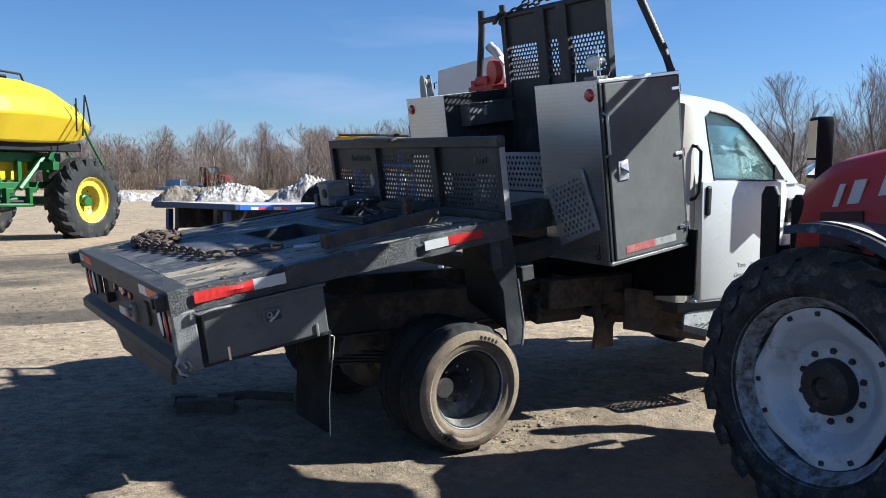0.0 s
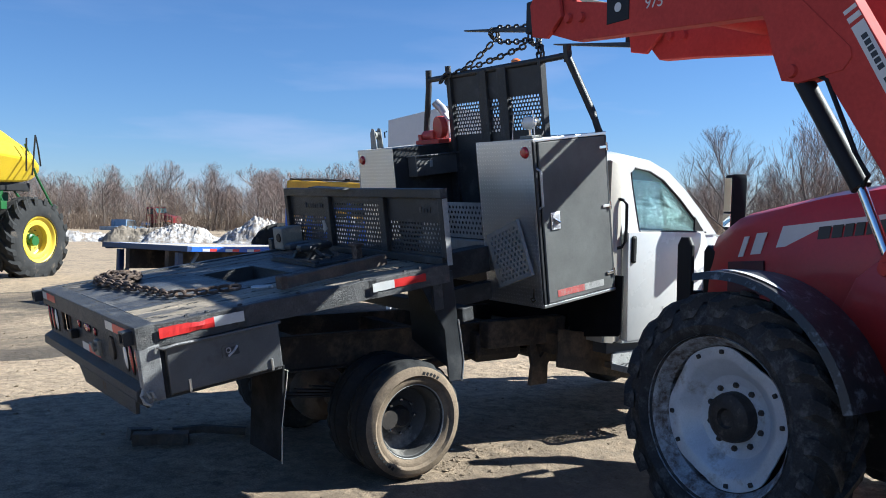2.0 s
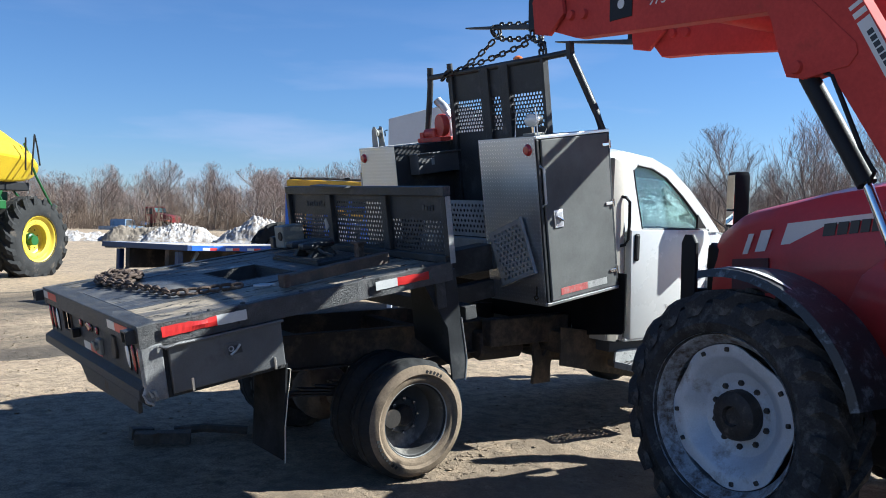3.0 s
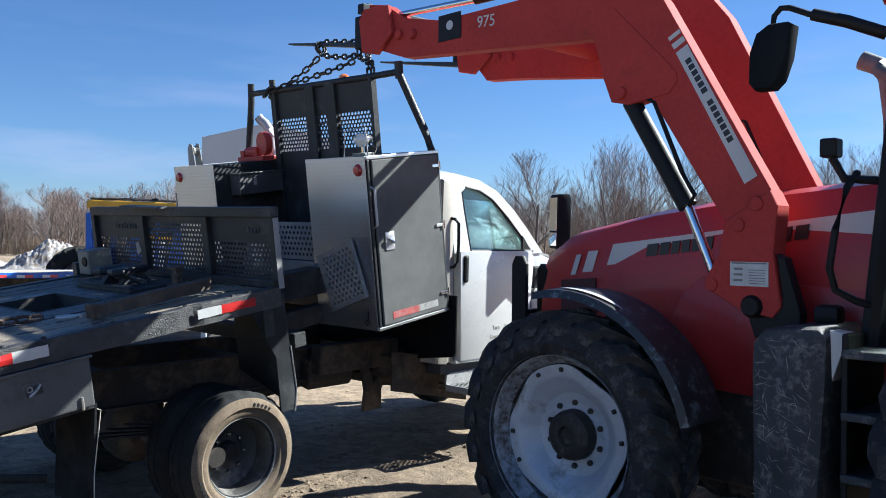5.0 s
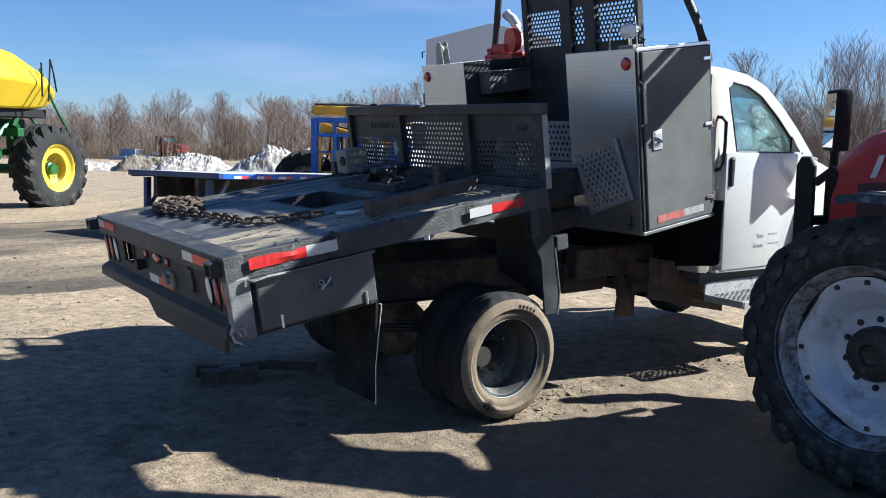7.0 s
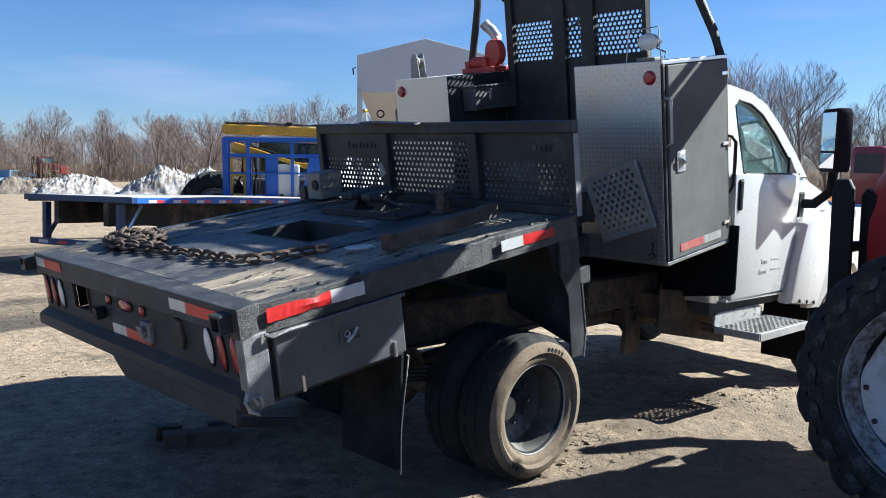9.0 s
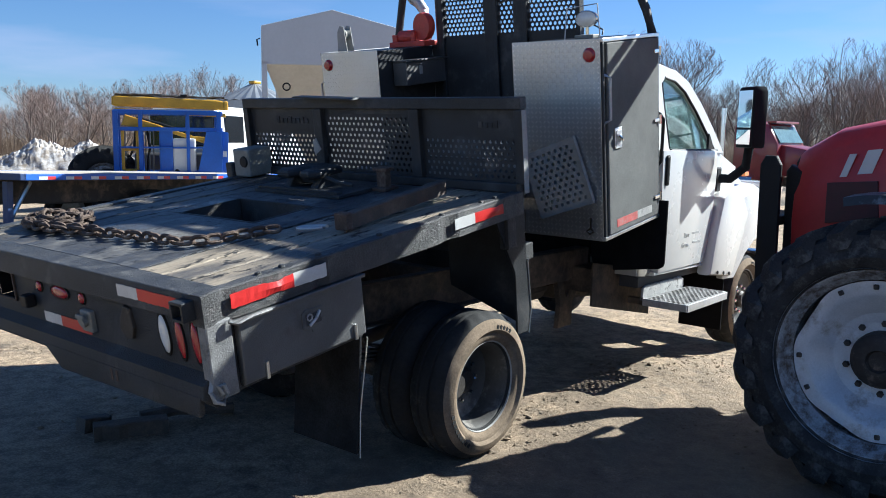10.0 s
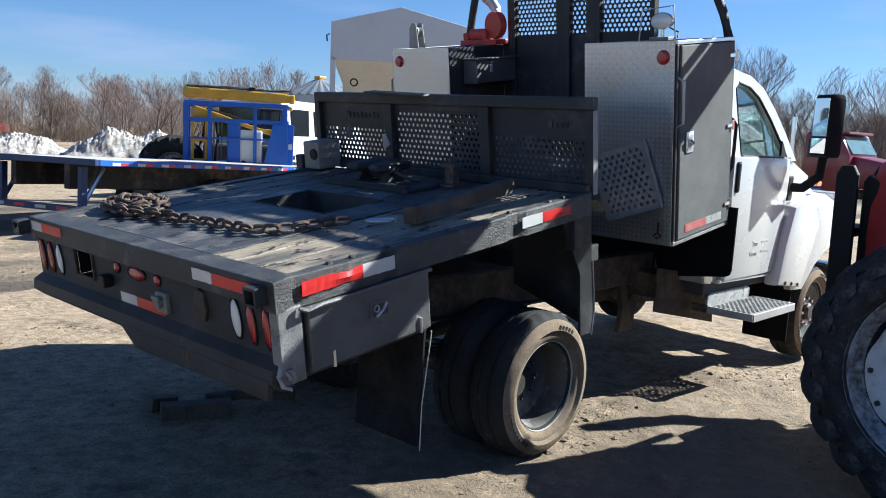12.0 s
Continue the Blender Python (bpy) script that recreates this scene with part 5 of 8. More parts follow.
    part("tie_beam", span(2.15, 2.95, -0.62, -0.46, -0.22, -0.02, 0.006), M_BLACKRACK, t)
    part("tie_beam", span(2.15, 2.95, 0.46, 0.62, -0.22, -0.02, 0.006), M_BLACKRACK, t)
    for u in (2.35, 3.4):
        part("cross_tube", span(u - 0.05, u + 0.05, -1.0, 1.0, -0.46, -0.36, 0.006), M_BLACK, t)
    return t


build_flatbed()


def toolbox(v0, v1, label, side):
    """An upright tread plate toolbox; the side door faces outwards."""
    t = thing("toolbox", BODY, label, "toolbox", "toolboxes behind the cab")
    u0, u1, w0, w1 = 2.90, 3.66, -0.455, 0.785
    out = v0 if side < 0 else v1
    part("body", span(u0, u1, min(v0, v1) + 0.012, max(v0, v1) - 0.012, w0, w1 - 0.004, 0.006), M_BLACKRACK, t)
    part("rear_skin", span(u0 - 0.006, u0 - 0.001, min(v0, v1), max(v0, v1), w0, w1, 0.002), M_TREAD, t, "bright aluminium tread plate")
    part("inner_skin", span(u0, u1, (v1 if side < 0 else v0) - 0.003, (v1 if side < 0 else v0) + 0.003, w0, w1 - 0.006, 0.001), M_BLACKRACK, t)
    for w in (w0 + 0.012, w1 - 0.012):
        part("edge_trim", span(u0, u1, out - 0.014, out + 0.014, w - 0.012, w + 0.012, 0.004), M_ALU if side < 0 else M_GREYPERF, t, "aluminium edge")
    for u in (u0 + 0.015, u1 - 0.012):
        part("edge_trim", span(u - 0.012, u + 0.012, out - 0.012, out + 0.012, w0 + 0.026, w1 - 0.026, 0.004), M_BLACKRACK, t)
    y0, y1 = sorted((out + side * 0.002, out + side * 0.022))
    dr = part("door", span(u0 + 0.04, u1 - 0.03, y0, y1, w0 + 0.03, w1 - 0.03, 0.006), M_TOOLDOOR, t, "dark grey textured door")
    yo = out + side * 0.024
    part("latch_plate", span(u0 + 0.11, u0 + 0.20, min(yo, yo + side * 0.006), max(yo, yo + side * 0.006), 0.11, 0.24, 0.003), M_ALU, dr, "chrome latch plate")
    part("latch_dish", span(u0 + 0.122, u0 + 0.188, min(yo, yo + side * 0.009), max(yo, yo + side * 0.009), 0.125, 0.225, 0.002), M_STEELBAR, dr, "dull latch recess")
    part("latch_paddle", bar([(u0 + 0.13, yo + side * 0.016, 0.195), (u0 + 0.155, yo + side * 0.022, 0.175), (u0 + 0.182, yo + side * 0.016, 0.16)], 0.010, 8), M_CHROME, dr, "chrome paddle", True)
    for w in (-0.30, 0.22, 0.67):
        bm = span(u1 - 0.10, u1 - 0.005, min(yo, yo + side * 0.008), max(yo, yo + side * 0.008), w - 0.012, w + 0.012, 0.003)
        tube(bm, [(u1 - 0.02, yo + side * 0.006, w - 0.03), (u1 - 0.02, yo + side * 0.006, w + 0.03)], 0.009, 8)
        part("hinge", bm, M_CHROME, dr, "chrome hinge")
    yt = out + side * 0.0235
    part("reflective_tape", span(u0 + 0.13, u0 + 0.41, yt - 0.001, yt + 0.001, w0 + 0.065, w0 + 0.115, 0.0), M_REDFADED, dr, "faded red reflective strip")
    part("reflective_tape", span(u0 + 0.41, u0 + 0.62, yt - 0.001, yt + 0.001, w0 + 0.065, w0 + 0.115, 0.0), M_WHITEFADED, dr, "white reflective strip")
    part("grab_handle", bar([(u0 + 0.02, out + side * 0.01, 0.57), (u0 + 0.02, out + side * 0.05, 0.55), (u0 + 0.02, out + side * 0.05, 0.30), (u0 + 0.02, out + side * 0.01, 0.28)], 0.009, 8), M_STEELBAR, t, "bright bent handle", True)
    vl = out - side * 0.075
    part("marker_lamp", turned([(0.0, -0.022), (0.03, -0.018), (0.042, -0.004), (0.045, 0.004), (0.0, 0.004)], 20, Matrix.Translation((u0 - 0.008, vl, 0.69)) @ Matrix.Rotation(-math.pi / 2, 4, "Z")), M_LENSRED, t, "round red marker lamp", True)
    part("tie_hook", bar([(u0 - 0.008, out - side * 0.085, -0.31), (u0 - 0.016, out - side * 0.085, -0.375), (u0 - 0.024, out - side * 0.11, -0.395), (u0 - 0.028, out - side * 0.085, -0.41), (u0 - 0.024, out - side * 0.06, -0.395), (u0 - 0.018, out - side * 0.08, -0.38)], 0.007, 6), M_HUB, t, "dark steel tie hook", True)
    return t


toolbox(-1.20, -0.57, "tall aluminium tread plate toolbox with dark grey side door", -1)
toolbox(0.61, 1.20, "aluminium tread plate toolbox topped with a winch mount", 1)


def build_rack():
    t = thing("headache_rack", BODY, "black headache rack with perforated panel and slanted posts", "rack")
    u = 3.52
    for v0, v1 in ((0.05, 0.50), (-0.21, 0.0), (-0.72, -0.26)):
        part("perforated_panel", perforated(v1 - v0 - 0.04, 0.30, 0.037, 0.0130, 0.003, 0.006), M_BLACKRACK, t, "", at=Matrix.Translation((u, v0 + 0.02, 0.835)))
        part("solid_panel", span(u - 0.002, u + 0.004, v0 + 0.0, v1, 1.135, 1.37, 0.0), M_BLACKRACK, t)
        part("solid_panel", span(u - 0.002, u + 0.004, v0 + 0.0, v1, -0.35, 0.835, 0.0), M_BLACKRACK, t)
        for v in (v0 + 0.015, v1 - 0.015):
            part("rib", span(u - 0.03, u + 0.03, v - 0.016, v + 0.016, 0.0, 1.38, 0.003), M_BLACKRACK, t)
    part("solid_panel", span(u - 0.002, u + 0.004, 0.50, 0.605, -0.35, 0.80, 0.0), M_BLACKRACK, t)
    part("divider", span(u - 0.03, u + 0.03, -0.26, -0.21, 0.0, 1.38, 0.003), M_BLACKRACK, t)
    part("divider", span(u - 0.03, u + 0.03, 0.0, 0.05, 0.0, 1.38, 0.003), M_BLACKRACK, t)
    part("top_bar", bar([(u, 0.82, 1.375), (u, 0.5, 1.375), (u, -0.72, 1.38), (u, -1.0, 1.385)], 0.026, 10), M_BLACKRACK, t, "", True)
    part("post", bar([(u, 0.82, 1.465), (u, 0.84, 1.30), (u, 0.97, 0.78)], 0.030, 10), M_BLACKRACK, t, "", True)
    part("post", bar([(u, 0.52, 1.47), (u, 0.52, 0.75)], 0.028, 10), M_BLACKRACK, t, "", True)
    part("post", boxes(((u, -1.0, 1.40), (0.05, 0.045, 0.13)), bevel=0.004), M_BLACKRACK, t)
    part("post", bar([(u, -1.0, 1.37), (u + 0.06, -1.165, 0.93), (u + 0.09, -1.19, 0.78)], 0.030, 10), M_BLACKRACK, t, "", True)
    return t


build_rack()


# ---- tractor with front loader: x right, y forward from the loader arm's foot ----
TRACTOR = pose(4.43, -3.3, -0.075, 0, 0, -5)


def lug_wheel(parent, name, R, width, rim_r, lugs, tyre_mat, rim_mat, seg=48):
    """An agricultural wheel about the x axis, outer face towards -x, with chevron lugs."""
    turn = Matrix.Rotation(-math.pi / 2, 4, "Z")
    hub = part(name, turned([(0.0, -0.045), (0.05, -0.05), (0.06, -0.075), (0.11, -0.075), (0.14, -0.055), (0.148, -0.025), (0.15, 0.06), (0.0, 0.06)], 28, turn), M_GREEN if rim_mat is M_YELLOWRIM else M_HUB, parent, "green hub" if rim_mat is M_YELLOWRIM else "greasy black hub", True)
    h = width / 2
    k = R / 0.73
    TAB = 73.0
    body_r = R - 0.045 * k
    prof = [(rim_r, -h + 0.05), (rim_r + 0.03 * k, -h + 0.015), (rim_r + 0.08 * k, -h - 0.008), (body_r - 0.10 * k, -h + 0.004), (body_r - 0.03 * k, -h + 0.03 * k), (body_r, -h + 0.09 * k), (body_r + 0.004, 0.0),
            (body_r, h - 0.09 * k), (body_r - 0.03 * k, h - 0.03 * k), (body_r - 0.10 * k, h - 0.004), (rim_r + 0.10 * k, h + 0.008), (rim_r + 0.03 * k, h - 0.015), (rim_r, h - 0.05)]
    bm = turned(prof, seg, turn, True)
    part("tyre", bm, tyre_mat, hub, "", True)
    for s in (-1, 1):
        bm = bmesh.new()
        rows = []
        for q in range(5):
            f = q / 4
            y = s * (0.015 + f * (h - 0.015))
            a = (2.0 * math.pi / lugs) * f
            lift = R if q < 4 else R - 0.05 * k
            low = body_r - (0.01 if q < 4 else 0.09 * k)
            half = (0.028 + 0.012 * f) * k / R
            rows.append([bm.verts.new(turn @ Vector((r * math.cos(a + da), y * (1.0 if q < 4 else 1.03), r * math.sin(a + da)))) for r, da in ((low, -half * 1.4), (lift, -half), (lift, half), (low, half * 1.4))])
        for a, b in zip(rows, rows[1:]):
            for j in range(3):
                bm.faces.new((a[j], a[j + 1], b[j + 1], b[j]))
        bm.faces.new(rows[0])
        bm.faces.new(rows[-1][::-1])
        lug = None
        for i in range(lugs):
            m = Matrix.Rotation(2 * math.pi * (i + (0.5 if s > 0 else 0.0)) / lugs, 4, "X")
            if lug is None:
                lug = part("lug", bm, tyre_mat, hub, at=m)
            else:
                link_copy("lug", lug, m, hub)
    rim = [(rim_r + 0.022 * k, -h + 0.012), (rim_r + 0.022 * k, -h + 0.035), (rim_r + 0.006 * k, -h + 0.038), (rim_r - 0.012 * k, -h + 0.060), (rim_r - 0.022 * k, -h + 0.095), (rim_r - 0.045 * k, -h + 0.12), (rim_r - 0.05 * k, h - 0.1), (rim_r, h - 0.05)]
    part("rim", turned(rim, 48, turn, cap=False), M_RIMDIRTY if rim_mat is M_RIMSILVER else rim_mat, hub, "mud-stained rim" if rim_mat is M_RIMSILVER else "", True)
    disc = [(0.14 * k, 0.022), (0.212 * k, 0.022), (0.232 * k, 0.016), (0.262 * k, -0.012), (rim_r - 0.135 * k, -h + 0.126), (rim_r - 0.112 * k, -h + 0.116), (rim_r - 0.052 * k, -h + 0.116), (rim_r - 0.052 * k, -h + 0.128), (0.262 * k, 0.002), (0.14 * k, 0.036)]
    bm = turned(disc, 96, turn, True)
    for v in bm.verts:
        r, a = math.hypot(v.co.y, v.co.z), math.atan2(v.co.z, v.co.y)
        if r > rim_r - 0.15 * k and rim_mat is M_RIMSILVER:
            off = abs((math.degrees(a) - TAB + 45) % 90 - 45)
            g = 1.0 - 0.062 * min(1.0, max(0.0, (off - 19) / 18)) ** 1.4
            v.co.y *= g
            v.co.z *= g
    part("rim_disc", bm, rim_mat, hub, "silver dished disc" if rim_mat is M_RIMSILVER else "", True)
    part("brake_plate", turned([(0.0, 0.05), (rim_r - 0.03 * k, 0.05), (rim_r - 0.03 * k, 0.07), (0.0, 0.07)], 32, turn), M_YELLOWRIM if rim_mat is M_YELLOWRIM else M_HUB, hub)
    nut = None
    for q in range(10):
        a = 2 * math.pi * (q + 0.0) / 10 + math.pi / 2
        m = Matrix.Translation((0.014, 0.185 * k * math.cos(a), 0.185 * k * math.sin(a)))
        if nut is None:
            nut = part("wheel_nut", turned([(0.0, -0.016), (0.014, -0.015), (0.018, -0.008), (0.018, 0.008), (0.0, 0.008)], 6, turn), M_HUB, hub, at=m)
        else:
            link_copy("wheel_nut", nut, m, hub)
    clip = None
    for q in range(8):
        a = radians(TAB + 90 * (q // 2) + (13 if q % 2 else -13))
        m = Matrix.Translation((-h + 0.112, (rim_r - 0.082 * k) * math.cos(a), (rim_r - 0.082 * k) * math.sin(a))) @ Matrix.Rotation(a, 4, "X")
        if clip is None:
            clip = part("rim_bolt", boxes(((0, 0, 0), (0.022, 0.026, 0.026)), bevel=0.006), M_HUB if rim_mat is M_RIMSILVER else rim_mat, hub, at=m)
        else:
            link_copy("rim_bolt", clip, m, hub)
    return hub


def build_tractor():
    t = thing("loader_tractor", TRACTOR, "red farm tractor with raised front loader holding a chain", "tractor")
    # wheels: hub face at the left, the front ones turned a little
    w = lug_wheel(t, "front_wheel", 0.735, 0.40, 0.47, 20, M_LUGRUBBER, M_RIMSILVER)
    w.matrix_basis = Matrix.Translation((-0.30, 0.487, 0.725)) @ Matrix.Rotation(radians(1.5), 4, "Z")
    w = lug_wheel(t, "front_wheel", 0.735, 0.40, 0.47, 20, M_LUGRUBBER, M_RIMSILVER)
    w.matrix_basis = Matrix.Translation((1.66, 0.487, 0.725)) @ Matrix.Rotation(radians(1.5), 4, "Z") @ Matrix.Rotation(math.pi, 4, "Z")
    for x, r in ((-0.30, 0), (1.66, 1)):
        w = lug_wheel(t, "rear_wheel", 0.93, 0.52, 0.52, 22, M_LUGRUBBER, M_RIMSILVER)
        w.matrix_basis = Matrix.Translation((x, -2.15, 0.93)) @ Matrix.Rotation(math.pi * r, 4, "Z")
    part("front_axle", boxes(((0.68, 0.50, 0.72), (1.5, 0.18, 0.20)), ((0.68, 0.45, 0.80), (0.5, 0.5, 0.3)), bevel=0.02), M_HUB, t)
    part("engine_block", boxes(((0.68, -0.5, 0.95), (0.50, 2.2, 0.65)), ((0.68, -1.6, 0.9), (0.7, 1.2, 0.7)), bevel=0.03), M_HUB, t, "oily dark engine and gearbox")
    # hood
    bm = bmesh.new()
    rings = []
    for y, zt, wd, zb in ((1.27, 1.66, 0.29, 1.0), (1.24, 1.80, 0.35, 0.95), (1.02, 1.925, 0.395, 0.95), (0.35, 2.06, 0.43, 1.02), (-0.4, 2.155, 0.45, 1.05), (-1.05, 2.21, 0.46, 1.1)):
        c = 0.68
        rings.append([bm.verts.new(p) for p in ((c - wd, y, zb), (c - wd - 0.02, y, (zb + zt) / 2), (c - wd + 0.01, y, zt - 0.14), (c - wd + 0.07, y, zt - 0.04), (c - wd * 0.5, y, zt), (c + wd * 0.5, y, zt), (c + wd - 0.07, y, zt - 0.04), (c + wd - 0.01, y, zt - 0.14), (c + wd + 0.02, y, (zb + zt) / 2), (c + wd, y, zb))])
    for a, b in zip(rings, rings[1:]):
        for k in range(10):
            bm.faces.new((a[k], a[(k + 1) % 10], b[(k + 1) % 10], b[k]))
    bm.faces.new(rings[0])
    bm.faces.new(rings[-1][::-1])
    hood = part("hood", bm, M_RED, t, "glossy red hood", True)
    part("grille", boxes(((0.68, 1.27, 1.32), (0.52, 0.05, 0.58)), bevel=0.02), M_PLASTIC, t, "black nose grille")
    part("grille_edge", prismed([(1.21, 0.98), (1.265, 0.98), (1.265, 1.58), (1.21, 1.68)], "x", 0.335, 0.36, 0.004), M_PLASTIC, t)
    part("grille_corner", prismed([(1.20, 0.95), (1.30, 0.95), (1.30, 1.66), (1.27, 1.70), (1.20, 1.66)], "x", 0.325, 0.40, 0.012), M_PLASTIC, t, "black nose corner")
    part("weight_bracket", boxes(((0.68, 1.20, 0.85), (0.45, 0.25, 0.35)), bevel=0.02), M_PLASTIC, t)
    # far guard stands further forward and lower to shape the cast shadow
    for x, y, z in ((0.19, 1.27, 0.85), (1.17, 1.44, 0.50)):
        part("nose_guard", prismed([(y, z), (y + 0.13, z), (y + 0.13, 1.70), (y + 0.10, 1.755), (y + 0.03, 1.755), (y, 1.70)], "x", x - 0.02, x + 0.02, 0.012), M_PLASTIC, t, "black upright grille guard")
    part("guard_bar", boxes(((0.68, 1.34, 1.0), (0.9, 0.06, 0.10)), ((0.68, 1.34, 1.35), (0.9, 0.05, 0.06)), ((0.68, 1.25, 0.90), (0.5, 0.3, 0.25)), bevel=0.01), M_PLASTIC, t)
    # unseen block, added to fill gaps in the nose's ground shadow
    part("front_weight", span(0.62, 1.12, 1.28, 1.52, 0.52, 0.93, 0.02), M_PLASTIC, t, "unseen black block added for the nose's shadow")
    part("guard_stay", span(1.10, 1.19, 1.26, 1.50, 0.94, 1.06, 0.01), M_PLASTIC, t)
    part("side_vent", prismed([(0.72, 1.40), (1.02, 1.36), (1.02, 1.60), (0.74, 1.62)], "x", 0.245, 0.262, 0.004), M_VENT, hood, "dark red mesh vent")

    # stripes on the hood side: light band with dark bars in place of the maker's name
    def on_hood(y0, y1, z0, z1, m_, lean=0.0, slope=0.10, lift=0.0, nm="hood_decal"):
        """A decal on the left hood side; its band climbs to the rear."""
        def pt(y, z):
            wd = 0.43 if y > 0.3 else 0.445
            wd = 0.40 + (0.85 - y) * 0.036 if y > -0.4 else 0.449
            return (0.68 - wd - 0.012 - lift, y, z + (0.85 - y) * slope)
        bm = bmesh.new()
        q = [pt(y0, z0), pt(y1, z0), pt(y1 + lean, z1), pt(y0 + lean, z1)]
        a = [bm.verts.new(p) for p in q]
        b = [bm.verts.new((p[0] + 0.006, p[1], p[2])) for p in q]
        bm.faces.new(a)
        bm.faces.new(b[::-1])
        for k in range(4):
            bm.faces.new((a[k], a[(k + 1) % 4], b[(k + 1) % 4], b[k]))
        return part(nm, bm, m_, hood)
    on_hood(-1.0, 0.66, 1.685, 1.815, M_DECAL, -0.05, 0.115)
    on_hood(0.78, 0.86, 1.655, 1.79, M_DECAL, -0.05)
    on_hood(0.92, 0.96, 1.645, 1.775, M_DECAL, -0.05)
    at = 0.36
    for ln in (0.095, 0.08, 0.07, 0.07, 0.065, 0.085):
        on_hood(at - ln + 0.014, at, 1.71, 1.785, M_DECALBLACK, -0.012, 0.115, 0.004, "hood_decal_bar")
        at -= ln
    for k in range(2):
        on_hood(-0.56 - 0.09 * k, -0.49 - 0.09 * k, 1.71, 1.785, M_DECALBLACK, -0.012, 0.115, 0.004, "hood_decal_bar")
    on_hood(-0.80, -0.55, 1.60, 1.625, M_DECALBLACK, 0.0, 0.10, 0.0, "hood_decal_bar")
    part("side_cover", prismed([(0.15, 1.02), (-1.0, 0.98), (-1.0, 1.62), (-0.05, 1.66), (0.08, 1.55), (0.2, 1.3)], "x", 0.20, 0.232, 0.012), M_RED, t, "red engine side panel", True)
    part("engine_shield", span(0.24, 0.27, -1.1, 0.42, 0.48, 1.06, 0.01), M_HUB, t, "oily dark engine shield")
    # front fenders
    for x, s in ((-0.28, -1), (1.64, 1)):
        bm = bmesh.new()
        rows = []
        for k in range(15):
            a = radians(77 + k * 6.4)
            r = 0.855
            row = []
            for dx, dr in ((-0.20, -0.045), (-0.185, 0.0), (0.0, 0.010), (0.185, 0.0), (0.20, -0.045), (0.18, -0.02), (0.0, -0.008), (-0.18, -0.02)):
                row.append(bm.verts.new((dx, math.cos(a) * (r + dr), math.sin(a) * (r + dr))))
            rows.append(row)
        for a, b in zip(rows, rows[1:]):
            for k in range(8):
                bm.faces.new((a[k], a[(k + 1) % 8], b[(k + 1) % 8], b[k]))
        bm.faces.new(rows[0])
        bm.faces.new(rows[-1][::-1])
        part("front_fender", bm, M_FENDER, t, "scuffed black plastic fender", True, Matrix.Translation((x, 0.487, 0.725)) @ Matrix.Rotation(radians(1.5), 4, "Z"))
        # pale strip laid on the fender top in place of a sky reflection
        wear_sheen = bmesh.new()
        strip = []
        for k in range(9):
            a = radians(84 + 4.2 * k)
            hw = 0.028 * math.sin(math.pi * (k + 0.6) / 9.2)
            strip.append([wear_sheen.verts.new((dx - 0.12, math.cos(a) * 0.8665, math.sin(a) * 0.8665)) for dx in (-hw, hw)])
        for a, b in zip(strip, strip[1:]):
            wear_sheen.faces.new((a[0], a[1], b[1], b[0]))
        part("worn_strip", wear_sheen, M_DECAL, t, "pale strip painted as sky sheen on the fender", True, Matrix.Translation((x, 0.487, 0.725)))
        part("fender_stay", bar([(x - s * 0.1, 0.3, 0.9), (x - s * 0.1, 0.2, 1.45), (x, 0.3, 1.52)], 0.025, 8), M_PLASTIC, t)
    # loader: two arms with knee, towers, lift cylinders
    for x, s, dy in ((0.0, -1, 0.0), (1.10, 1, 0.18)):
        arm_pts = [(2.72, 3.72), (2.74, 3.52), (2.56, 3.33), (2.30, 3.24), (1.90, 3.205), (0.56, 3.095), (0.50, 2.98), (0.46, 2.84), (0.40, 2.70), (0.30, 2.66), (0.14, 2.69), (-0.31, 1.99), (-0.36, 1.93), (-0.50, 1.94), (-0.60, 2.05),
                   (-0.58, 2.13), (0.065, 3.235), (0.20, 3.40), (0.42, 3.46), (1.20, 3.45), (1.90, 3.45), (2.30, 3.54), (2.52, 3.68)]
        if s > 0:
            arm_pts = [(y + (dy if y < 2.5 else 0.0), z + (0.14 if 0.0 < y < 0.5 and z > 3.2 else -0.05 if 0.5 < y < 1.0 and z < 3.3 else 0.0)) for y, z in arm_pts]
        arm = part("loader_arm", prismed(arm_pts, "x", x - 0.055, x + 0.055, 0.004), M_LOADER, t, "red loader arm")
        part("knee_plate", prismed([(0.41, 2.69), (0.30, 2.665), (0.02, 2.70), (-0.03, 2.76), (-0.02, 2.82), (0.40, 3.25), (0.62, 3.26), (0.53, 3.05), (0.47, 2.84)], "x", x + s * 0.054, x + s * 0.062, 0.003), M_LOADER, arm)
        tower = [(-0.33, 1.97), (-0.58, 2.13), (-0.62, 2.05), (-0.60, 1.80), (-0.645, 1.53), (-0.60, 1.47), (-0.42, 1.50), (-0.24, 1.60), (-0.22, 1.66), (-0.30, 1.80)]
        part("loader_tower", prismed(tower, "x", x - 0.075, x + 0.075, 0.01), M_LOADER, t, "red loader mast plate")
        part("mast_foot", prismed([(-0.61, 1.80), (-0.655, 1.78), (-0.74, 1.50), (-0.73, 1.38), (-0.50, 1.36), (-0.46, 1.47), (-0.60, 1.48), (-0.645, 1.56)], "x", x - 0.06, x + 0.03, 0.01), M_PLASTIC, t, "black mast bracket")
        part("mast_pin", turned([(0.0, -0.10), (0.045, -0.10), (0.06, -0.08), (0.06, 0.08), (0.0, 0.09)], 20, Matrix.Translation((x, -0.49, 1.525)) @ Matrix.Rotation(-math.pi / 2 * -s, 4, "Z")), M_PLASTIC, t, "black round pin", True)
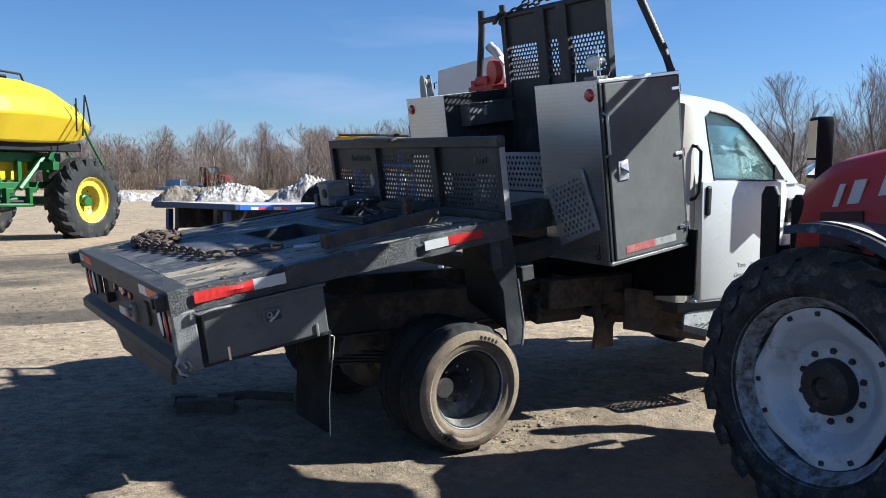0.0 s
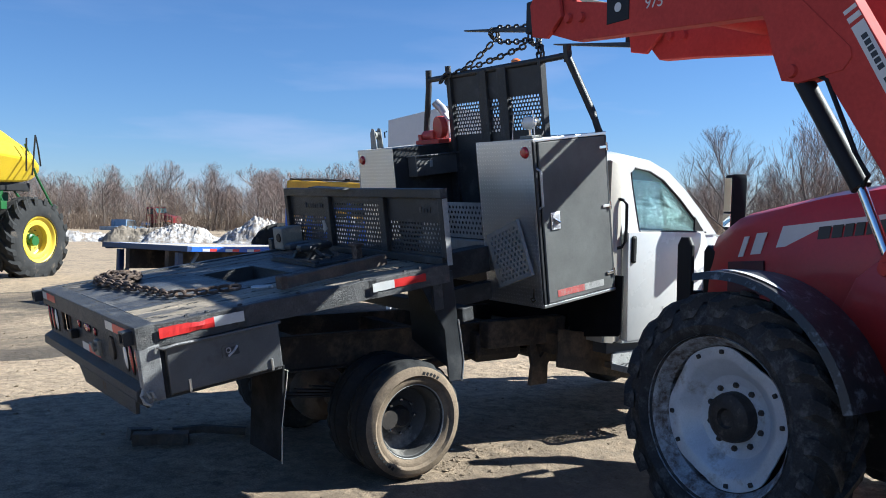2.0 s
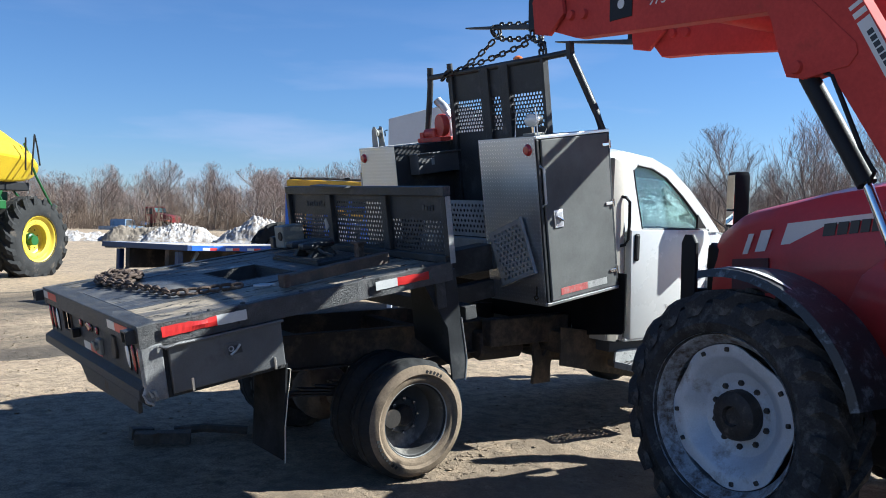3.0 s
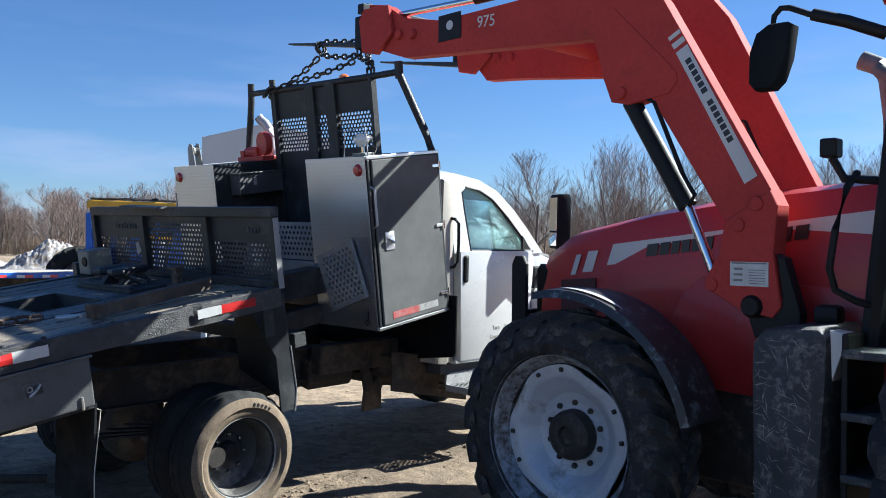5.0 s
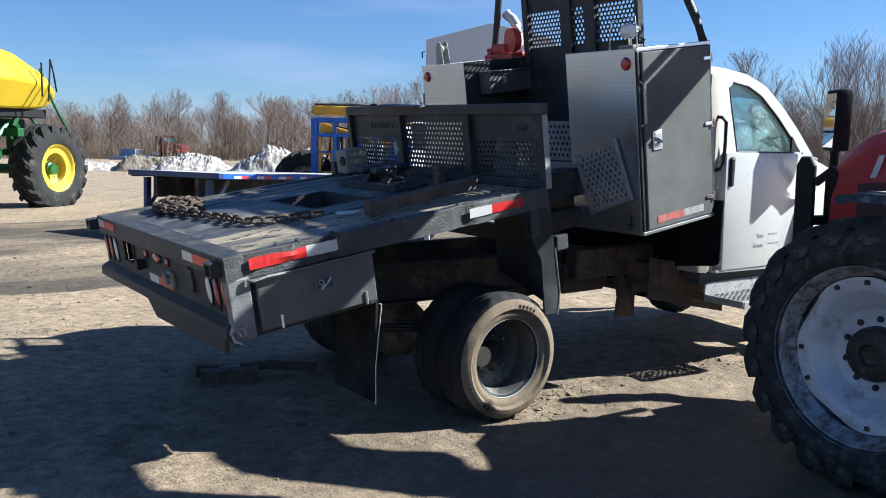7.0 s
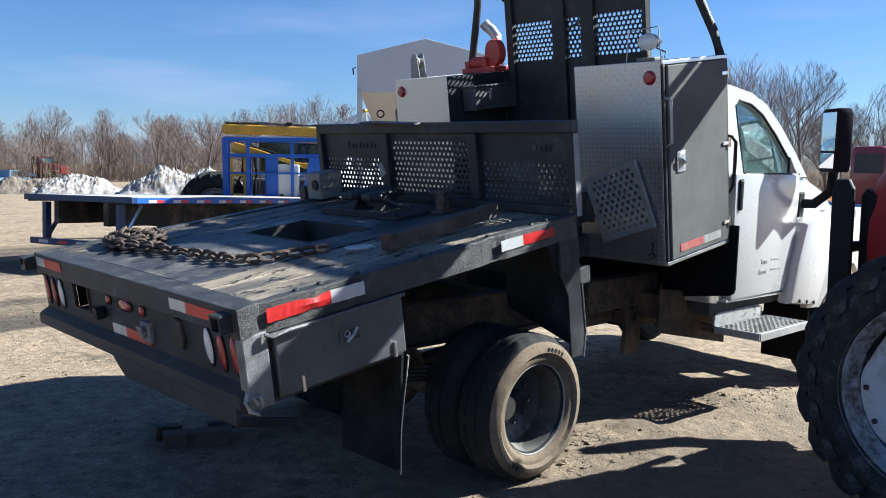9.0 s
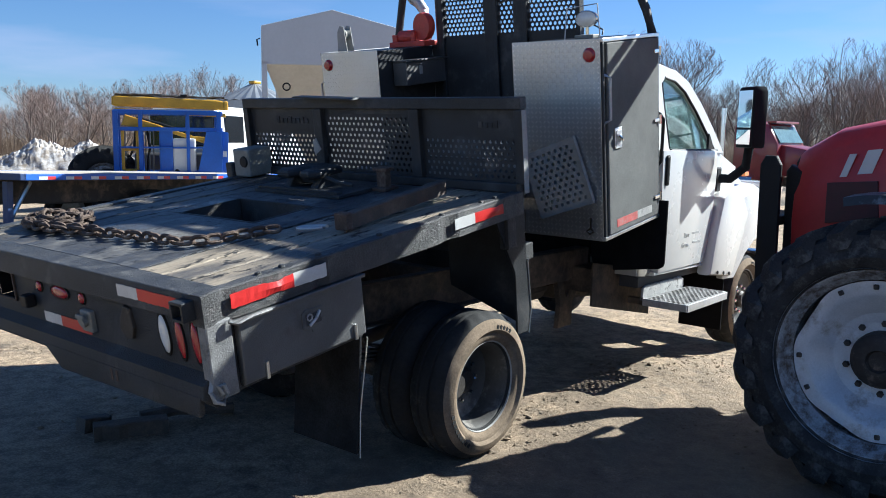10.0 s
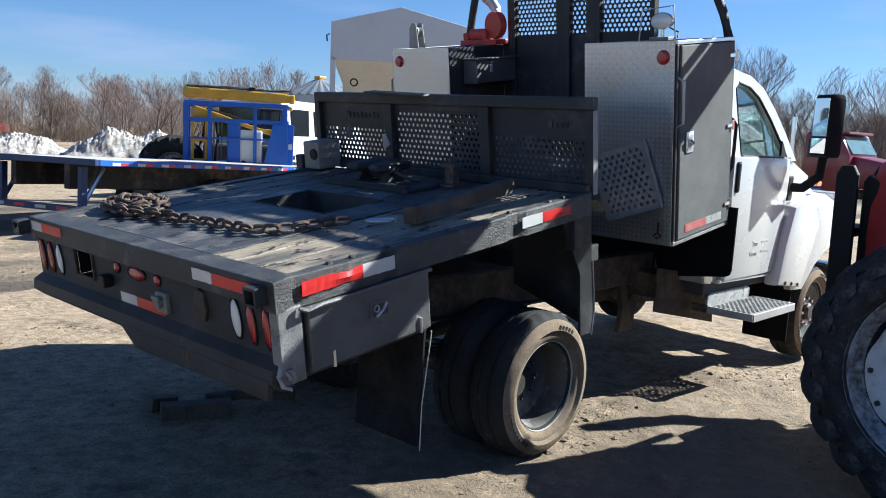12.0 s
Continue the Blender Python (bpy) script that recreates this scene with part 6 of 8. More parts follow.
        part("oil_port", boxes(((x + 0.02, -0.85, 1.50), (0.12, 0.13, 0.10)), bevel=0.03), M_PLASTIC, t, "", True)
        for y, z in ((-0.51, 2.06), (-0.41, 1.95), (-0.26, 1.63), (0.34, 2.735), (2.35, 3.42), (2.58, 3.48), (2.2, 3.40)):
            part("pin", turned([(0.0, -0.09), (0.035, -0.085), (0.04, -0.07), (0.04, 0.07), (0.035, 0.085), (0.0, 0.09)], 14, Matrix.Translation((x, y, z)) @ Matrix.Rotation(math.pi / 2, 4, "Z")), M_LOADER, arm, "", True)
        cyl = part("lift_cylinder", bar([(x, 0.31, 2.69), (x, -0.07, 2.06)], 0.055, 16), M_PLASTIC, t, "black hydraulic cylinder", True)
        part("piston_rod", bar([(x, -0.07, 2.06), (x, -0.26, 1.63)], 0.028, 12), M_CHROME, cyl, "bright chrome rod", True)
        part("hose", bar([(x - 0.03, 0.20, 2.70), (x - 0.05, 0.12, 2.66), (x - 0.05, -0.06, 2.25), (x - 0.05, -0.14, 2.12), (x - 0.03, -0.10, 2.07)], 0.014, 8), M_PLASTIC, cyl, "", True)
        def on_arm(f0, f1, w0, w1, m_, nm, lift):
            """A strip on the arm's outer face: f runs down the arm, w across it to the rear edge."""
            pts = [(0.03 + dy - 0.47 * f - 0.0744 * w, 3.005 - 0.85 * f + 0.0411 * w) for f, w in ((f0, w0), (f1, w0), (f1, w1), (f0, w1))]
            x0 = x + s * (0.0555 + lift)
            return part(nm, prismed(pts, "x", min(x0, x0 + s * 0.001), max(x0, x0 + s * 0.001), 0.0), m_, arm)
        for f0, f1 in ((-0.01, 0.015), (0.04, 0.075), (0.10, 0.985)):
            on_arm(f0, f1, 0.0, 0.95, M_DECAL, "arm_decal", 0.0)
        for k in range(14):
            if s < 0 and k != 6:
                f = 0.175 + 0.041 * k
                on_arm(f, f + 0.031, 0.3, 0.72, M_DECALBLACK, "decal_bar", 0.0015)
        if s < 0:
            letters("model_number", "975", 0.115, M_DECAL, arm, Matrix(((0, 0, -1, x - 0.0575), (-1, 0, 0, 1.45), (0, 1, 0, 3.36), (0, 0, 0, 1))) @ Matrix.Rotation(radians(-3), 4, "Z"))
            part("emblem_plate", span(x - 0.062, x - 0.055, 1.69, 1.92, 3.29, 3.48, 0.003), M_PLASTIC, arm, "black plate with silver emblem")
            part("emblem", turned([(0.0, -0.002), (0.034, -0.002), (0.034, 0.002), (0.0, 0.002)], 16, Matrix.Translation((x - 0.064, 1.80, 3.395)) @ Matrix.Rotation(math.pi / 2, 4, "Z")), M_DECAL, arm)
            part("warning_label", span(x - 0.080, x - 0.0755, -0.58, -0.37, 1.63, 1.757, 0.0), M_WHITETAPE, t, "white instruction label")
            part("label_bars", boxes(*[((x - 0.081, -0.52, 1.645 + 0.014 * k), (0.001, 0.09, 0.004)) for k in range(6)], *[((x - 0.081, -0.415, 1.66 + 0.03 * k), (0.001, 0.05, 0.012)) for k in range(3)], ((x - 0.081, -0.475, 1.75), (0.001, 0.19, 0.008)), bevel=0.0), M_GREYBOX, t)
            part("small_label", span(x - 0.062, x - 0.0555, 2.58, 2.66, 3.52, 3.60, 0.0), M_WHITETAPE, arm)
    part("cross_tube", bar([(-0.02, 1.35, 3.33), (1.12, 1.35, 3.33)], 0.085, 18), M_LOADER, t, "red loader cross tube", True)
    # front end: quick hitch carriage and fork tines
    carriage = part("fork_carriage", boxes(((0.05, 2.86, 3.60), (0.07, 0.06, 0.34)), ((1.07, 2.86, 3.60), (0.07, 0.06, 0.34)), ((0.56, 2.86, 3.56), (1.2, 0.07, 0.08)), ((0.56, 2.86, 3.72), (1.2, 0.07, 0.08)), ((-0.02, 2.84, 3.52), (0.10, 0.10, 0.26)), bevel=0.008), M_PLASTIC, t, "black fork carriage")
    for x in (0.0, 1.08):
        part("tilt_bracket", prismed([(2.45, 3.66), (2.74, 3.68), (2.80, 3.60), (2.76, 3.34), (2.58, 3.30), (2.40, 3.44)], "x", x - 0.10, x - 0.06, 0.008), M_LOADER, t)
        part("tilt_cylinder", bar([(x, 1.60, 3.55 if x == 0.0 else 3.545), (x, 0.55, 3.53 if x == 0.0 else 3.525)], 0.034, 12), M_PLASTIC, t, "black hydraulic cylinder", True)
        part("tilt_rod", bar([(x, 2.52, 3.60 if x == 0.0 else 3.58), (x, 1.60, 3.55 if x == 0.0 else 3.545)], 0.024, 10), M_CHROME, t, "bright chrome rod", True)
    for x in (0.0, 1.06):
        m = Matrix.Translation((x, 2.82, 3.425)) @ Matrix.Rotation(radians(9.5), 4, "X")
        part("fork_tine", prismed([(0.0, -0.022), (1.10, -0.008), (1.10, 0.004), (0.0, 0.022)], "x", -0.03, 0.03, 0.003), M_CHAIN, carriage, "dark steel fork tine", at=m)
    # fuel tank and steps at the left of the cab
    part("fuel_tank", prismed([(-0.62, 0.42), (-0.60, 1.22), (-0.605, 1.37), (-0.66, 1.435), (-0.72, 1.45), (-0.93, 1.465), (-0.98, 1.43), (-0.975, 1.2), (-0.93, 0.42)], "x", -0.32, 0.20, 0.045), M_TANK, t, "muddy scratched black tank", True)
    rnd = random.Random(8)
    bits = bmesh.new()
    for k in range(110):
        y, z, a, ln = rnd.uniform(-0.93, -0.63), rnd.uniform(0.5, 1.40), rnd.gauss(0.7, 0.7), rnd.uniform(0.01, 0.05)
        d, e = Vector((0, math.cos(a), math.sin(a))) * ln, Vector((0, -math.sin(a), math.cos(a))) * rnd.uniform(0.0008, 0.002)
        c = Vector((-0.3215, y, z))
        bits.faces.new([bits.verts.new(c + q) for q in (-d, -e, d, e)])
    part("straw_litter", bits, M_STRAW, t, "stuck straw and pale scratches")["kind"] = "stuff"
    part("tank_edge", prismed([(-0.985, 1.455), (-1.075, 1.445), (-1.05, 1.38), (-0.995, 1.22)], "x", -0.31, -0.20, 0.005), M_DECAL, t)
    for k in range(4):
        part("cab_step", span(-0.38, 0.05, -1.55, -1.06, 0.50 + 0.28 * k, 0.54 + 0.28 * k, 0.01), M_TANK, t)
    part("step_side", span(-0.36, 0.10, -1.085, -1.055, 0.45, 1.45, 0.01), M_PLASTIC, t)
    part("access_rail", bar([(-0.15, -1.04, 2.19), (-0.22, -1.02, 2.12), (-0.25, -0.98, 1.92), (-0.25, -0.955, 1.74), (-0.24, -0.98, 1.64), (-0.20, -1.06, 1.59), (-0.13, -1.14, 1.56)], 0.018, 8), M_PLASTIC, t, "black bent grab rail", True)
    # cab
    cabp = [(-1.10, 1.35), (-1.22, 2.60), (-1.30, 2.95)]
    for x in (-0.12, 1.48):
        part("cab_pillar", bar([(x, y, z) for y, z in cabp], 0.055, 8), M_PLASTIC, t, "", True)
        part("cab_pillar", bar([(x, -2.75, 1.5), (x, -2.7, 2.95)], 0.055, 8), M_PLASTIC, t, "", True)
    part("cab_roof", boxes(((0.68, -2.05, 3.03), (1.75, 1.85, 0.18)), bevel=0.06), M_RED, t, "red cab roof", True)
    part("cab_floor", boxes(((0.68, -1.95, 1.38), (1.6, 1.75, 0.16)), bevel=0.02), M_PLASTIC, t)
    part("cab_rear", boxes(((0.68, -2.8, 1.9), (1.6, 0.06, 0.9)), bevel=0.02), M_PLASTIC, t)
    part("cab_seat", boxes(((0.68, -2.1, 1.75), (0.5, 0.5, 0.16)), ((0.68, -2.35, 2.1), (0.5, 0.14, 0.6)), bevel=0.05), M_CABIN, t)
    part("console", boxes(((0.68, -1.35, 1.75), (0.5, 0.3, 0.6)), bevel=0.05), M_CABIN, t)
    for pts in (((-0.12, -1.16, 1.46), (-0.12, -2.7, 1.46), (-0.12, -2.7, 2.92), (-0.12, -1.28, 2.92)), ((0.0, -1.12, 1.5), (1.4, -1.12, 1.5), (1.4, -1.27, 2.92), (0.0, -1.27, 2.92))):
        bm = pane([[pts[0], pts[1]], [pts[3], pts[2]]], (0.005, 0.003, 0.0))
        g = part("cab_glass", bm, M_GLASS, t)
        g.visible_shadow = False
    part("rear_fender", boxes(((-0.30, -2.1, 1.92), (0.55, 1.5, 0.06)), ((-0.30, -1.40, 1.75), (0.55, 0.06, 0.35)), bevel=0.02), M_RED, t)
    part("rear_fender", boxes(((1.66, -2.1, 1.92), (0.55, 1.5, 0.06)), bevel=0.02), M_RED, t)
    # mirror on its long arm, work lamp and exhaust
    ma = part("mirror_arm", bar([(-0.10, -1.28, 2.70), (-0.35, -1.26, 2.755), (-0.45, -1.10, 2.83), (-0.45, -0.93, 2.895), (-0.45, -0.84, 2.94), (-0.45, -0.80, 2.945), (-0.45, -0.77, 2.915), (-0.45, -0.76, 2.83)], 0.014, 8), M_PLASTIC, t, "black mirror arm", True)
    part("arm_sleeve", bar([(-0.38, -1.24, 2.765), (-0.45, -1.10, 2.83), (-0.45, -0.95, 2.888)], 0.028, 10), M_PLASTIC, ma, "", True)
    part("mirror", prismed([(-0.775, 2.865), (-0.86, 2.862), (-0.885, 2.845), (-0.865, 2.70), (-0.83, 2.60), (-0.79, 2.562), (-0.71, 2.565), (-0.68, 2.60), (-0.682, 2.74), (-0.715, 2.83)], "x", -0.54, -0.42, 0.03), M_SHELL, ma, "black mirror shell", True)
    part("work_lamp", boxes(((-0.22, -0.945, 2.305), (0.09, 0.08, 0.09)), bevel=0.012), M_PLASTIC, t)
    part("lamp_bracket", bar([(-0.22, -0.95, 2.26), (-0.20, -1.0, 2.16), (-0.12, -1.12, 2.15)], 0.02, 8), M_PLASTIC, t)
    part("exhaust", bar([(1.25, -0.74, 1.9), (1.25, -0.73, 2.62), (1.25, -0.70, 2.85), (1.25, -0.64, 2.95), (1.25, -0.54, 3.0)], 0.06, 14), M_GREYBOX, t, "weathered steel exhaust", True)
    return t


build_tractor()


# ---- loose things on the truck body ----
def on_body(name, label, category, group=""):
    return thing(name, BODY, label, category, group)


def bed_chain():
    t = on_body("tow_chain", "rusty steel tow chain heaped on the flatbed deck", "chain")
    first = None
    heap = []
    for k in range(70):
        a = 0.62 * k
        r = 0.05 + 0.13 * abs(math.sin(k * 0.37))
        heap.append((0.47 + 0.85 * r * math.cos(a), 0.80 + 1.25 * r * math.sin(a), 0.03 + 0.07 * max(0, 1 - r / 0.16) * (k % 5) / 4))
    first = chain_along(t, heap, M_RUST, 1.25, 0.4)
    run = [(0.33, 0.90, 0.03), (0.31, 0.72, 0.03), (0.33, 0.55, 0.028), (0.38, 0.30, 0.028), (0.42, 0.10, 0.028), (0.44, -0.15, 0.028), (0.45, -0.34, 0.028), (0.50, -0.45, 0.03), (0.60, -0.495, 0.028), (0.71, -0.525, 0.028), (0.82, -0.58, 0.028), (0.87, -0.66, 0.028)]
    chain_along(t, run, M_RUST, 1.25, 0.6, first)
    second = [(0.36, 0.98, 0.03), (0.36, 0.75, 0.035), (0.385, 0.50, 0.03), (0.41, 0.28, 0.03)]
    chain_along(t, second, M_RUST, 1.25, 0.5, first)
    ring = [(0.935 + 0.070 * math.cos(a) * 0.64 + 0.026 * math.sin(a) * 0.77, -0.725 - 0.070 * math.cos(a) * 0.77 + 0.026 * math.sin(a) * 0.64, 0.022) for a in [math.tau * q / 16 for q in range(15)]]
    part("hook", bar(ring, 0.0095, 8), M_STEELBAR, t, "bright worn grab hook", True)


bed_chain()


def timber():
    t = on_body("timber_beam", "weathered timber beam with rusty iron end", "timber")
    m = Matrix.Translation((1.01, -0.865, 0.006)) @ Matrix.Rotation(radians(3.6), 4, "Z") @ Matrix.Rotation(radians(-1.4), 4, "Y")
    bm = rough_board(0.02, 0.80, -0.036, 0.032, 0.004, 0.078, 16)
    part("beam", bm, M_TIMBER, t, at=m)
    part("iron_end", boxes(((0.0, 0, 0.044), (0.05, 0.08, 0.086)), bevel=0.01), M_RUST, t, "rusty iron cap", at=m)


timber()


def hitch():
    t = on_body("fifth_wheel_hitch", "greasy black fifth wheel hitch on a base plate", "hitch")
    part("base", boxes(((1.78, 0.12, 0.012), (0.42, 0.75, 0.022)), ((1.60, 0.12, 0.03), (0.04, 0.70, 0.02)), bevel=0.004), M_BLACK, t)
    for v in (0.06, 0.30):
        part("pedestal", prismed([(1.66, 0.02), (1.90, 0.02), (1.84, 0.09), (1.72, 0.09)], "y", v - 0.03, v + 0.03, 0.005), M_BLACK, t)
    bm = bmesh.new()
    prism(bm, [(1.61, 0.31), (1.67, 0.34), (1.87, 0.33), (1.91, 0.17), (1.87, 0.01), (1.67, -0.01), (1.61, 0.03), (1.62, 0.12), (1.76, 0.155), (1.76, 0.185), (1.62, 0.22)], "z", 0.088, 0.14, 0.018)
    part("plate", bm, M_BLACKRACK, t, "greasy black horseshoe plate")
    part("jaw", boxes(((1.80, 0.17, 0.07), (0.14, 0.12, 0.05)), bevel=0.01), M_BLACK, t)
    part("release_handle", bar([(1.72, 0.0, 0.09), (1.70, -0.12, 0.07), (1.74, -0.20, 0.05)], 0.012, 8), M_BLACK, t)


hitch()
for u, v, s, lab in ((2.0, 1.03, 1.0, "weathered grey control box on the deck edge"),):
    b = on_body("control_box", lab, "box")
    part("case", boxes(((u, v, 0.10), (0.20, 0.17, 0.19)), bevel=0.012), M_GREYBOX, b, at=Matrix.Rotation(radians(0), 4, "Z"))
    part("dial", turned([(0.0, -0.012), (0.035, -0.01), (0.04, 0.0), (0.0, 0.0)], 18, Matrix.Translation((u - 0.10, v - 0.03, 0.11)) @ Matrix.Rotation(-math.pi / 2, 4, "Z")), M_PLASTIC, b)
    part("clamp", boxes(((u - 0.09, v + 0.12, 0.05), (0.06, 0.07, 0.10)), bevel=0.008), M_BLACK, b)
b = on_body("iron_post", "short rusty iron post stub on the deck", "post")
part("stub", boxes(((1.90, -0.30, 0.06), (0.05, 0.07, 0.12)), ((1.90, -0.30, 0.01), (0.12, 0.12, 0.02)), ((1.90, -0.30, 0.125), (0.07, 0.11, 0.02)), bevel=0.004), M_RUST, b)

# grey perforated plate leaning on the box
b = on_body("perforated_plate", "bent grey perforated metal plate leaning on the toolbox", "metal plate")
LEAN_PLATE = Matrix.Translation((2.862, -1.16, -0.20)) @ Matrix.Rotation(radians(-19.5), 4, "X") @ Matrix.Rotation(radians(2), 4, "Y")
part("sheet", perforated(0.42, 0.43, 0.043, 0.0130, 0.004, 0.028), M_GREYPERF, b, at=LEAN_PLATE)
part("lip", boxes(((-0.016, 0.21, 0.0), (0.036, 0.42, 0.004)), bevel=0.0), M_GREYPERF, b, at=LEAN_PLATE)
part("side_flange", boxes(((-0.012, -0.003, 0.215), (0.028, 0.004, 0.43)), bevel=0.0), M_GREYPERF, b, at=LEAN_PLATE)
b = on_body("step_plate", "grey perforated sheet between the toolboxes", "metal plate")
part("sheet", perforated(0.9, 0.29, 0.046, 0.014, 0.004, 0.02), M_GREYPERF, b, at=Matrix.Translation((2.95, -0.56, 0.02)))
part("lower_lip", span(2.90, 2.96, -0.56, 0.34, -0.12, 0.01, 0.004), M_GREYPERF, b)
# shallow locker on the inner side of the far box
b = on_body("side_locker", "black steel locker hung on the toolbox side, dappled with light", "locker")
part("case", boxes(((3.33, 0.535, 0.60), (0.58, 0.13, 0.17)), bevel=0.006), M_SIDEBOX, b)
part("lid", boxes(((3.33, 0.530, 0.692), (0.60, 0.15, 0.012)), bevel=0.003), M_SIDEBOX, b)
part("hasp", boxes(((3.20, 0.465, 0.62), (0.03, 0.008, 0.06)), bevel=0.002), M_STEELBAR, b)


def floodlight():
    t = on_body("floodlight", "oval work floodlight inside a wire guard", "floodlight")
    c = Vector((3.05, -1.03, 0.90))
    part("base", boxes(((c.x, c.y, 0.795), (0.10, 0.13, 0.024)), bevel=0.005), M_GREYBOX, t)
    part("stem", bar([(c.x, c.y, 0.80), (c.x, c.y, 0.86)], 0.012, 8), M_CHROME, t)
    lamp = part("lamp_housing", turned([(0.0, 0.07), (0.05, 0.06), (0.070, 0.02), (0.074, -0.01), (0.0, -0.01)], 24), M_PLASTIC, t, "", True)
    lamp.matrix_basis = Matrix.Translation(c) @ Matrix.Rotation(-math.pi / 2, 4, "Z") @ Matrix.Diagonal((1.0, 1.0, 0.66, 1.0))
    part("bezel", turned([(0.066, -0.008), (0.072, -0.018), (0.078, -0.012), (0.076, 0.0)], 24, None, True), M_CHROME, lamp, "chrome bezel", True)
    part("lens", turned([(0.0, -0.032), (0.045, -0.028), (0.068, -0.012), (0.0, -0.012)], 24), M_LENSWHITE, lamp, "", True)
    part("guard", bar([(2.97, c.y + 0.115, 0.785), (2.99, c.y + 0.105, 0.97), (2.99, c.y - 0.105, 0.985), (2.97, c.y - 0.13, 0.785)], 0.0045, 6), M_STEELBAR, t)
    part("cable", bar([(c.x + 0.05, c.y, 0.87), (c.x + 0.07, c.y - 0.07, 0.83), (c.x + 0.04, c.y - 0.08, 0.80)], 0.005, 6), M_PLASTIC, t)


floodlight()


def winch():
    t = on_body("hand_winch", "red hand winch on the toolbox top", "winch")
    part("base", boxes(((3.45, 0.74, 0.805), (0.16, 0.36, 0.04)), ((3.45, 0.88, 0.84), (0.12, 0.05, 0.08)), ((3.45, 0.70, 0.85), (0.10, 0.04, 0.09)), bevel=0.006), M_WINCH, t)
    part("gear_plate", turned([(0.0, -0.03), (0.10, -0.03), (0.105, 0.0), (0.10, 0.03), (0.0, 0.03)], 24, Matrix.Translation((3.45, 0.62, 0.93)) @ Matrix.Rotation(radians(78), 4, "Z")), M_WINCH, t, "red gear cover")
    part("drum", turned([(0.0, -0.08), (0.05, -0.08), (0.05, 0.08), (0.0, 0.08)], 16, Matrix.Translation((3.45, 0.78, 0.86))), M_WINCH, t)


winch()
b = on_body("pulley_bracket", "grey steel pulley bracket on the far toolbox", "bracket")
part("cheek", prismed([(1.0, 0.785), (1.10, 0.785), (1.09, 0.93), (1.06, 0.975), (1.02, 0.965)], "x", 2.98, 2.99, 0.003), M_GREYPERF, b)
part("cheek", prismed([(1.0, 0.785), (1.10, 0.785), (1.09, 0.93), (1.06, 0.975), (1.02, 0.965)], "x", 3.05, 3.06, 0.003), M_GREYPERF, b)
part("sheave", turned([(0.0, -0.025), (0.045, -0.025), (0.035, 0.0), (0.045, 0.025), (0.0, 0.025)], 18, Matrix.Translation((3.02, 1.055, 0.91)) @ Matrix.Rotation(math.pi / 2, 4, "Z")), M_GREYBOX, b)
b = on_body("exhaust_pipe", "bright curved exhaust stack tip behind the cab", "exhaust")
part("pipe", bar([(3.62, 0.74, 0.4), (3.62, 0.74, 0.98), (3.62, 0.75, 1.05), (3.61, 0.79, 1.11), (3.60, 0.83, 1.14), (3.59, 0.85, 1.17)], 0.042, 14), M_STEELBAR, b, "", True)


b = on_body("beacon", "amber beacon on a flat red bracket behind the rack", "beacon")
part("bracket", prismed([(-0.36, 1.385), (0.02, 1.38), (0.02, 1.395), (-0.36, 1.41)], "x", 3.72, 3.86, 0.003), M_WINCH, b)
part("lens", turned([(0.0, 0.0), (0.045, 0.0), (0.042, 0.05), (0.02, 0.065), (0.0, 0.067)], 16, Matrix.Translation((3.79, -0.10, 1.395)) @ Matrix.Rotation(math.pi / 2, 4, "X")), M_LENSAMBER, b, "", True)
part("bracket_arm", bar([(3.80, 0.0, 1.385), (3.75, 0.0, 1.10), (3.56, 0.0, 1.05)], 0.012, 6), M_BLACKRACK, b)


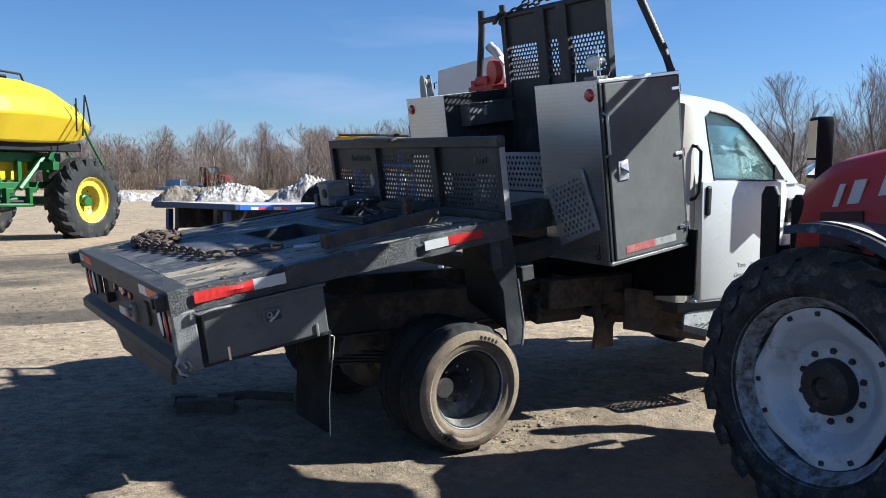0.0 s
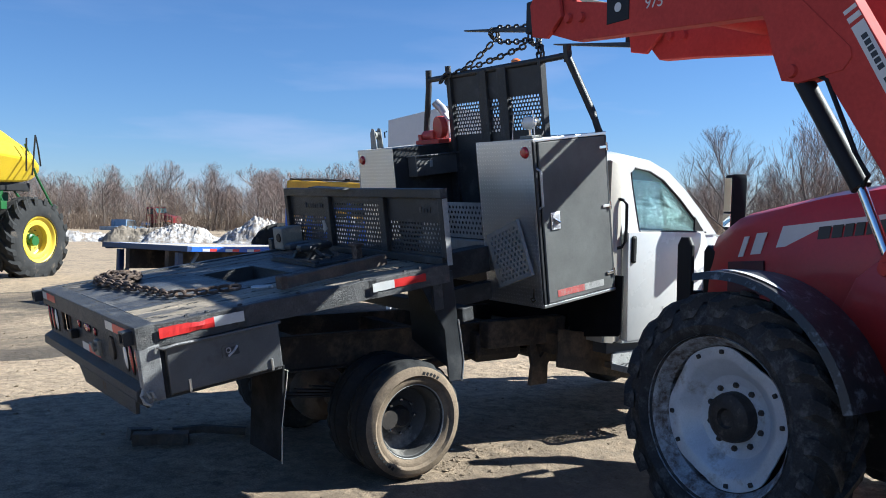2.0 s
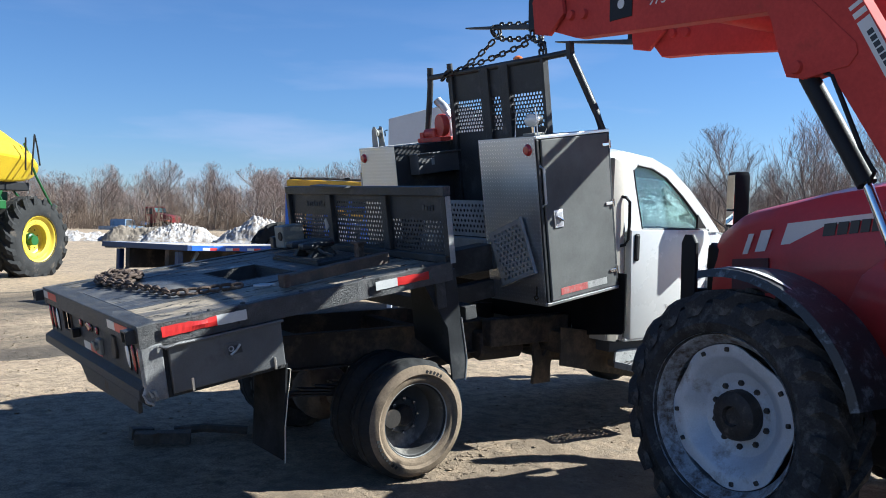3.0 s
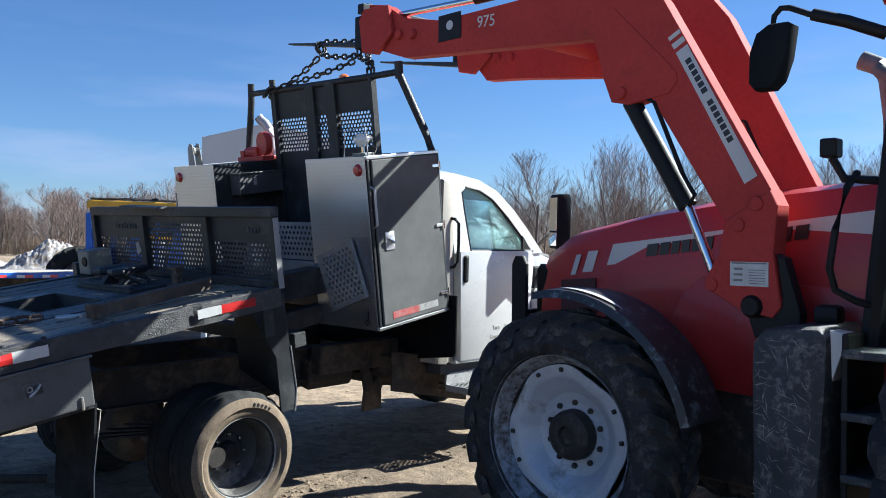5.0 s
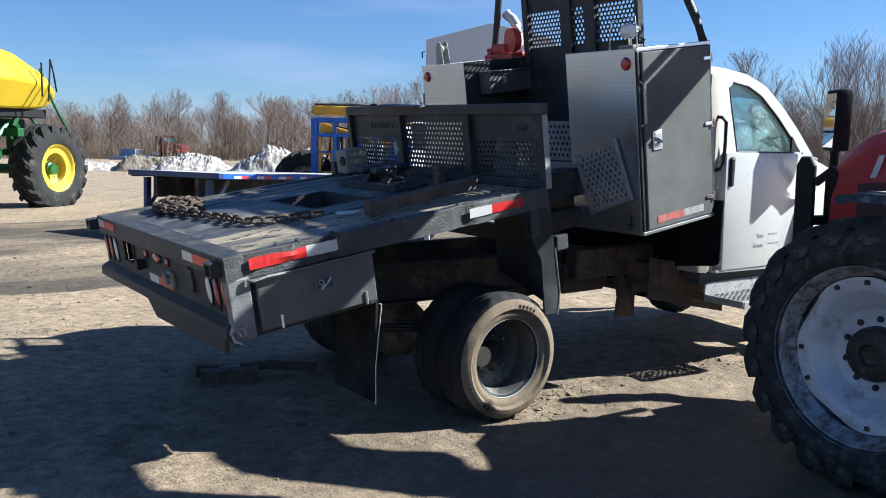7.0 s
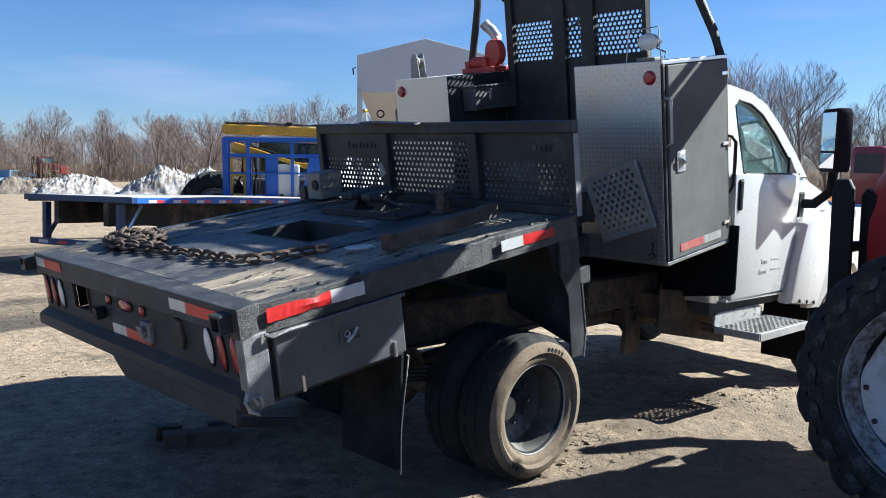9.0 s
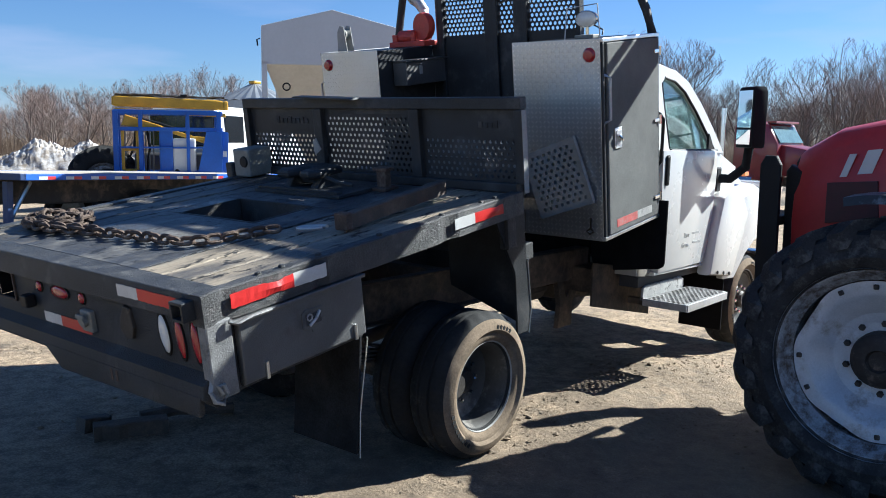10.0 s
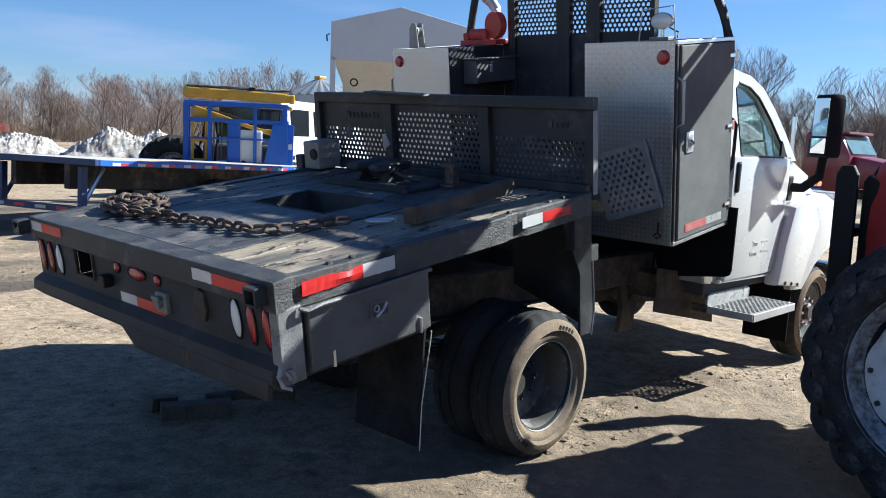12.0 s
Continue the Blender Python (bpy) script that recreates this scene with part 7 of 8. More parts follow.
# ---- lift chain from the tine to the rack ----
def lift_chain():
    t = thing("lift_chain", Matrix(), "dark steel lifting chain looped over the fork tine", "chain")
    heel = TRACTOR @ Vector((0.0, 2.86, 3.42))
    tip = TRACTOR @ Vector((0.0, 3.80, 3.55))
    left = BODY @ Vector((3.52, 0.50, 1.37))
    right = BODY @ Vector((3.52, -0.70, 1.41))
    mid = heel.lerp(tip, 0.62)

    def sag(a, b, d, n=8):
        return [a.lerp(b, k / n) - Vector((0, 0, 4 * d * (k / n) * (1 - k / n))) for k in range(n + 1)]
    up = Vector((0, 0, 0.05))
    dn = Vector((0, 0, -0.06))
    first = chain_along(t, sag(left, mid + dn, 0.03), M_CHAIN, 1.1)
    chain_along(t, [mid + dn, mid + Vector((0.06, 0, 0)), mid + up, mid + Vector((-0.06, 0, 0)), mid + dn], M_CHAIN, 1.1, 0.2, first)
    chain_along(t, sag(mid + up, heel + up + Vector((0, 0.08, 0)), 0.0), M_CHAIN, 1.1, 0.2, first)
    chain_along(t, sag(mid + dn, heel + dn, 0.02), M_CHAIN, 1.1, 0.2, first)
    chain_along(t, [heel + up, heel + dn + Vector((0.05, 0, 0)), right + Vector((0, 0.03, 0.06)), right + dn], M_CHAIN, 1.1, 0.2, first)
    chain_along(t, sag(left + Vector((-0.05, 0.06, 0.0)), heel + dn + Vector((-0.06, 0.04, -0.06)), 0.015), M_CHAIN, 1.1, 0.2, first)
    chain_along(t, [left + Vector((-0.05, 0.08, -0.05)), left + Vector((-0.05, 0.0, 0.02)), left + Vector((0.05, -0.03, 0.03)), left + Vector((0.05, 0.06, -0.04)), left + Vector((-0.05, 0.09, -0.04))], M_CHAIN, 1.1, 0.2, first)
    chain_along(t, [heel + Vector((-0.05, 0, 0.04)), heel + Vector((-0.05, 0, -0.1)), right + Vector((0, -0.02, 0.08)), right + Vector((0, -0.02, -0.08))], M_CHAIN, 1.1, 0.2, first)


lift_chain()

# ---- rubbish on the ground under the bed ----
b = thing("wood_scrap", Matrix.Translation((1.95, 0.62, ground_height(1.95, 0.62))), "broken timber scraps lying in the shade", "timber")
part("piece", rough_board(-0.20, 0.20, -0.055, 0.045, -0.03, 0.085, 9), M_TIMBER, b, at=Matrix.Rotation(radians(-25), 4, "Z") @ Matrix.Rotation(radians(6), 4, "X"))
part("piece", bar([(0.12, 0.10, 0.05), (0.33, 0.02, 0.06), (0.48, -0.06, 0.045), (0.62, -0.12, 0.03)], 0.034, 7), M_TIMBER, b)
part("piece", rough_board(-0.17, 0.0, 0.20, 0.30, -0.03, 0.06, 6), M_TIMBER, b, at=Matrix.Rotation(radians(7), 4, "Y"))


# ---- yellow air cart ----
def air_cart():
    t = thing("air_cart", pose(1.68, 17.94, 0, 0, 0, 38), "yellow poly air seeder cart on a green frame", "farm implement")
    def hopper(y0, y1, nm):
        bm = bmesh.new()
        rows = []
        for x, z0, z1, hw in ((-2.1, 2.7, 3.3, 1.0), (-1.4, 2.55, 3.8, 1.4), (-0.4, 2.5, 4.0, 1.55), (0.7, 2.5, 4.0, 1.55), (1.6, 2.52, 3.86, 1.48), (2.1, 2.55, 3.64, 1.36), (2.45, 2.6, 3.36, 1.18), (2.66, 2.65, 2.98, 0.98)):
            c = (y0 + y1) / 2
            rows.append([bm.verts.new((x, c + a * hw, z)) for a, z in ((-0.75, z0), (-1.0, z0 + 0.45 * (z1 - z0)), (-0.86, z0 + 0.72 * (z1 - z0)), (-0.45, z1), (0.45, z1), (0.86, z0 + 0.72 * (z1 - z0)), (1.0, z0 + 0.45 * (z1 - z0)), (0.75, z0))])
        for a, b in zip(rows, rows[1:]):
            for k in range(8):
                bm.faces.new((a[k], a[(k + 1) % 8], b[(k + 1) % 8], b[k]))
        bm.faces.new(rows[0])
        bm.faces.new(rows[-1][::-1])
        bmesh.ops.bevel(bm, geom=list(bm.edges), offset=0.06, segments=2, affect="EDGES", profile=0.5)
        part(nm, bm, M_YELLOW, t)
    hopper(-1.9, 1.1, "tank")
    part("saddle", boxes(((0.2, -0.3, 2.42), (4.2, 2.2, 0.22)), bevel=0.02), M_PLASTIC, t, "black tank saddle")
    part("lid", boxes(((0.1, -0.4, 4.06), (1.1, 0.7, 0.14)), bevel=0.03), M_PLASTIC, t)
    part("lid_rail", bar([(-0.7, -0.9, 3.98), (-0.6, -0.9, 4.20), (0.9, -0.9, 4.16), (1.0, -0.9, 3.96)], 0.03, 6), M_PLASTIC, t)
    for y in (-0.9, 0.9):
        part("frame_beam", span(-4.0, 2.0, y - 0.1, y + 0.1, 2.05, 2.28, 0.01), M_GREEN, t)
    for x in (-2.4, -0.6, 1.2):
        part("cross_beam", span(x - 0.1, x + 0.1, -1.6, 1.6, 1.85, 2.05, 0.01), M_GREEN, t)
    part("lower_cone", prismed([(-0.1, 2.3), (1.5, 2.3), (1.1, 1.6), (0.3, 1.6)], "y", -0.8, 0.8, 0.05), M_YELLOW, t, "yellow lower cone")
    for y in (-1.0, 1.0):
        part("lower_beam", span(-4.0, 1.9, y - 0.08, y + 0.08, 1.40, 1.56, 0.01), M_GREEN, t)
        for x in (-3.0, -1.7, -0.5, 0.6, 1.5):
            part("frame_post", span(x - 0.06, x + 0.06, y - 0.07, y + 0.07, 1.5, 2.1, 0.01), M_GREEN, t)
    for k in range(6):
        y = -1.15 + 0.13 * k
        part("air_pipe", bar([(-3.6, y, 1.02 + 0.07 * (k % 3)), (-1.2, y - 0.04, 1.06 + 0.06 * (k % 2)), (0.9, y, 1.0 + 0.08 * (k % 3))], 0.045, 7), M_PLASTIC if k % 2 else M_GREEN, t, "", True)
    for x in (-2.7, -2.0, -1.3, -0.6, 0.1, 0.8):
        part("meter_bracket", boxes(((x, -1.12, 1.22), (0.10, 0.14, 0.42)), ((x + 0.12, -1.10, 1.36), (0.2, 0.12, 0.12)), bevel=0.01), M_GREEN, t)
    part("brace", bar([(0.5, -1.15, 1.4), (1.3, -1.15, 2.2)], 0.07, 6), M_GREEN, t)
    part("brace", bar([(1.5, -1.15, 2.2), (2.0, -1.15, 1.2)], 0.07, 6), M_GREEN, t)
    part("brace", bar([(-0.6, -0.95, 2.1), (0.4, -0.95, 1.3)], 0.08, 6), M_GREEN, t)
    part("brace", bar([(-1.9, -0.95, 1.1), (-1.3, -0.95, 2.1)], 0.09, 6), M_GREEN, t)
    part("cradle", bar([(1.3, -1.3, 2.1), (1.7, -1.35, 2.9), (1.85, -1.38, 3.3)], 0.07, 6), M_GREEN, t)
    part("axle", bar([(2.15, -1.7, 1.05), (2.15, 2.0, 1.05)], 0.13, 10), M_GREEN, t)
    for y in (-0.9, 0.9):
        part("axle_leg", boxes(((1.9, y, 1.5), (0.4, 0.25, 1.0)), bevel=0.02), M_GREEN, t)
    part("lower_hopper", prismed([(-2.6, 2.3), (-0.2, 2.3), (-0.7, 1.45), (-2.1, 1.45)], "y", -0.8, 0.8, 0.05), M_YELLOW, t, "yellow lower cone")
    part("meter_box", boxes(((-1.3, 0, 1.2), (1.6, 1.3, 0.5)), bevel=0.03), M_GREEN, t)
    part("fan_hose", bar([(-2.5, -0.8, 1.0), (-0.8, -0.9, 0.85), (0.6, -0.8, 1.0)], 0.12, 10), M_PLASTIC, t, "", True)
    for x, y, R in ((2.15, -1.55, 1.09), (2.15, 1.95, 1.09), (-3.6, -1.3, 0.85), (-3.6, 1.3, 0.85)):
        w = lug_wheel(t, "wheel", R, 0.62, 0.52 * R / 1.03 + 0.02, 18, M_RUBBER, M_YELLOWRIM)
        w.matrix_basis = Matrix.Translation((x, y, R)) @ Matrix.Rotation(math.pi / 2, 4, "Z")
    part("ladder_rail", bar([(1.9, -1.6, 3.5), (2.0, -1.65, 3.2), (2.3, -1.6, 2.7), (3.0, -1.6, 1.75), (3.0, -1.6, 0.95)], 0.03, 6), M_GREEN, t)
    part("ladder_rail", bar([(2.1, -1.0, 2.4), (3.0, -1.0, 1.6), (3.0, -1.0, 0.9)], 0.03, 6), M_GREEN, t)
    part("platform", span(1.9, 3.0, -1.65, -0.9, 1.9, 1.95, 0.01), M_GREEN, t)
    part("hand_rail", bar([(1.75, -1.95, 2.7), (1.8, -2.0, 3.7), (1.95, -1.95, 3.4), (2.1, -1.9, 2.95)], 0.022, 6), M_PLASTIC, t)
    part("hand_rail", bar([(1.55, -1.95, 2.8), (1.5, -2.0, 3.6)], 0.022, 6), M_PLASTIC, t)
    part("marker_lamp", boxes(((2.15, -1.0, 2.72), (0.06, 0.2, 0.1)), bevel=0.01), M_LENSRED, t)


air_cart()


# ---- blue flatbed trailer ----
def flatbed_trailer():
    t = thing("flatbed_trailer", pose(4.95, 8.4, 1.24, 0, 1.75, 15.8), "long blue flatbed trailer with grey planked deck", "trailer")
    L, W = 8.5, 2.5
    for k in range(12):
        y = k * W / 12
        part("deck_plank", span(0.05, L, y + 0.01, y + W / 12 - 0.004, -0.05, 0.0, 0.003), M_PLANK, t)
    part("side_rail", span(0, L, -0.06, 0.0, -0.085, 0.01, 0.006), M_BLUE, t)
    part("side_rail", span(0, L, W, W + 0.06, -0.11, 0.01, 0.006), M_TRAILER, t)
    part("end_rail", span(-0.06, 0.04, -0.06, W + 0.06, -0.085, 0.01, 0.006), M_TRAILER, t)
    for y in (0.6, 1.8):
        part("main_beam", span(0.0, L, y - 0.06, y + 0.06, -0.45, -0.05, 0.006), M_FRAME, t)
    for k in range(17):
        x = 0.25 + k * 0.48
        part("reflector", span(x, x + 0.15, -0.0635, -0.0605, -0.075, -0.03, 0.0), M_WHITETAPE, t, "white reflective strip")
        part("reflector", span(x + 0.15, x + 0.30, -0.0635, -0.0605, -0.075, -0.03, 0.0), M_REDTAPE, t, "red reflective strip")
    for y in (0.35, 2.15):
        part("bumper_leg", span(0.02, 0.12, y - 0.05, y + 0.05, -0.72, -0.11, 0.006), M_TRAILER, t)
        part("bumper_brace", bar([(0.08, y, -0.68), (0.45, y, -0.12)], 0.035, 6), M_ALU if y < 1 else M_TRAILER, t)
    part("underride_bar", span(0.0, 0.1, 0.0, W, -0.80, -0.70, 0.006), M_TRAILER, t)
    for k in range(5):
        part("bar_tape", span(-0.0045, -0.001, 0.1 + k * 0.48, 0.34 + k * 0.48, -0.775, -0.725, 0.0), M_REDTAPE if k % 2 else M_WHITETAPE, t)
    part("tool_tray", span(1.1, 2.1, 0.7, 1.9, -0.48, -0.12, 0.02), M_CABIN, t)
    for x in (2.9, 4.1):
        part("trailer_axle", bar([(x, 0.1, -0.72), (x, 2.4, -0.72)], 0.06, 8), M_FRAME, t)
        for y in (0.28, 2.22):
            w = road_wheel(t, 0.48, 0.26, 0.29, M_RUBBER, M_RIMSILVER, 0.02, 36)
            w.matrix_basis = Matrix.Translation((x, y, -0.74)) @ Matrix.Rotation(0 if y < 1 else math.pi, 4, "Z")
    for y in (0.5, 2.0):
        part("landing_leg", span(7.6, 7.72, y - 0.06, y + 0.06, -1.10, -0.1, 0.006), M_TRAILER, t)


flatbed_trailer()


# ---- boom lift and white van behind the trailer ----
def boom_lift():
    t = thing("boom_lift", pose(9.05, 13.05, 0, 0, 0, -33), "yellow folded boom lift with blue work basket", "lift")
    part("boom", prismed([(-0.05, 2.47), (0.02, 2.44), (2.28, 2.40), (2.32, 2.57), (2.1, 2.61), (0.02, 2.66), (-0.05, 2.63)], "y", 0.25, 0.55, 0.03), M_BOOM, t, "yellow telescopic boom")
    part("lower_boom", prismed([(0.0, 2.33), (2.3, 2.24), (2.3, 2.33), (0.0, 2.40)], "y", 0.3, 0.5, 0.015), M_BOOM, t)
    rnd = random.Random(21)
    for k in range(4):
        y = 0.29 + 0.07 * k
        part("boom_hose", bar([(0.02 + 0.226 * q, y + rnd.uniform(-0.03, 0.03), 2.685 - 0.03 * q / 10 + rnd.uniform(-0.012, 0.022)) for q in range(11)], 0.020, 6), M_PLASTIC if k % 2 else M_HUB, t, "black hose along the boom", True)
    part("hose_clamp", boxes(((1.42, 0.4, 2.69), (0.14, 0.30, 0.05)), bevel=0.015), M_PLASTIC, t)
    part("boom_end", boxes(((2.30, 0.4, 2.49), (0.10, 0.36, 0.20)), bevel=0.03), M_BOOM, t)
    for x, hw in ((0.03, 0.055), (0.52, 0.04), (1.48, 0.035), (2.12, 0.05)):
        part("basket_post", span(x - hw, x + hw, -0.14, -0.06, 0.98, 2.34, 0.008), M_BLUE, t)
        part("basket_post", span(x - hw, x + hw, 0.66, 0.74, 0.98, 2.34, 0.008), M_BLUE, t)
    for z, hh in ((1.02, 0.05), (1.57, 0.018), (1.96, 0.04), (2.31, 0.05)):
        for y in (-0.1, 0.7):
            part("basket_rail", span(0.0, 2.2, y - 0.035, y + 0.035, z - hh, z + hh, 0.008), M_BLUE, t)
    part("basket_floor", span(-0.05, 2.25, -0.15, 0.75, 0.90, 0.97, 0.01), M_BLUE, t)
    part("side_panel", prismed([(1.66, 1.0), (2.18, 1.0), (2.18, 1.92), (1.86, 1.92)], "y", -0.17, -0.145, 0.004), M_BLUE, t)
    part("side_strip", prismed([(2.185, 1.02), (2.30, 1.05), (2.32, 1.90), (2.185, 1.94)], "y", -0.10, 0.5, 0.01), M_BLUE, t)
    part("small_label", span(2.20, 2.28, -0.106, -0.101, 1.38, 1.50, 0.0), M_WHITETAPE, t)
    part("control_panel", boxes(((1.03, 0.05, 1.48), (0.28, 0.25, 1.0)), bevel=0.03), M_BLUE, t)
    part("white_case", boxes(((1.40, 0.06, 1.36), (0.48, 0.26, 0.82)), bevel=0.04), M_HOPPER, t, "pale grey plastic tank")
    part("case_cap", turned([(0.0, -0.02), (0.05, -0.02), (0.055, 0.01), (0.0, 0.01)], 14, Matrix.Translation((1.24, -0.08, 1.06))), M_PLASTIC, t)
    part("rest_arm", prismed([(0.14, 2.04), (0.22, 2.26), (0.95, 2.03), (0.95, 1.90)], "y", 0.0, 0.16, 0.015), M_BOOM, t)
    part("rest_arm", prismed([(0.95, 2.02), (0.95, 1.93), (1.84, 1.66), (1.86, 1.80), (1.60, 1.82)], "y", 0.03, 0.13, 0.012), M_BOOM, t)
    part("arm_hose", bar([(0.45, -0.03, 2.20), (0.9, -0.05, 2.09), (1.3, -0.04, 1.96), (1.6, -0.03, 1.90)], 0.022, 6), M_PLASTIC, t, "", True)
    for x0, x1, z0, z1 in ((0.13, 0.19, 1.10, 1.98), (0.42, 0.47, 1.10, 1.98), (0.19, 0.42, 1.06, 1.12), (0.19, 0.42, 1.50, 1.55)):
        part("yellow_gate", span(x0, x1, -0.02, 0.03, z0, z1, 0.006), M_BOOM, t)
    for x in (0.60, 0.68, 0.76):
        part("guide_rod", bar([(x, 0.05, 1.05), (x + 0.02, 0.05, 1.95)], 0.018, 6), M_TRIM, t)
    part("chassis", boxes(((1.2, 0.9, 0.75), (2.6, 1.2, 0.35)), bevel=0.03), M_BOOM, t)
    part("engine_cover", boxes(((1.3, 1.3, 1.15), (1.9, 0.7, 0.6)), bevel=0.06), M_CABIN, t, "dark engine cover")
    for x0, z0, x1, z1 in ((0.15, 1.05, 0.45, 2.1), (0.62, 1.05, 0.62, 2.1)):
        part("hydraulic_hose", bar([(x0, 0.1, z0), ((x0 + x1) / 2 + 0.08, 0.05, (z0 + z1) / 2), (x1, 0.1, z1)], 0.03, 6), M_PLASTIC, t)
    w = lug_wheel(t, "wheel", 0.80, 0.45, 0.40, 18, M_RUBBER, M_RIMDIRTY, 32)
    w.matrix_basis = Matrix.Translation((-0.33, 1.52, 0.80)) @ Matrix.Rotation(math.pi / 2, 4, "Z")
    for x, ys in ((-0.15, (0.55,)), (2.3, (0.35, 1.5))):
        for y in ys:
            w = lug_wheel(t, "wheel", 0.55, 0.34, 0.28, 16, M_RUBBER, M_RIMSILVER, 32)
            w.matrix_basis = Matrix.Translation((x, y + 0.2, 0.55)) @ Matrix.Rotation(math.pi / 2, 4, "Z")


boom_lift()


def white_van():
    t = thing("white_van", pose(11.1, 13.69, 0, 0, 0, 23.7), "white passenger van with dark tinted windows", "van")
    bm = bmesh.new()
    rows = []
    for x in (0.0, 0.08, 4.6, 5.0):
        i = 0.06 if x in (0.0, 5.0) else 0.0
        rows.append([bm.verts.new(p) for p in ((x, -0.98 + i, 0.45), (x, -1.0 + i, 1.2), (x + 0.04, -0.94 + i, 2.32 - i), (x + 0.08, -0.80, 2.52 - i), (x + 0.08, 0.80, 2.52 - i), (x + 0.04, 0.94 - i, 2.32 - i), (x, 1.0 - i, 1.2), (x, 0.98 - i, 0.45))])
    for a, b in zip(rows, rows[1:]):
        for k in range(8):
            bm.faces.new((a[k], a[(k + 1) % 8], b[(k + 1) % 8], b[k]))
    bm.faces.new(rows[0])
    bm.faces.new(rows[-1][::-1])
    part("body", bm, M_WHITE, t, "", True)
    for x0, x1 in ((0.30, 1.18), (1.45, 2.6), (2.8, 3.7)):
        part("side_window", prismed([(x0 + 0.04, 1.68), (x1, 1.68), (x1 - 0.04, 2.31), (x0, 2.31)], "y", -0.985, -0.935, 0.01), M_TINT, t, "dark tinted glass")
    part("rear_window", span(-0.02, 0.1, -0.82, 0.82, 1.60, 2.36, 0.02), M_TINT, t)
    part("door_handle", span(0.32, 0.45, -1.02, -0.98, 1.12, 1.22, 0.01), M_PLASTIC, t)
    part("tail_lamp", span(-0.02, 0.06, -0.97, -0.86, 0.9, 1.25, 0.01), M_LENSRED, t)
    for x in (0.95, 4.1):
        for y in (-0.86, 0.86):
            w = road_wheel(t, 0.37, 0.22, 0.22, M_RUBBER, M_RIMSILVER, 0.02, 32)
            w.matrix_basis = Matrix.Translation((x, y, 0.37)) @ Matrix.Rotation(0 if y < 0 else math.pi, 4, "Z")


white_van()


# ---- white hopper body beside the truck ----
def hopper_box():
    t = thing("grain_hopper", pose(7.815, 6.67, -0.07, 0, 0, -43.2), "white gabled hopper body with cream sloping floor", "hopper")
    W, L = 2.12, 3.6
    bm = bmesh.new()
    prism(bm, [(0, 2.95), (W, 2.95), (W, 3.52), (W / 2, 3.78), (0, 3.52)], "y", 0.0, L, 0.01)
    part("upper_body", bm, M_HOPPER, t)
    bm = bmesh.new()
    a = [bm.verts.new(p) for p in ((0.05, 0.02, 2.95), (W - 0.05, 0.02, 2.95), (W - 0.05, L - 0.02, 2.95), (0.05, L - 0.02, 2.95))]
    b = [bm.verts.new(p) for p in ((W * 0.32, 1.2, 1.3), (W * 0.68, 1.2, 1.3), (W * 0.68, 2.4, 1.3), (W * 0.32, 2.4, 1.3))]
    for k in range(4):
        bm.faces.new((a[k], a[(k + 1) % 4], b[(k + 1) % 4], b[k]))
    bm.faces.new(b)
    bm.faces.new(a)
    part("hopper_floor", bm, M_HOPPERCREAM, t, "cream sloping hopper floor")
    for x in (0.04, W - 0.04):
        for y in (0.04, L - 0.04):
            part("leg", span(x - 0.04, x + 0.04, y - 0.04, y + 0.04, 0.0, 3.0, 0.004), M_HOPPER, t)
    part("base_beam", boxes(((W / 2, 0.06, 1.0), (W, 0.1, 0.15)), ((W / 2, L - 0.06, 1.0), (W, 0.1, 0.15)), bevel=0.006), M_HOPPER, t)
    part("rib", boxes(((W * 0.62, 0.02, 2.65), (0.05, 0.04, 0.6)), bevel=0.004), M_HOPPERCREAM, t)
    part("crank_wheel", turned([(0.052, -0.010), (0.064, 0.0), (0.052, 0.010), (0.042, 0.0)], 20, Matrix.Translation((0.37, -0.03, 2.62)), True), M_PLASTIC, t)
    part("hook", bar([(-0.02, 0.0, 3.33), (-0.06, -0.02, 3.31), (-0.05, -0.02, 3.22)], 0.012, 6), M_PLASTIC, t)


hopper_box()


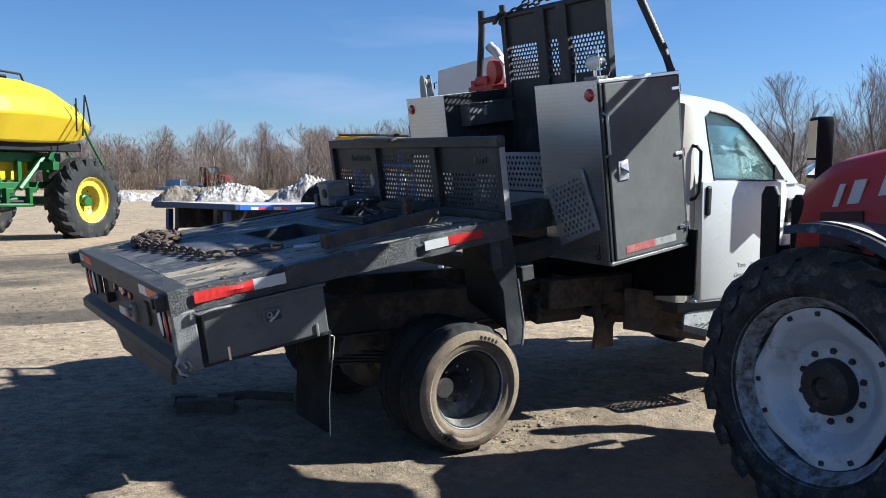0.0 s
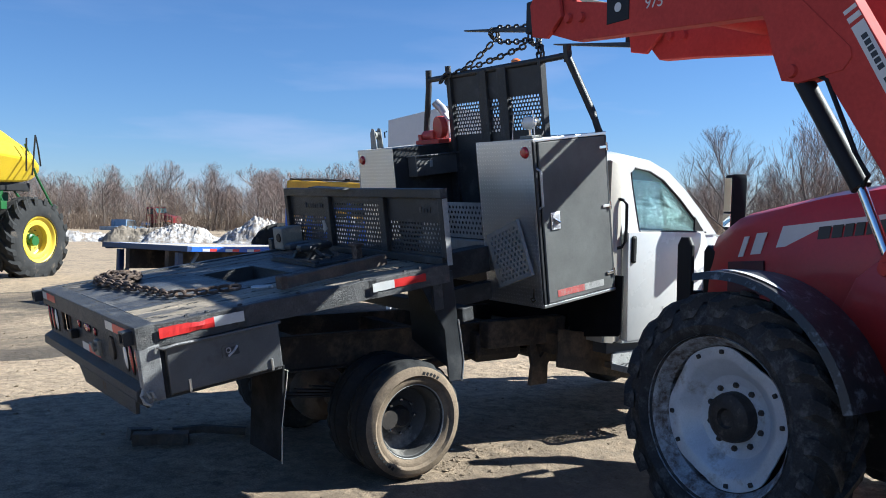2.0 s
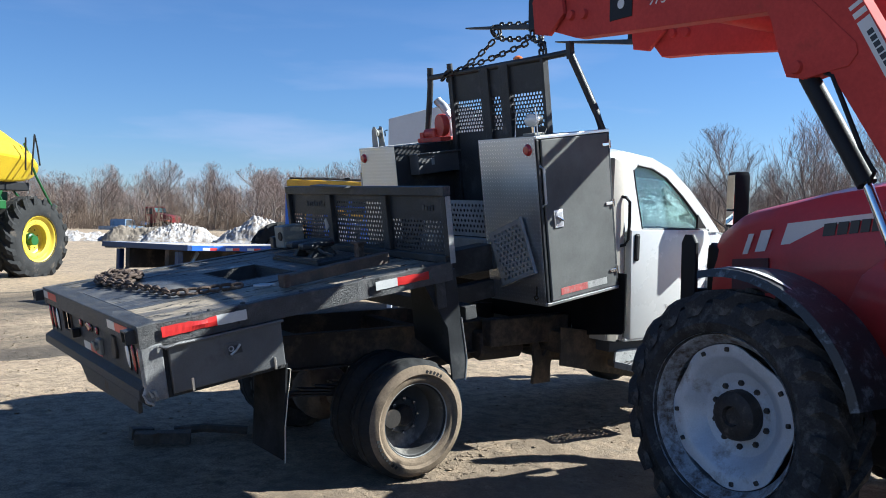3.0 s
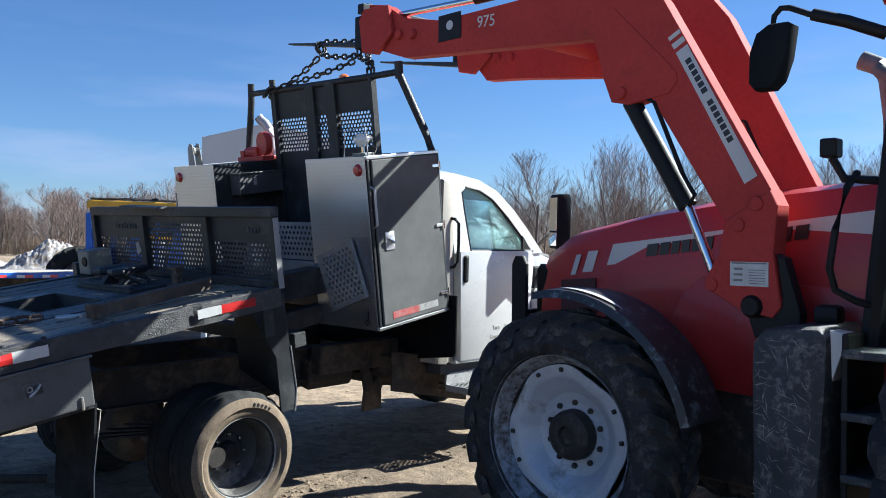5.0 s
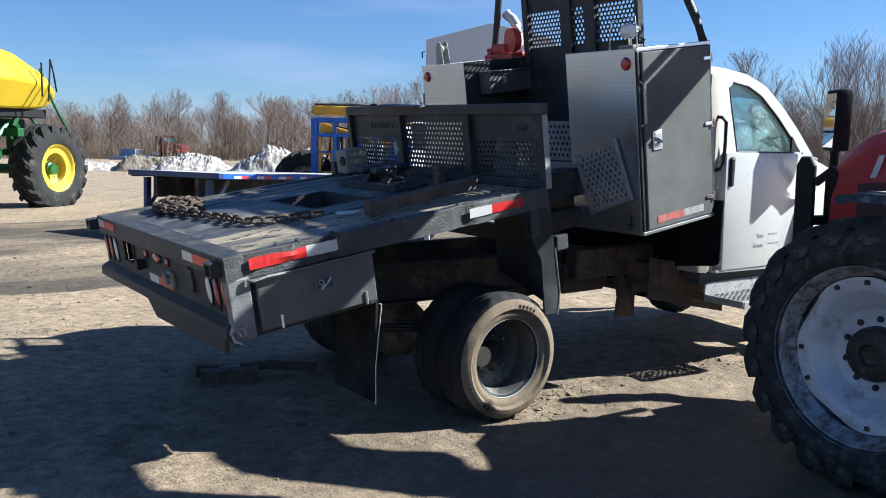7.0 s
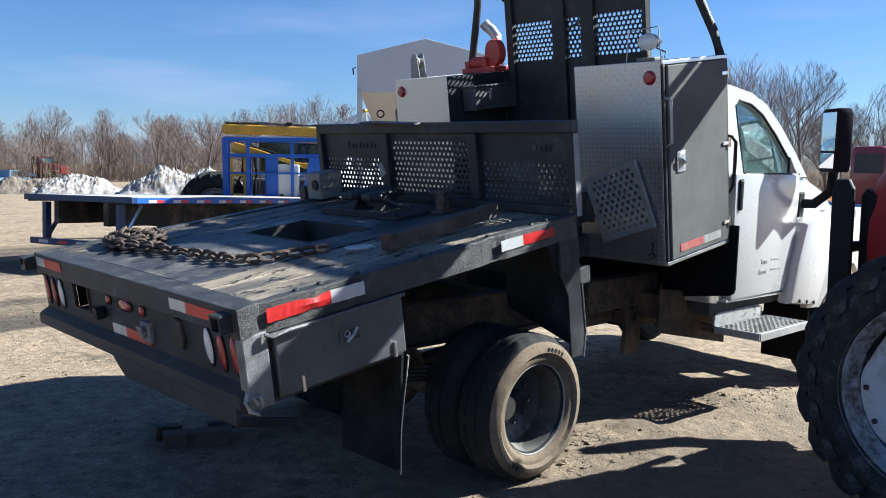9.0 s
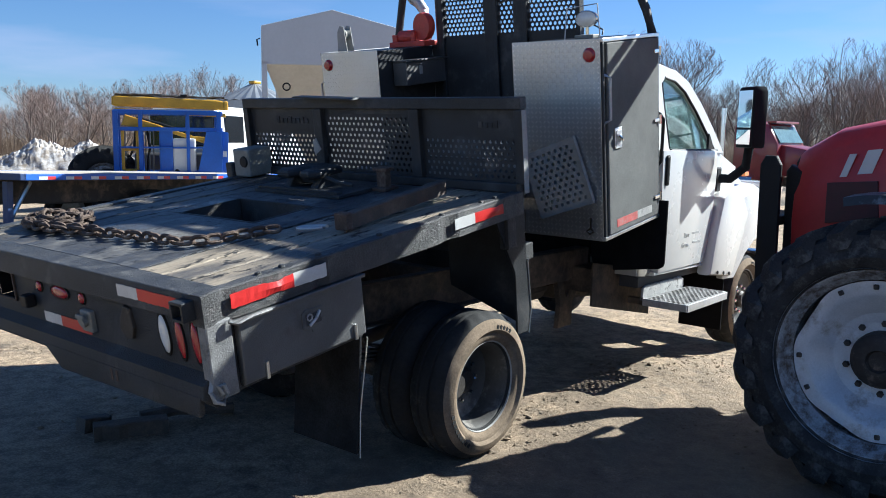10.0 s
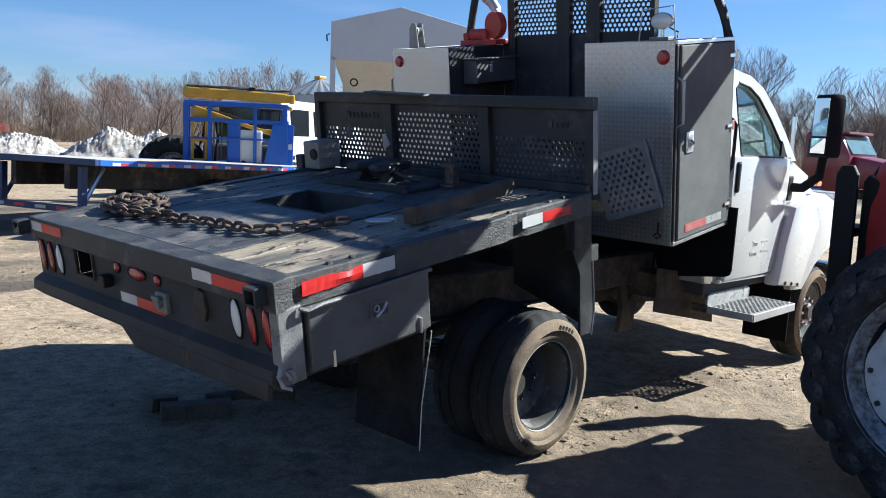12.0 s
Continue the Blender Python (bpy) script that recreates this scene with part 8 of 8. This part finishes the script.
# ---- other vehicles ----
def semi_tractor(m, label, nm="semi_truck"):
    """A conventional highway truck, x forward."""
    t = thing(nm, m, label, "truck")
    part("hood", prismed([(0.2, 0.95), (2.0, 0.85), (2.1, 1.35), (1.9, 1.55), (0.2, 1.85)], "y", -0.75, 0.75, 0.06), M_REDTRUCK, t, "", True)
    part("cab", prismed([(-1.1, 0.8), (0.25, 0.8), (0.25, 1.85), (-0.05, 2.42), (-0.25, 2.5), (-0.95, 2.5), (-1.05, 2.4)], "y", -0.98, 0.98, 0.05), M_REDTRUCK, t, "", True)
    part("windscreen", prismed([(0.24, 1.88), (0.28, 1.9), (-0.02, 2.38), (-0.06, 2.36)], "y", -0.85, 0.85, 0.0), M_GLASSTEAL, t, "teal reflecting windscreen")
    for s in (-1, 1):
        part("side_window", span(-0.95, -0.15, min(s * 0.97, s * 0.995), max(s * 0.97, s * 0.995), 1.75, 2.3, 0.01), M_CABIN, t)
        part("exhaust_stack", bar([(-1.4, s * 1.0, 0.9), (-1.4, s * 1.0, 2.9)], 0.07, 10), M_CHROME, t, "chrome exhaust stack")
        part("fuel_tank", turned([(0.0, -0.6), (0.3, -0.6), (0.3, 0.6), (0.0, 0.6)], 20, Matrix.Translation((-1.0, s * 0.95, 0.65)) @ Matrix.Rotation(math.pi / 2, 4, "Z")), M_CHROME, t)
        part("fender", boxes(((1.35, s * 0.9, 1.05), (1.1, 0.4, 0.25)), bevel=0.1), M_REDTRUCK, t, "", True)
        part("turn_lamp", boxes(((1.75, s * 1.08, 1.05), (0.2, 0.06, 0.16)), bevel=0.01), M_LENSAMBER, t)
    part("sun_visor", boxes(((0.0, 0, 2.48), (0.25, 1.7, 0.06)), bevel=0.01), M_REDTRUCK, t)
    part("bumper", boxes(((2.15, 0, 0.6), (0.15, 2.2, 0.4)), bevel=0.03), M_CHROME, t)
    part("chassis", boxes(((-2.2, 0, 0.75), (6.5, 0.9, 0.25)), bevel=0.02), M_FRAME, t)
    for x in (1.35, -3.9, -5.1):
        for s in (-1, 1):
            w = road_wheel(t, 0.52, 0.28, 0.30, M_RUBBER, M_RIMSILVER, 0.02, 32)
            w.matrix_basis = Matrix.Translation((x, s * 0.92, 0.52)) @ Matrix.Rotation(0 if s < 0 else math.pi, 4, "Z")
    return t


semi_tractor(pose(25.50, 4.60, -0.075, 0, 0, -94), "dark red highway truck with chrome stack, parked")
semi_tractor(pose(29.2, 84.0, 0, 0, 0, -55), "red highway truck parked behind the snow bank")


def pickup(m, paint, label):
    t = thing("pickup_truck", m, label, "pickup")
    part("body", prismed([(-2.6, 0.5), (2.6, 0.5), (2.65, 0.95), (2.3, 1.1), (1.2, 1.15), (-2.6, 1.15)], "y", -0.95, 0.95, 0.05), paint, t, "", True)
    part("cab", prismed([(-0.9, 1.1), (1.2, 1.1), (0.6, 1.8), (-0.8, 1.85)], "y", -0.85, 0.85, 0.06), paint, t, "", True)
    part("windows", prismed([(-0.7, 1.2), (1.0, 1.2), (0.55, 1.72), (-0.65, 1.75)], "y", -0.87, 0.87, 0.01), M_CABIN, t)
    for x in (-1.7, 1.7):
        for s in (-1, 1):
            w = road_wheel(t, 0.38, 0.24, 0.22, M_RUBBER, M_RIMSILVER, 0.02, 24)
            w.matrix_basis = Matrix.Translation((x, s * 0.85, 0.38)) @ Matrix.Rotation(0 if s < 0 else math.pi, 4, "Z")


M_PICKUP = mat("pale blue car paint", (0.13, 0.19, 0.28), 0.3, 0.0, 0.1, 0.6, 0.05, 0.0, coat=0.5)
pickup(pose(25.0, 82.5, -0.65, 0, 0, 40), M_PICKUP, "pale blue pickup parked beyond the snow")

# ---- grain bin ----
b = thing("grain_bin", pose(36.7, 43.2, 0), "galvanised grain bin with conical roof", "grain bin")
part("shell", turned([(2.6, 0.0), (2.6, 4.35), (2.58, 4.35), (2.58, 0.0)], 36, Matrix.Rotation(math.pi / 2, 4, "X"), True), M_BINROOF, b)
bm = bmesh.new()
rim_ = [bm.verts.new((2.7 * math.cos(math.pi * k / 24), 2.7 * math.sin(math.pi * k / 24), 4.40 if k % 2 else 4.32)) for k in range(48)]
tip_ = bm.verts.new((0, 0, 5.65))
for k in range(48):
    bm.faces.new((rim_[k], rim_[(k + 1) % 48], tip_))
part("roof", bm, M_BINROOF, b, "ribbed conical roof")
part("cap", boxes(((0, 0, 5.62), (0.6, 0.6, 0.2)), bevel=0.05), M_BOOM, b)


# ---- snow and soil banks ----
def bank(cx, cy, length, depth, height, az, seed, m_, label):
    bm = bmesh.new()
    nx, ny = 130, 34
    vs = []
    for j in range(ny + 1):
        for i in range(nx + 1):
            u, v = i / nx * 2 - 1, j / ny * 2 - 1
            p = Vector((u * length * 0.5, v * depth * 0.5, seed))
            env = max(0.0, 1 - abs(v) ** 1.8) * max(0.0, 1 - abs(u) ** 4)
            z = height * env * (0.60 + 0.46 * noise.noise(p * 0.45) + 0.16 * noise.noise(p * 1.1) + 0.10 * abs(noise.noise(p * 3.1)) + 0.09 * abs(noise.noise(p * 5.3)) + 0.05 * noise.noise(p * 11.0)) - 0.06
            vs.append(bm.verts.new((p.x, p.y + 0.2 * noise.noise(p * 2.1), z)))
    for j in range(ny):
        for i in range(nx):
            k = j * (nx + 1) + i
            bm.faces.new((vs[k], vs[k + 1], vs[k + nx + 2], vs[k + nx + 1]))
    ob = part("snow_bank" if m_ is M_SNOW else "soil_pile", bm, m_, None, "", True, pose(cx, cy, 0, 0, 0, az))
    return tagged(ob, label, "snow" if m_ is M_SNOW else "soil", "banks along the yard edge", "stuff")


bank(21.7, 41.2, 6.4, 4.5, 2.15, -26, 3.1, M_SNOW, "ploughed heap of crusted white snow")
bank(17.4, 44.2, 4.6, 3.6, 1.75, -20, 7.7, M_SNOW, "lumpy heap of dirty snow")
bank(15.4, 45.4, 4.6, 3.4, 1.35, -18, 11.3, M_SOIL, "heap of dark soil streaked with snow")
bank(12.5, 46.9, 4.6, 3.0, 1.05, -14, 15.9, M_SNOW, "low dirty snow bank")
bank(14.2, 48.0, 7.0, 2.6, 0.75, -16, 18.2, M_SNOW, "low dirty snow bank")
bank(19.4, 43.2, 3.6, 2.6, 0.8, -24, 19.5, M_SNOW, "low dirty snow bank")
bank(26.5, 38.5, 8.0, 4.0, 1.2, -30, 23.0, M_SNOW, "low dirty snow bank")
bank(30.0, 34.0, 9.0, 3.5, 1.0, -38, 21.0, M_SNOW, "low dirty snow bank")
bank(6.5, 48.5, 8.0, 3.0, 0.6, -8, 25.0, M_SNOW, "low dirty snow bank")


# ---- bare trees ----
def bare_tree(seed, height, kids, stems, spread):
    """A leafless tree: tapered stems and limbs in one mesh, crown of many fine twigs in another."""
    rnd = random.Random(seed)
    wood = bmesh.new()
    verts, faces = [], []
    deep = len(kids)

    def twig(p, q, w):
        d = (q - p).normalized()
        side = d.cross(Vector((rnd.uniform(-1, 1), rnd.uniform(-1, 1), rnd.uniform(-1, 1)))).normalized() * w
        k = len(verts)
        verts.extend((tuple(p - side), tuple(p + side), tuple(q)))
        faces.append((k, k + 1, k + 2))

    mid, half = Vector((0, 0, height * 0.56)), Vector((height * 0.36, height * 0.36, height * 0.45))

    def room(p, d):
        """How far a limb may reach before it leaves the rounded crown."""
        a = Vector([(p[i] - mid[i]) / half[i] for i in range(3)])
        c = Vector([d[i] / half[i] for i in range(3)])
        q = a.dot(c) ** 2 - c.dot(c) * (a.dot(a) - 1)
        return max(0.12, (-a.dot(c) + math.sqrt(q)) / c.dot(c)) if q > 0 else 0.25

    def grow(p, d, ln, r, depth):
        n = (4, 3, 2)[depth] if depth < 3 else 1
        pts, q = [p], p.copy()
        for k in range(n):
            d = (d + Vector((rnd.uniform(-1, 1), rnd.uniform(-1, 1), rnd.uniform(-0.3, 0.6))) * (0.10 if depth == 0 else 0.22)).normalized()
            q = q + d * ln / n
            pts.append(q.copy())
        if depth < 3:
            tube(wood, pts, r, (6, 4, 3)[depth], r * 0.5, False)
        else:
            twig(pts[0], pts[1], max(0.007, r * 0.8))
        if depth >= deep:
            return
        for k in range(kids[depth]):
            f = (0.24 + 0.76 * (k + rnd.random()) / kids[depth]) if depth == 0 else (0.12 + 0.88 * (k + rnd.random()) / kids[depth])
            i = min(n - 1, int(f * n))
            at = pts[i].lerp(pts[i + 1], f * n - i)
            side = Vector((rnd.uniform(-1, 1), rnd.uniform(-1, 1), rnd.uniform(-0.25, 0.7))).normalized()
            nd = (d * 0.62 + side * spread * (1.15 if depth == 0 else 0.95) + Vector((0, 0, 0.20))).normalized()
            want = ln * (rnd.uniform(0.62, 0.85) if depth == 0 else rnd.uniform(0.45, 0.7))
            grow(at, nd, min(want, room(at, nd) * rnd.uniform(0.8, 1.05)), max(0.009, r * (1 - 0.5 * f) * 0.55), depth + 1)
    for k in range(stems):
        a = 6.28 * (k + rnd.random()) / stems
        out = 0.0 if stems == 1 else rnd.uniform(0.12, 0.34) if stems < 5 else rnd.uniform(0.1, 0.62)
        base = Vector((0.25 * out * math.cos(a), 0.25 * out * math.sin(a), -0.3))
        grow(base, Vector((out * math.cos(a), out * math.sin(a), 1)).normalized(), height * rnd.uniform(0.6, 0.72), height * 0.0155 / stems ** 0.4, 0)
    me = bpy.data.meshes.new("crown")
    me.from_pydata(verts, [], faces)
    me.materials.append(M_TWIG)
    return wood, me


TREES = []
for k, (hh, kids, stems, sp) in enumerate(((7.5, (9, 7, 7, 6), 1, 0.72), (8.3, (9, 7, 7, 6), 1, 0.8), (6.6, (7, 6, 6, 6), 2, 0.75), (8.8, (9, 7, 7, 6), 1, 0.68), (6.0, (6, 5, 6, 6), 3, 0.75),
                                        (7.6, (7, 6, 5, 5), 2, 0.62), (8.0, (7, 6, 6, 5), 1, 0.7), (7.2, (5, 5, 5, 4), 9, 0.5))):
    t = thing("bare_tree", pose(0, -400 - 20 * k, 0), "leafless grey-brown deciduous tree with fine twigs", "tree", "bare trees round the yard")
    w_, me_ = bare_tree(40 + k, hh, kids, stems, sp)
    part("trunk", w_, M_BARK, t)
    c_ = new("crown", me_)
    c_.parent = t
    c_["label"] = "fine bare twigs"
    TREES.append(t)


def plant(x, y, k, s):
    z = -0.25
    m = Matrix.Translation((x, y, z)) @ Matrix.Rotation(random.uniform(0, 6.28), 4, "Z")
    if not TREES[k].get("set"):
        TREES[k]["set"] = 1
        o = TREES[k]
        o.matrix_basis = m
    else:
        o = copy_thing(TREES[k], m)
    o.scale = (s, s, s * random.uniform(0.9, 1.1))
    return o


random.seed(11)
plant(32.5, 17.5, 1, 0.76)
plant(34.7, 14.1, 7, 0.98)
plant(51.3, 14.3, 5, 0.92)
plant(45.0, 6.0, 6, 0.86)
plant(46.5, 8.2, 5, 0.92)
plant(46.0, 3.8, 6, 0.88)
plant(49.0, 11.0, 2, 0.95)
plant(50.0, 8.9, 7, 0.85)
plant(52.0, 6.5, 7, 0.9)
for az, dist, k, s in ((64.5, 64, 4, 0.92), (62.6, 66, 0, 0.86), (60.4, 62, 3, 0.74), (58.3, 60, 1, 0.80), (56.9, 66, 3, 0.78), (55.2, 60, 0, 0.86), (53.6, 64, 1, 0.78)):
    plant(-0.3 + dist * math.cos(radians(az)), -5.0 + dist * math.sin(radians(az)), k, s)
for i in range(270):
    f = i / 269
    az = radians(88 - 86 * f + random.uniform(-1.2, 1.2))
    dist = 100 - 26 * f + random.uniform(-6, 22)
    plant(dist * math.cos(az), -4 + dist * math.sin(az), random.choice((0, 1, 2, 3, 4)), random.uniform(0.62, 0.92) - 0.12 * max(0.0, f - 0.45))
for x, y, k, s in ((33.0, 56.0, 6, 0.75), (37.5, 55.0, 5, 0.8), (30.0, 62.0, 0, 0.85), (44.0, 52.0, 2, 0.8), (58.0, 22.0, 3, 1.0), (64.0, 15.0, 1, 1.1), (66.0, 12.0, 4, 1.2), (66.0, 9.0, 3, 1.1), (66.0, 3.0, 1, 1.1), (60.0, -2.0, 2, 1.1), (65.0, 5.5, 0, 1.1)):
    plant(x, y, k, s)


def brush():
    """Low dry scrub along the foot of the trees, one object of many stems."""
    rnd = random.Random(5)
    verts, faces = [], []
    for i in range(19000):
        az = radians(94 - 94 * rnd.random())
        dist = 68 + 26 * az / 1.57 + 24 * rnd.random()
        x, y = dist * math.cos(az), -4 + dist * math.sin(az)
        hgt = rnd.uniform(3.2, 6.0) if i % 5 == 0 else rnd.uniform(0.8, 4.0) * rnd.uniform(0.4, 1.0)
        w = rnd.uniform(0.012, 0.035)
        tx, ty = rnd.uniform(-0.5, 0.5), rnd.uniform(-0.5, 0.5)
        b = len(verts)
        verts += [(x - w, y, 0), (x + w, y, 0), (x, y + w, 0), (x + tx, y + ty, hgt)]
        faces += [(b, b + 1, b + 3), (b + 1, b + 2, b + 3), (b + 2, b, b + 3)]
        for k in range(8 if i % 5 == 0 else 4):
            f = rnd.uniform(0.3, 0.95)
            c = Vector((x + tx * f, y + ty * f, hgt * f))
            e = c + Vector((rnd.uniform(-0.6, 0.6), rnd.uniform(-0.6, 0.6), rnd.uniform(0.2, 0.8)))
            b = len(verts)
            q = w * 0.6
            verts += [(c.x - q, c.y, c.z), (c.x + q, c.y, c.z), (c.x, c.y + q, c.z), tuple(e)]
            faces += [(b, b + 1, b + 3), (b + 1, b + 2, b + 3), (b + 2, b, b + 3)]
    me = bpy.data.meshes.new("dry_brush")
    me.from_pydata(verts, [], faces)
    me.materials.append(M_BRUSH)
    tagged(new("dry_brush", me), "dry tan scrub along the foot of the trees", "scrub", kind="stuff")


brush()
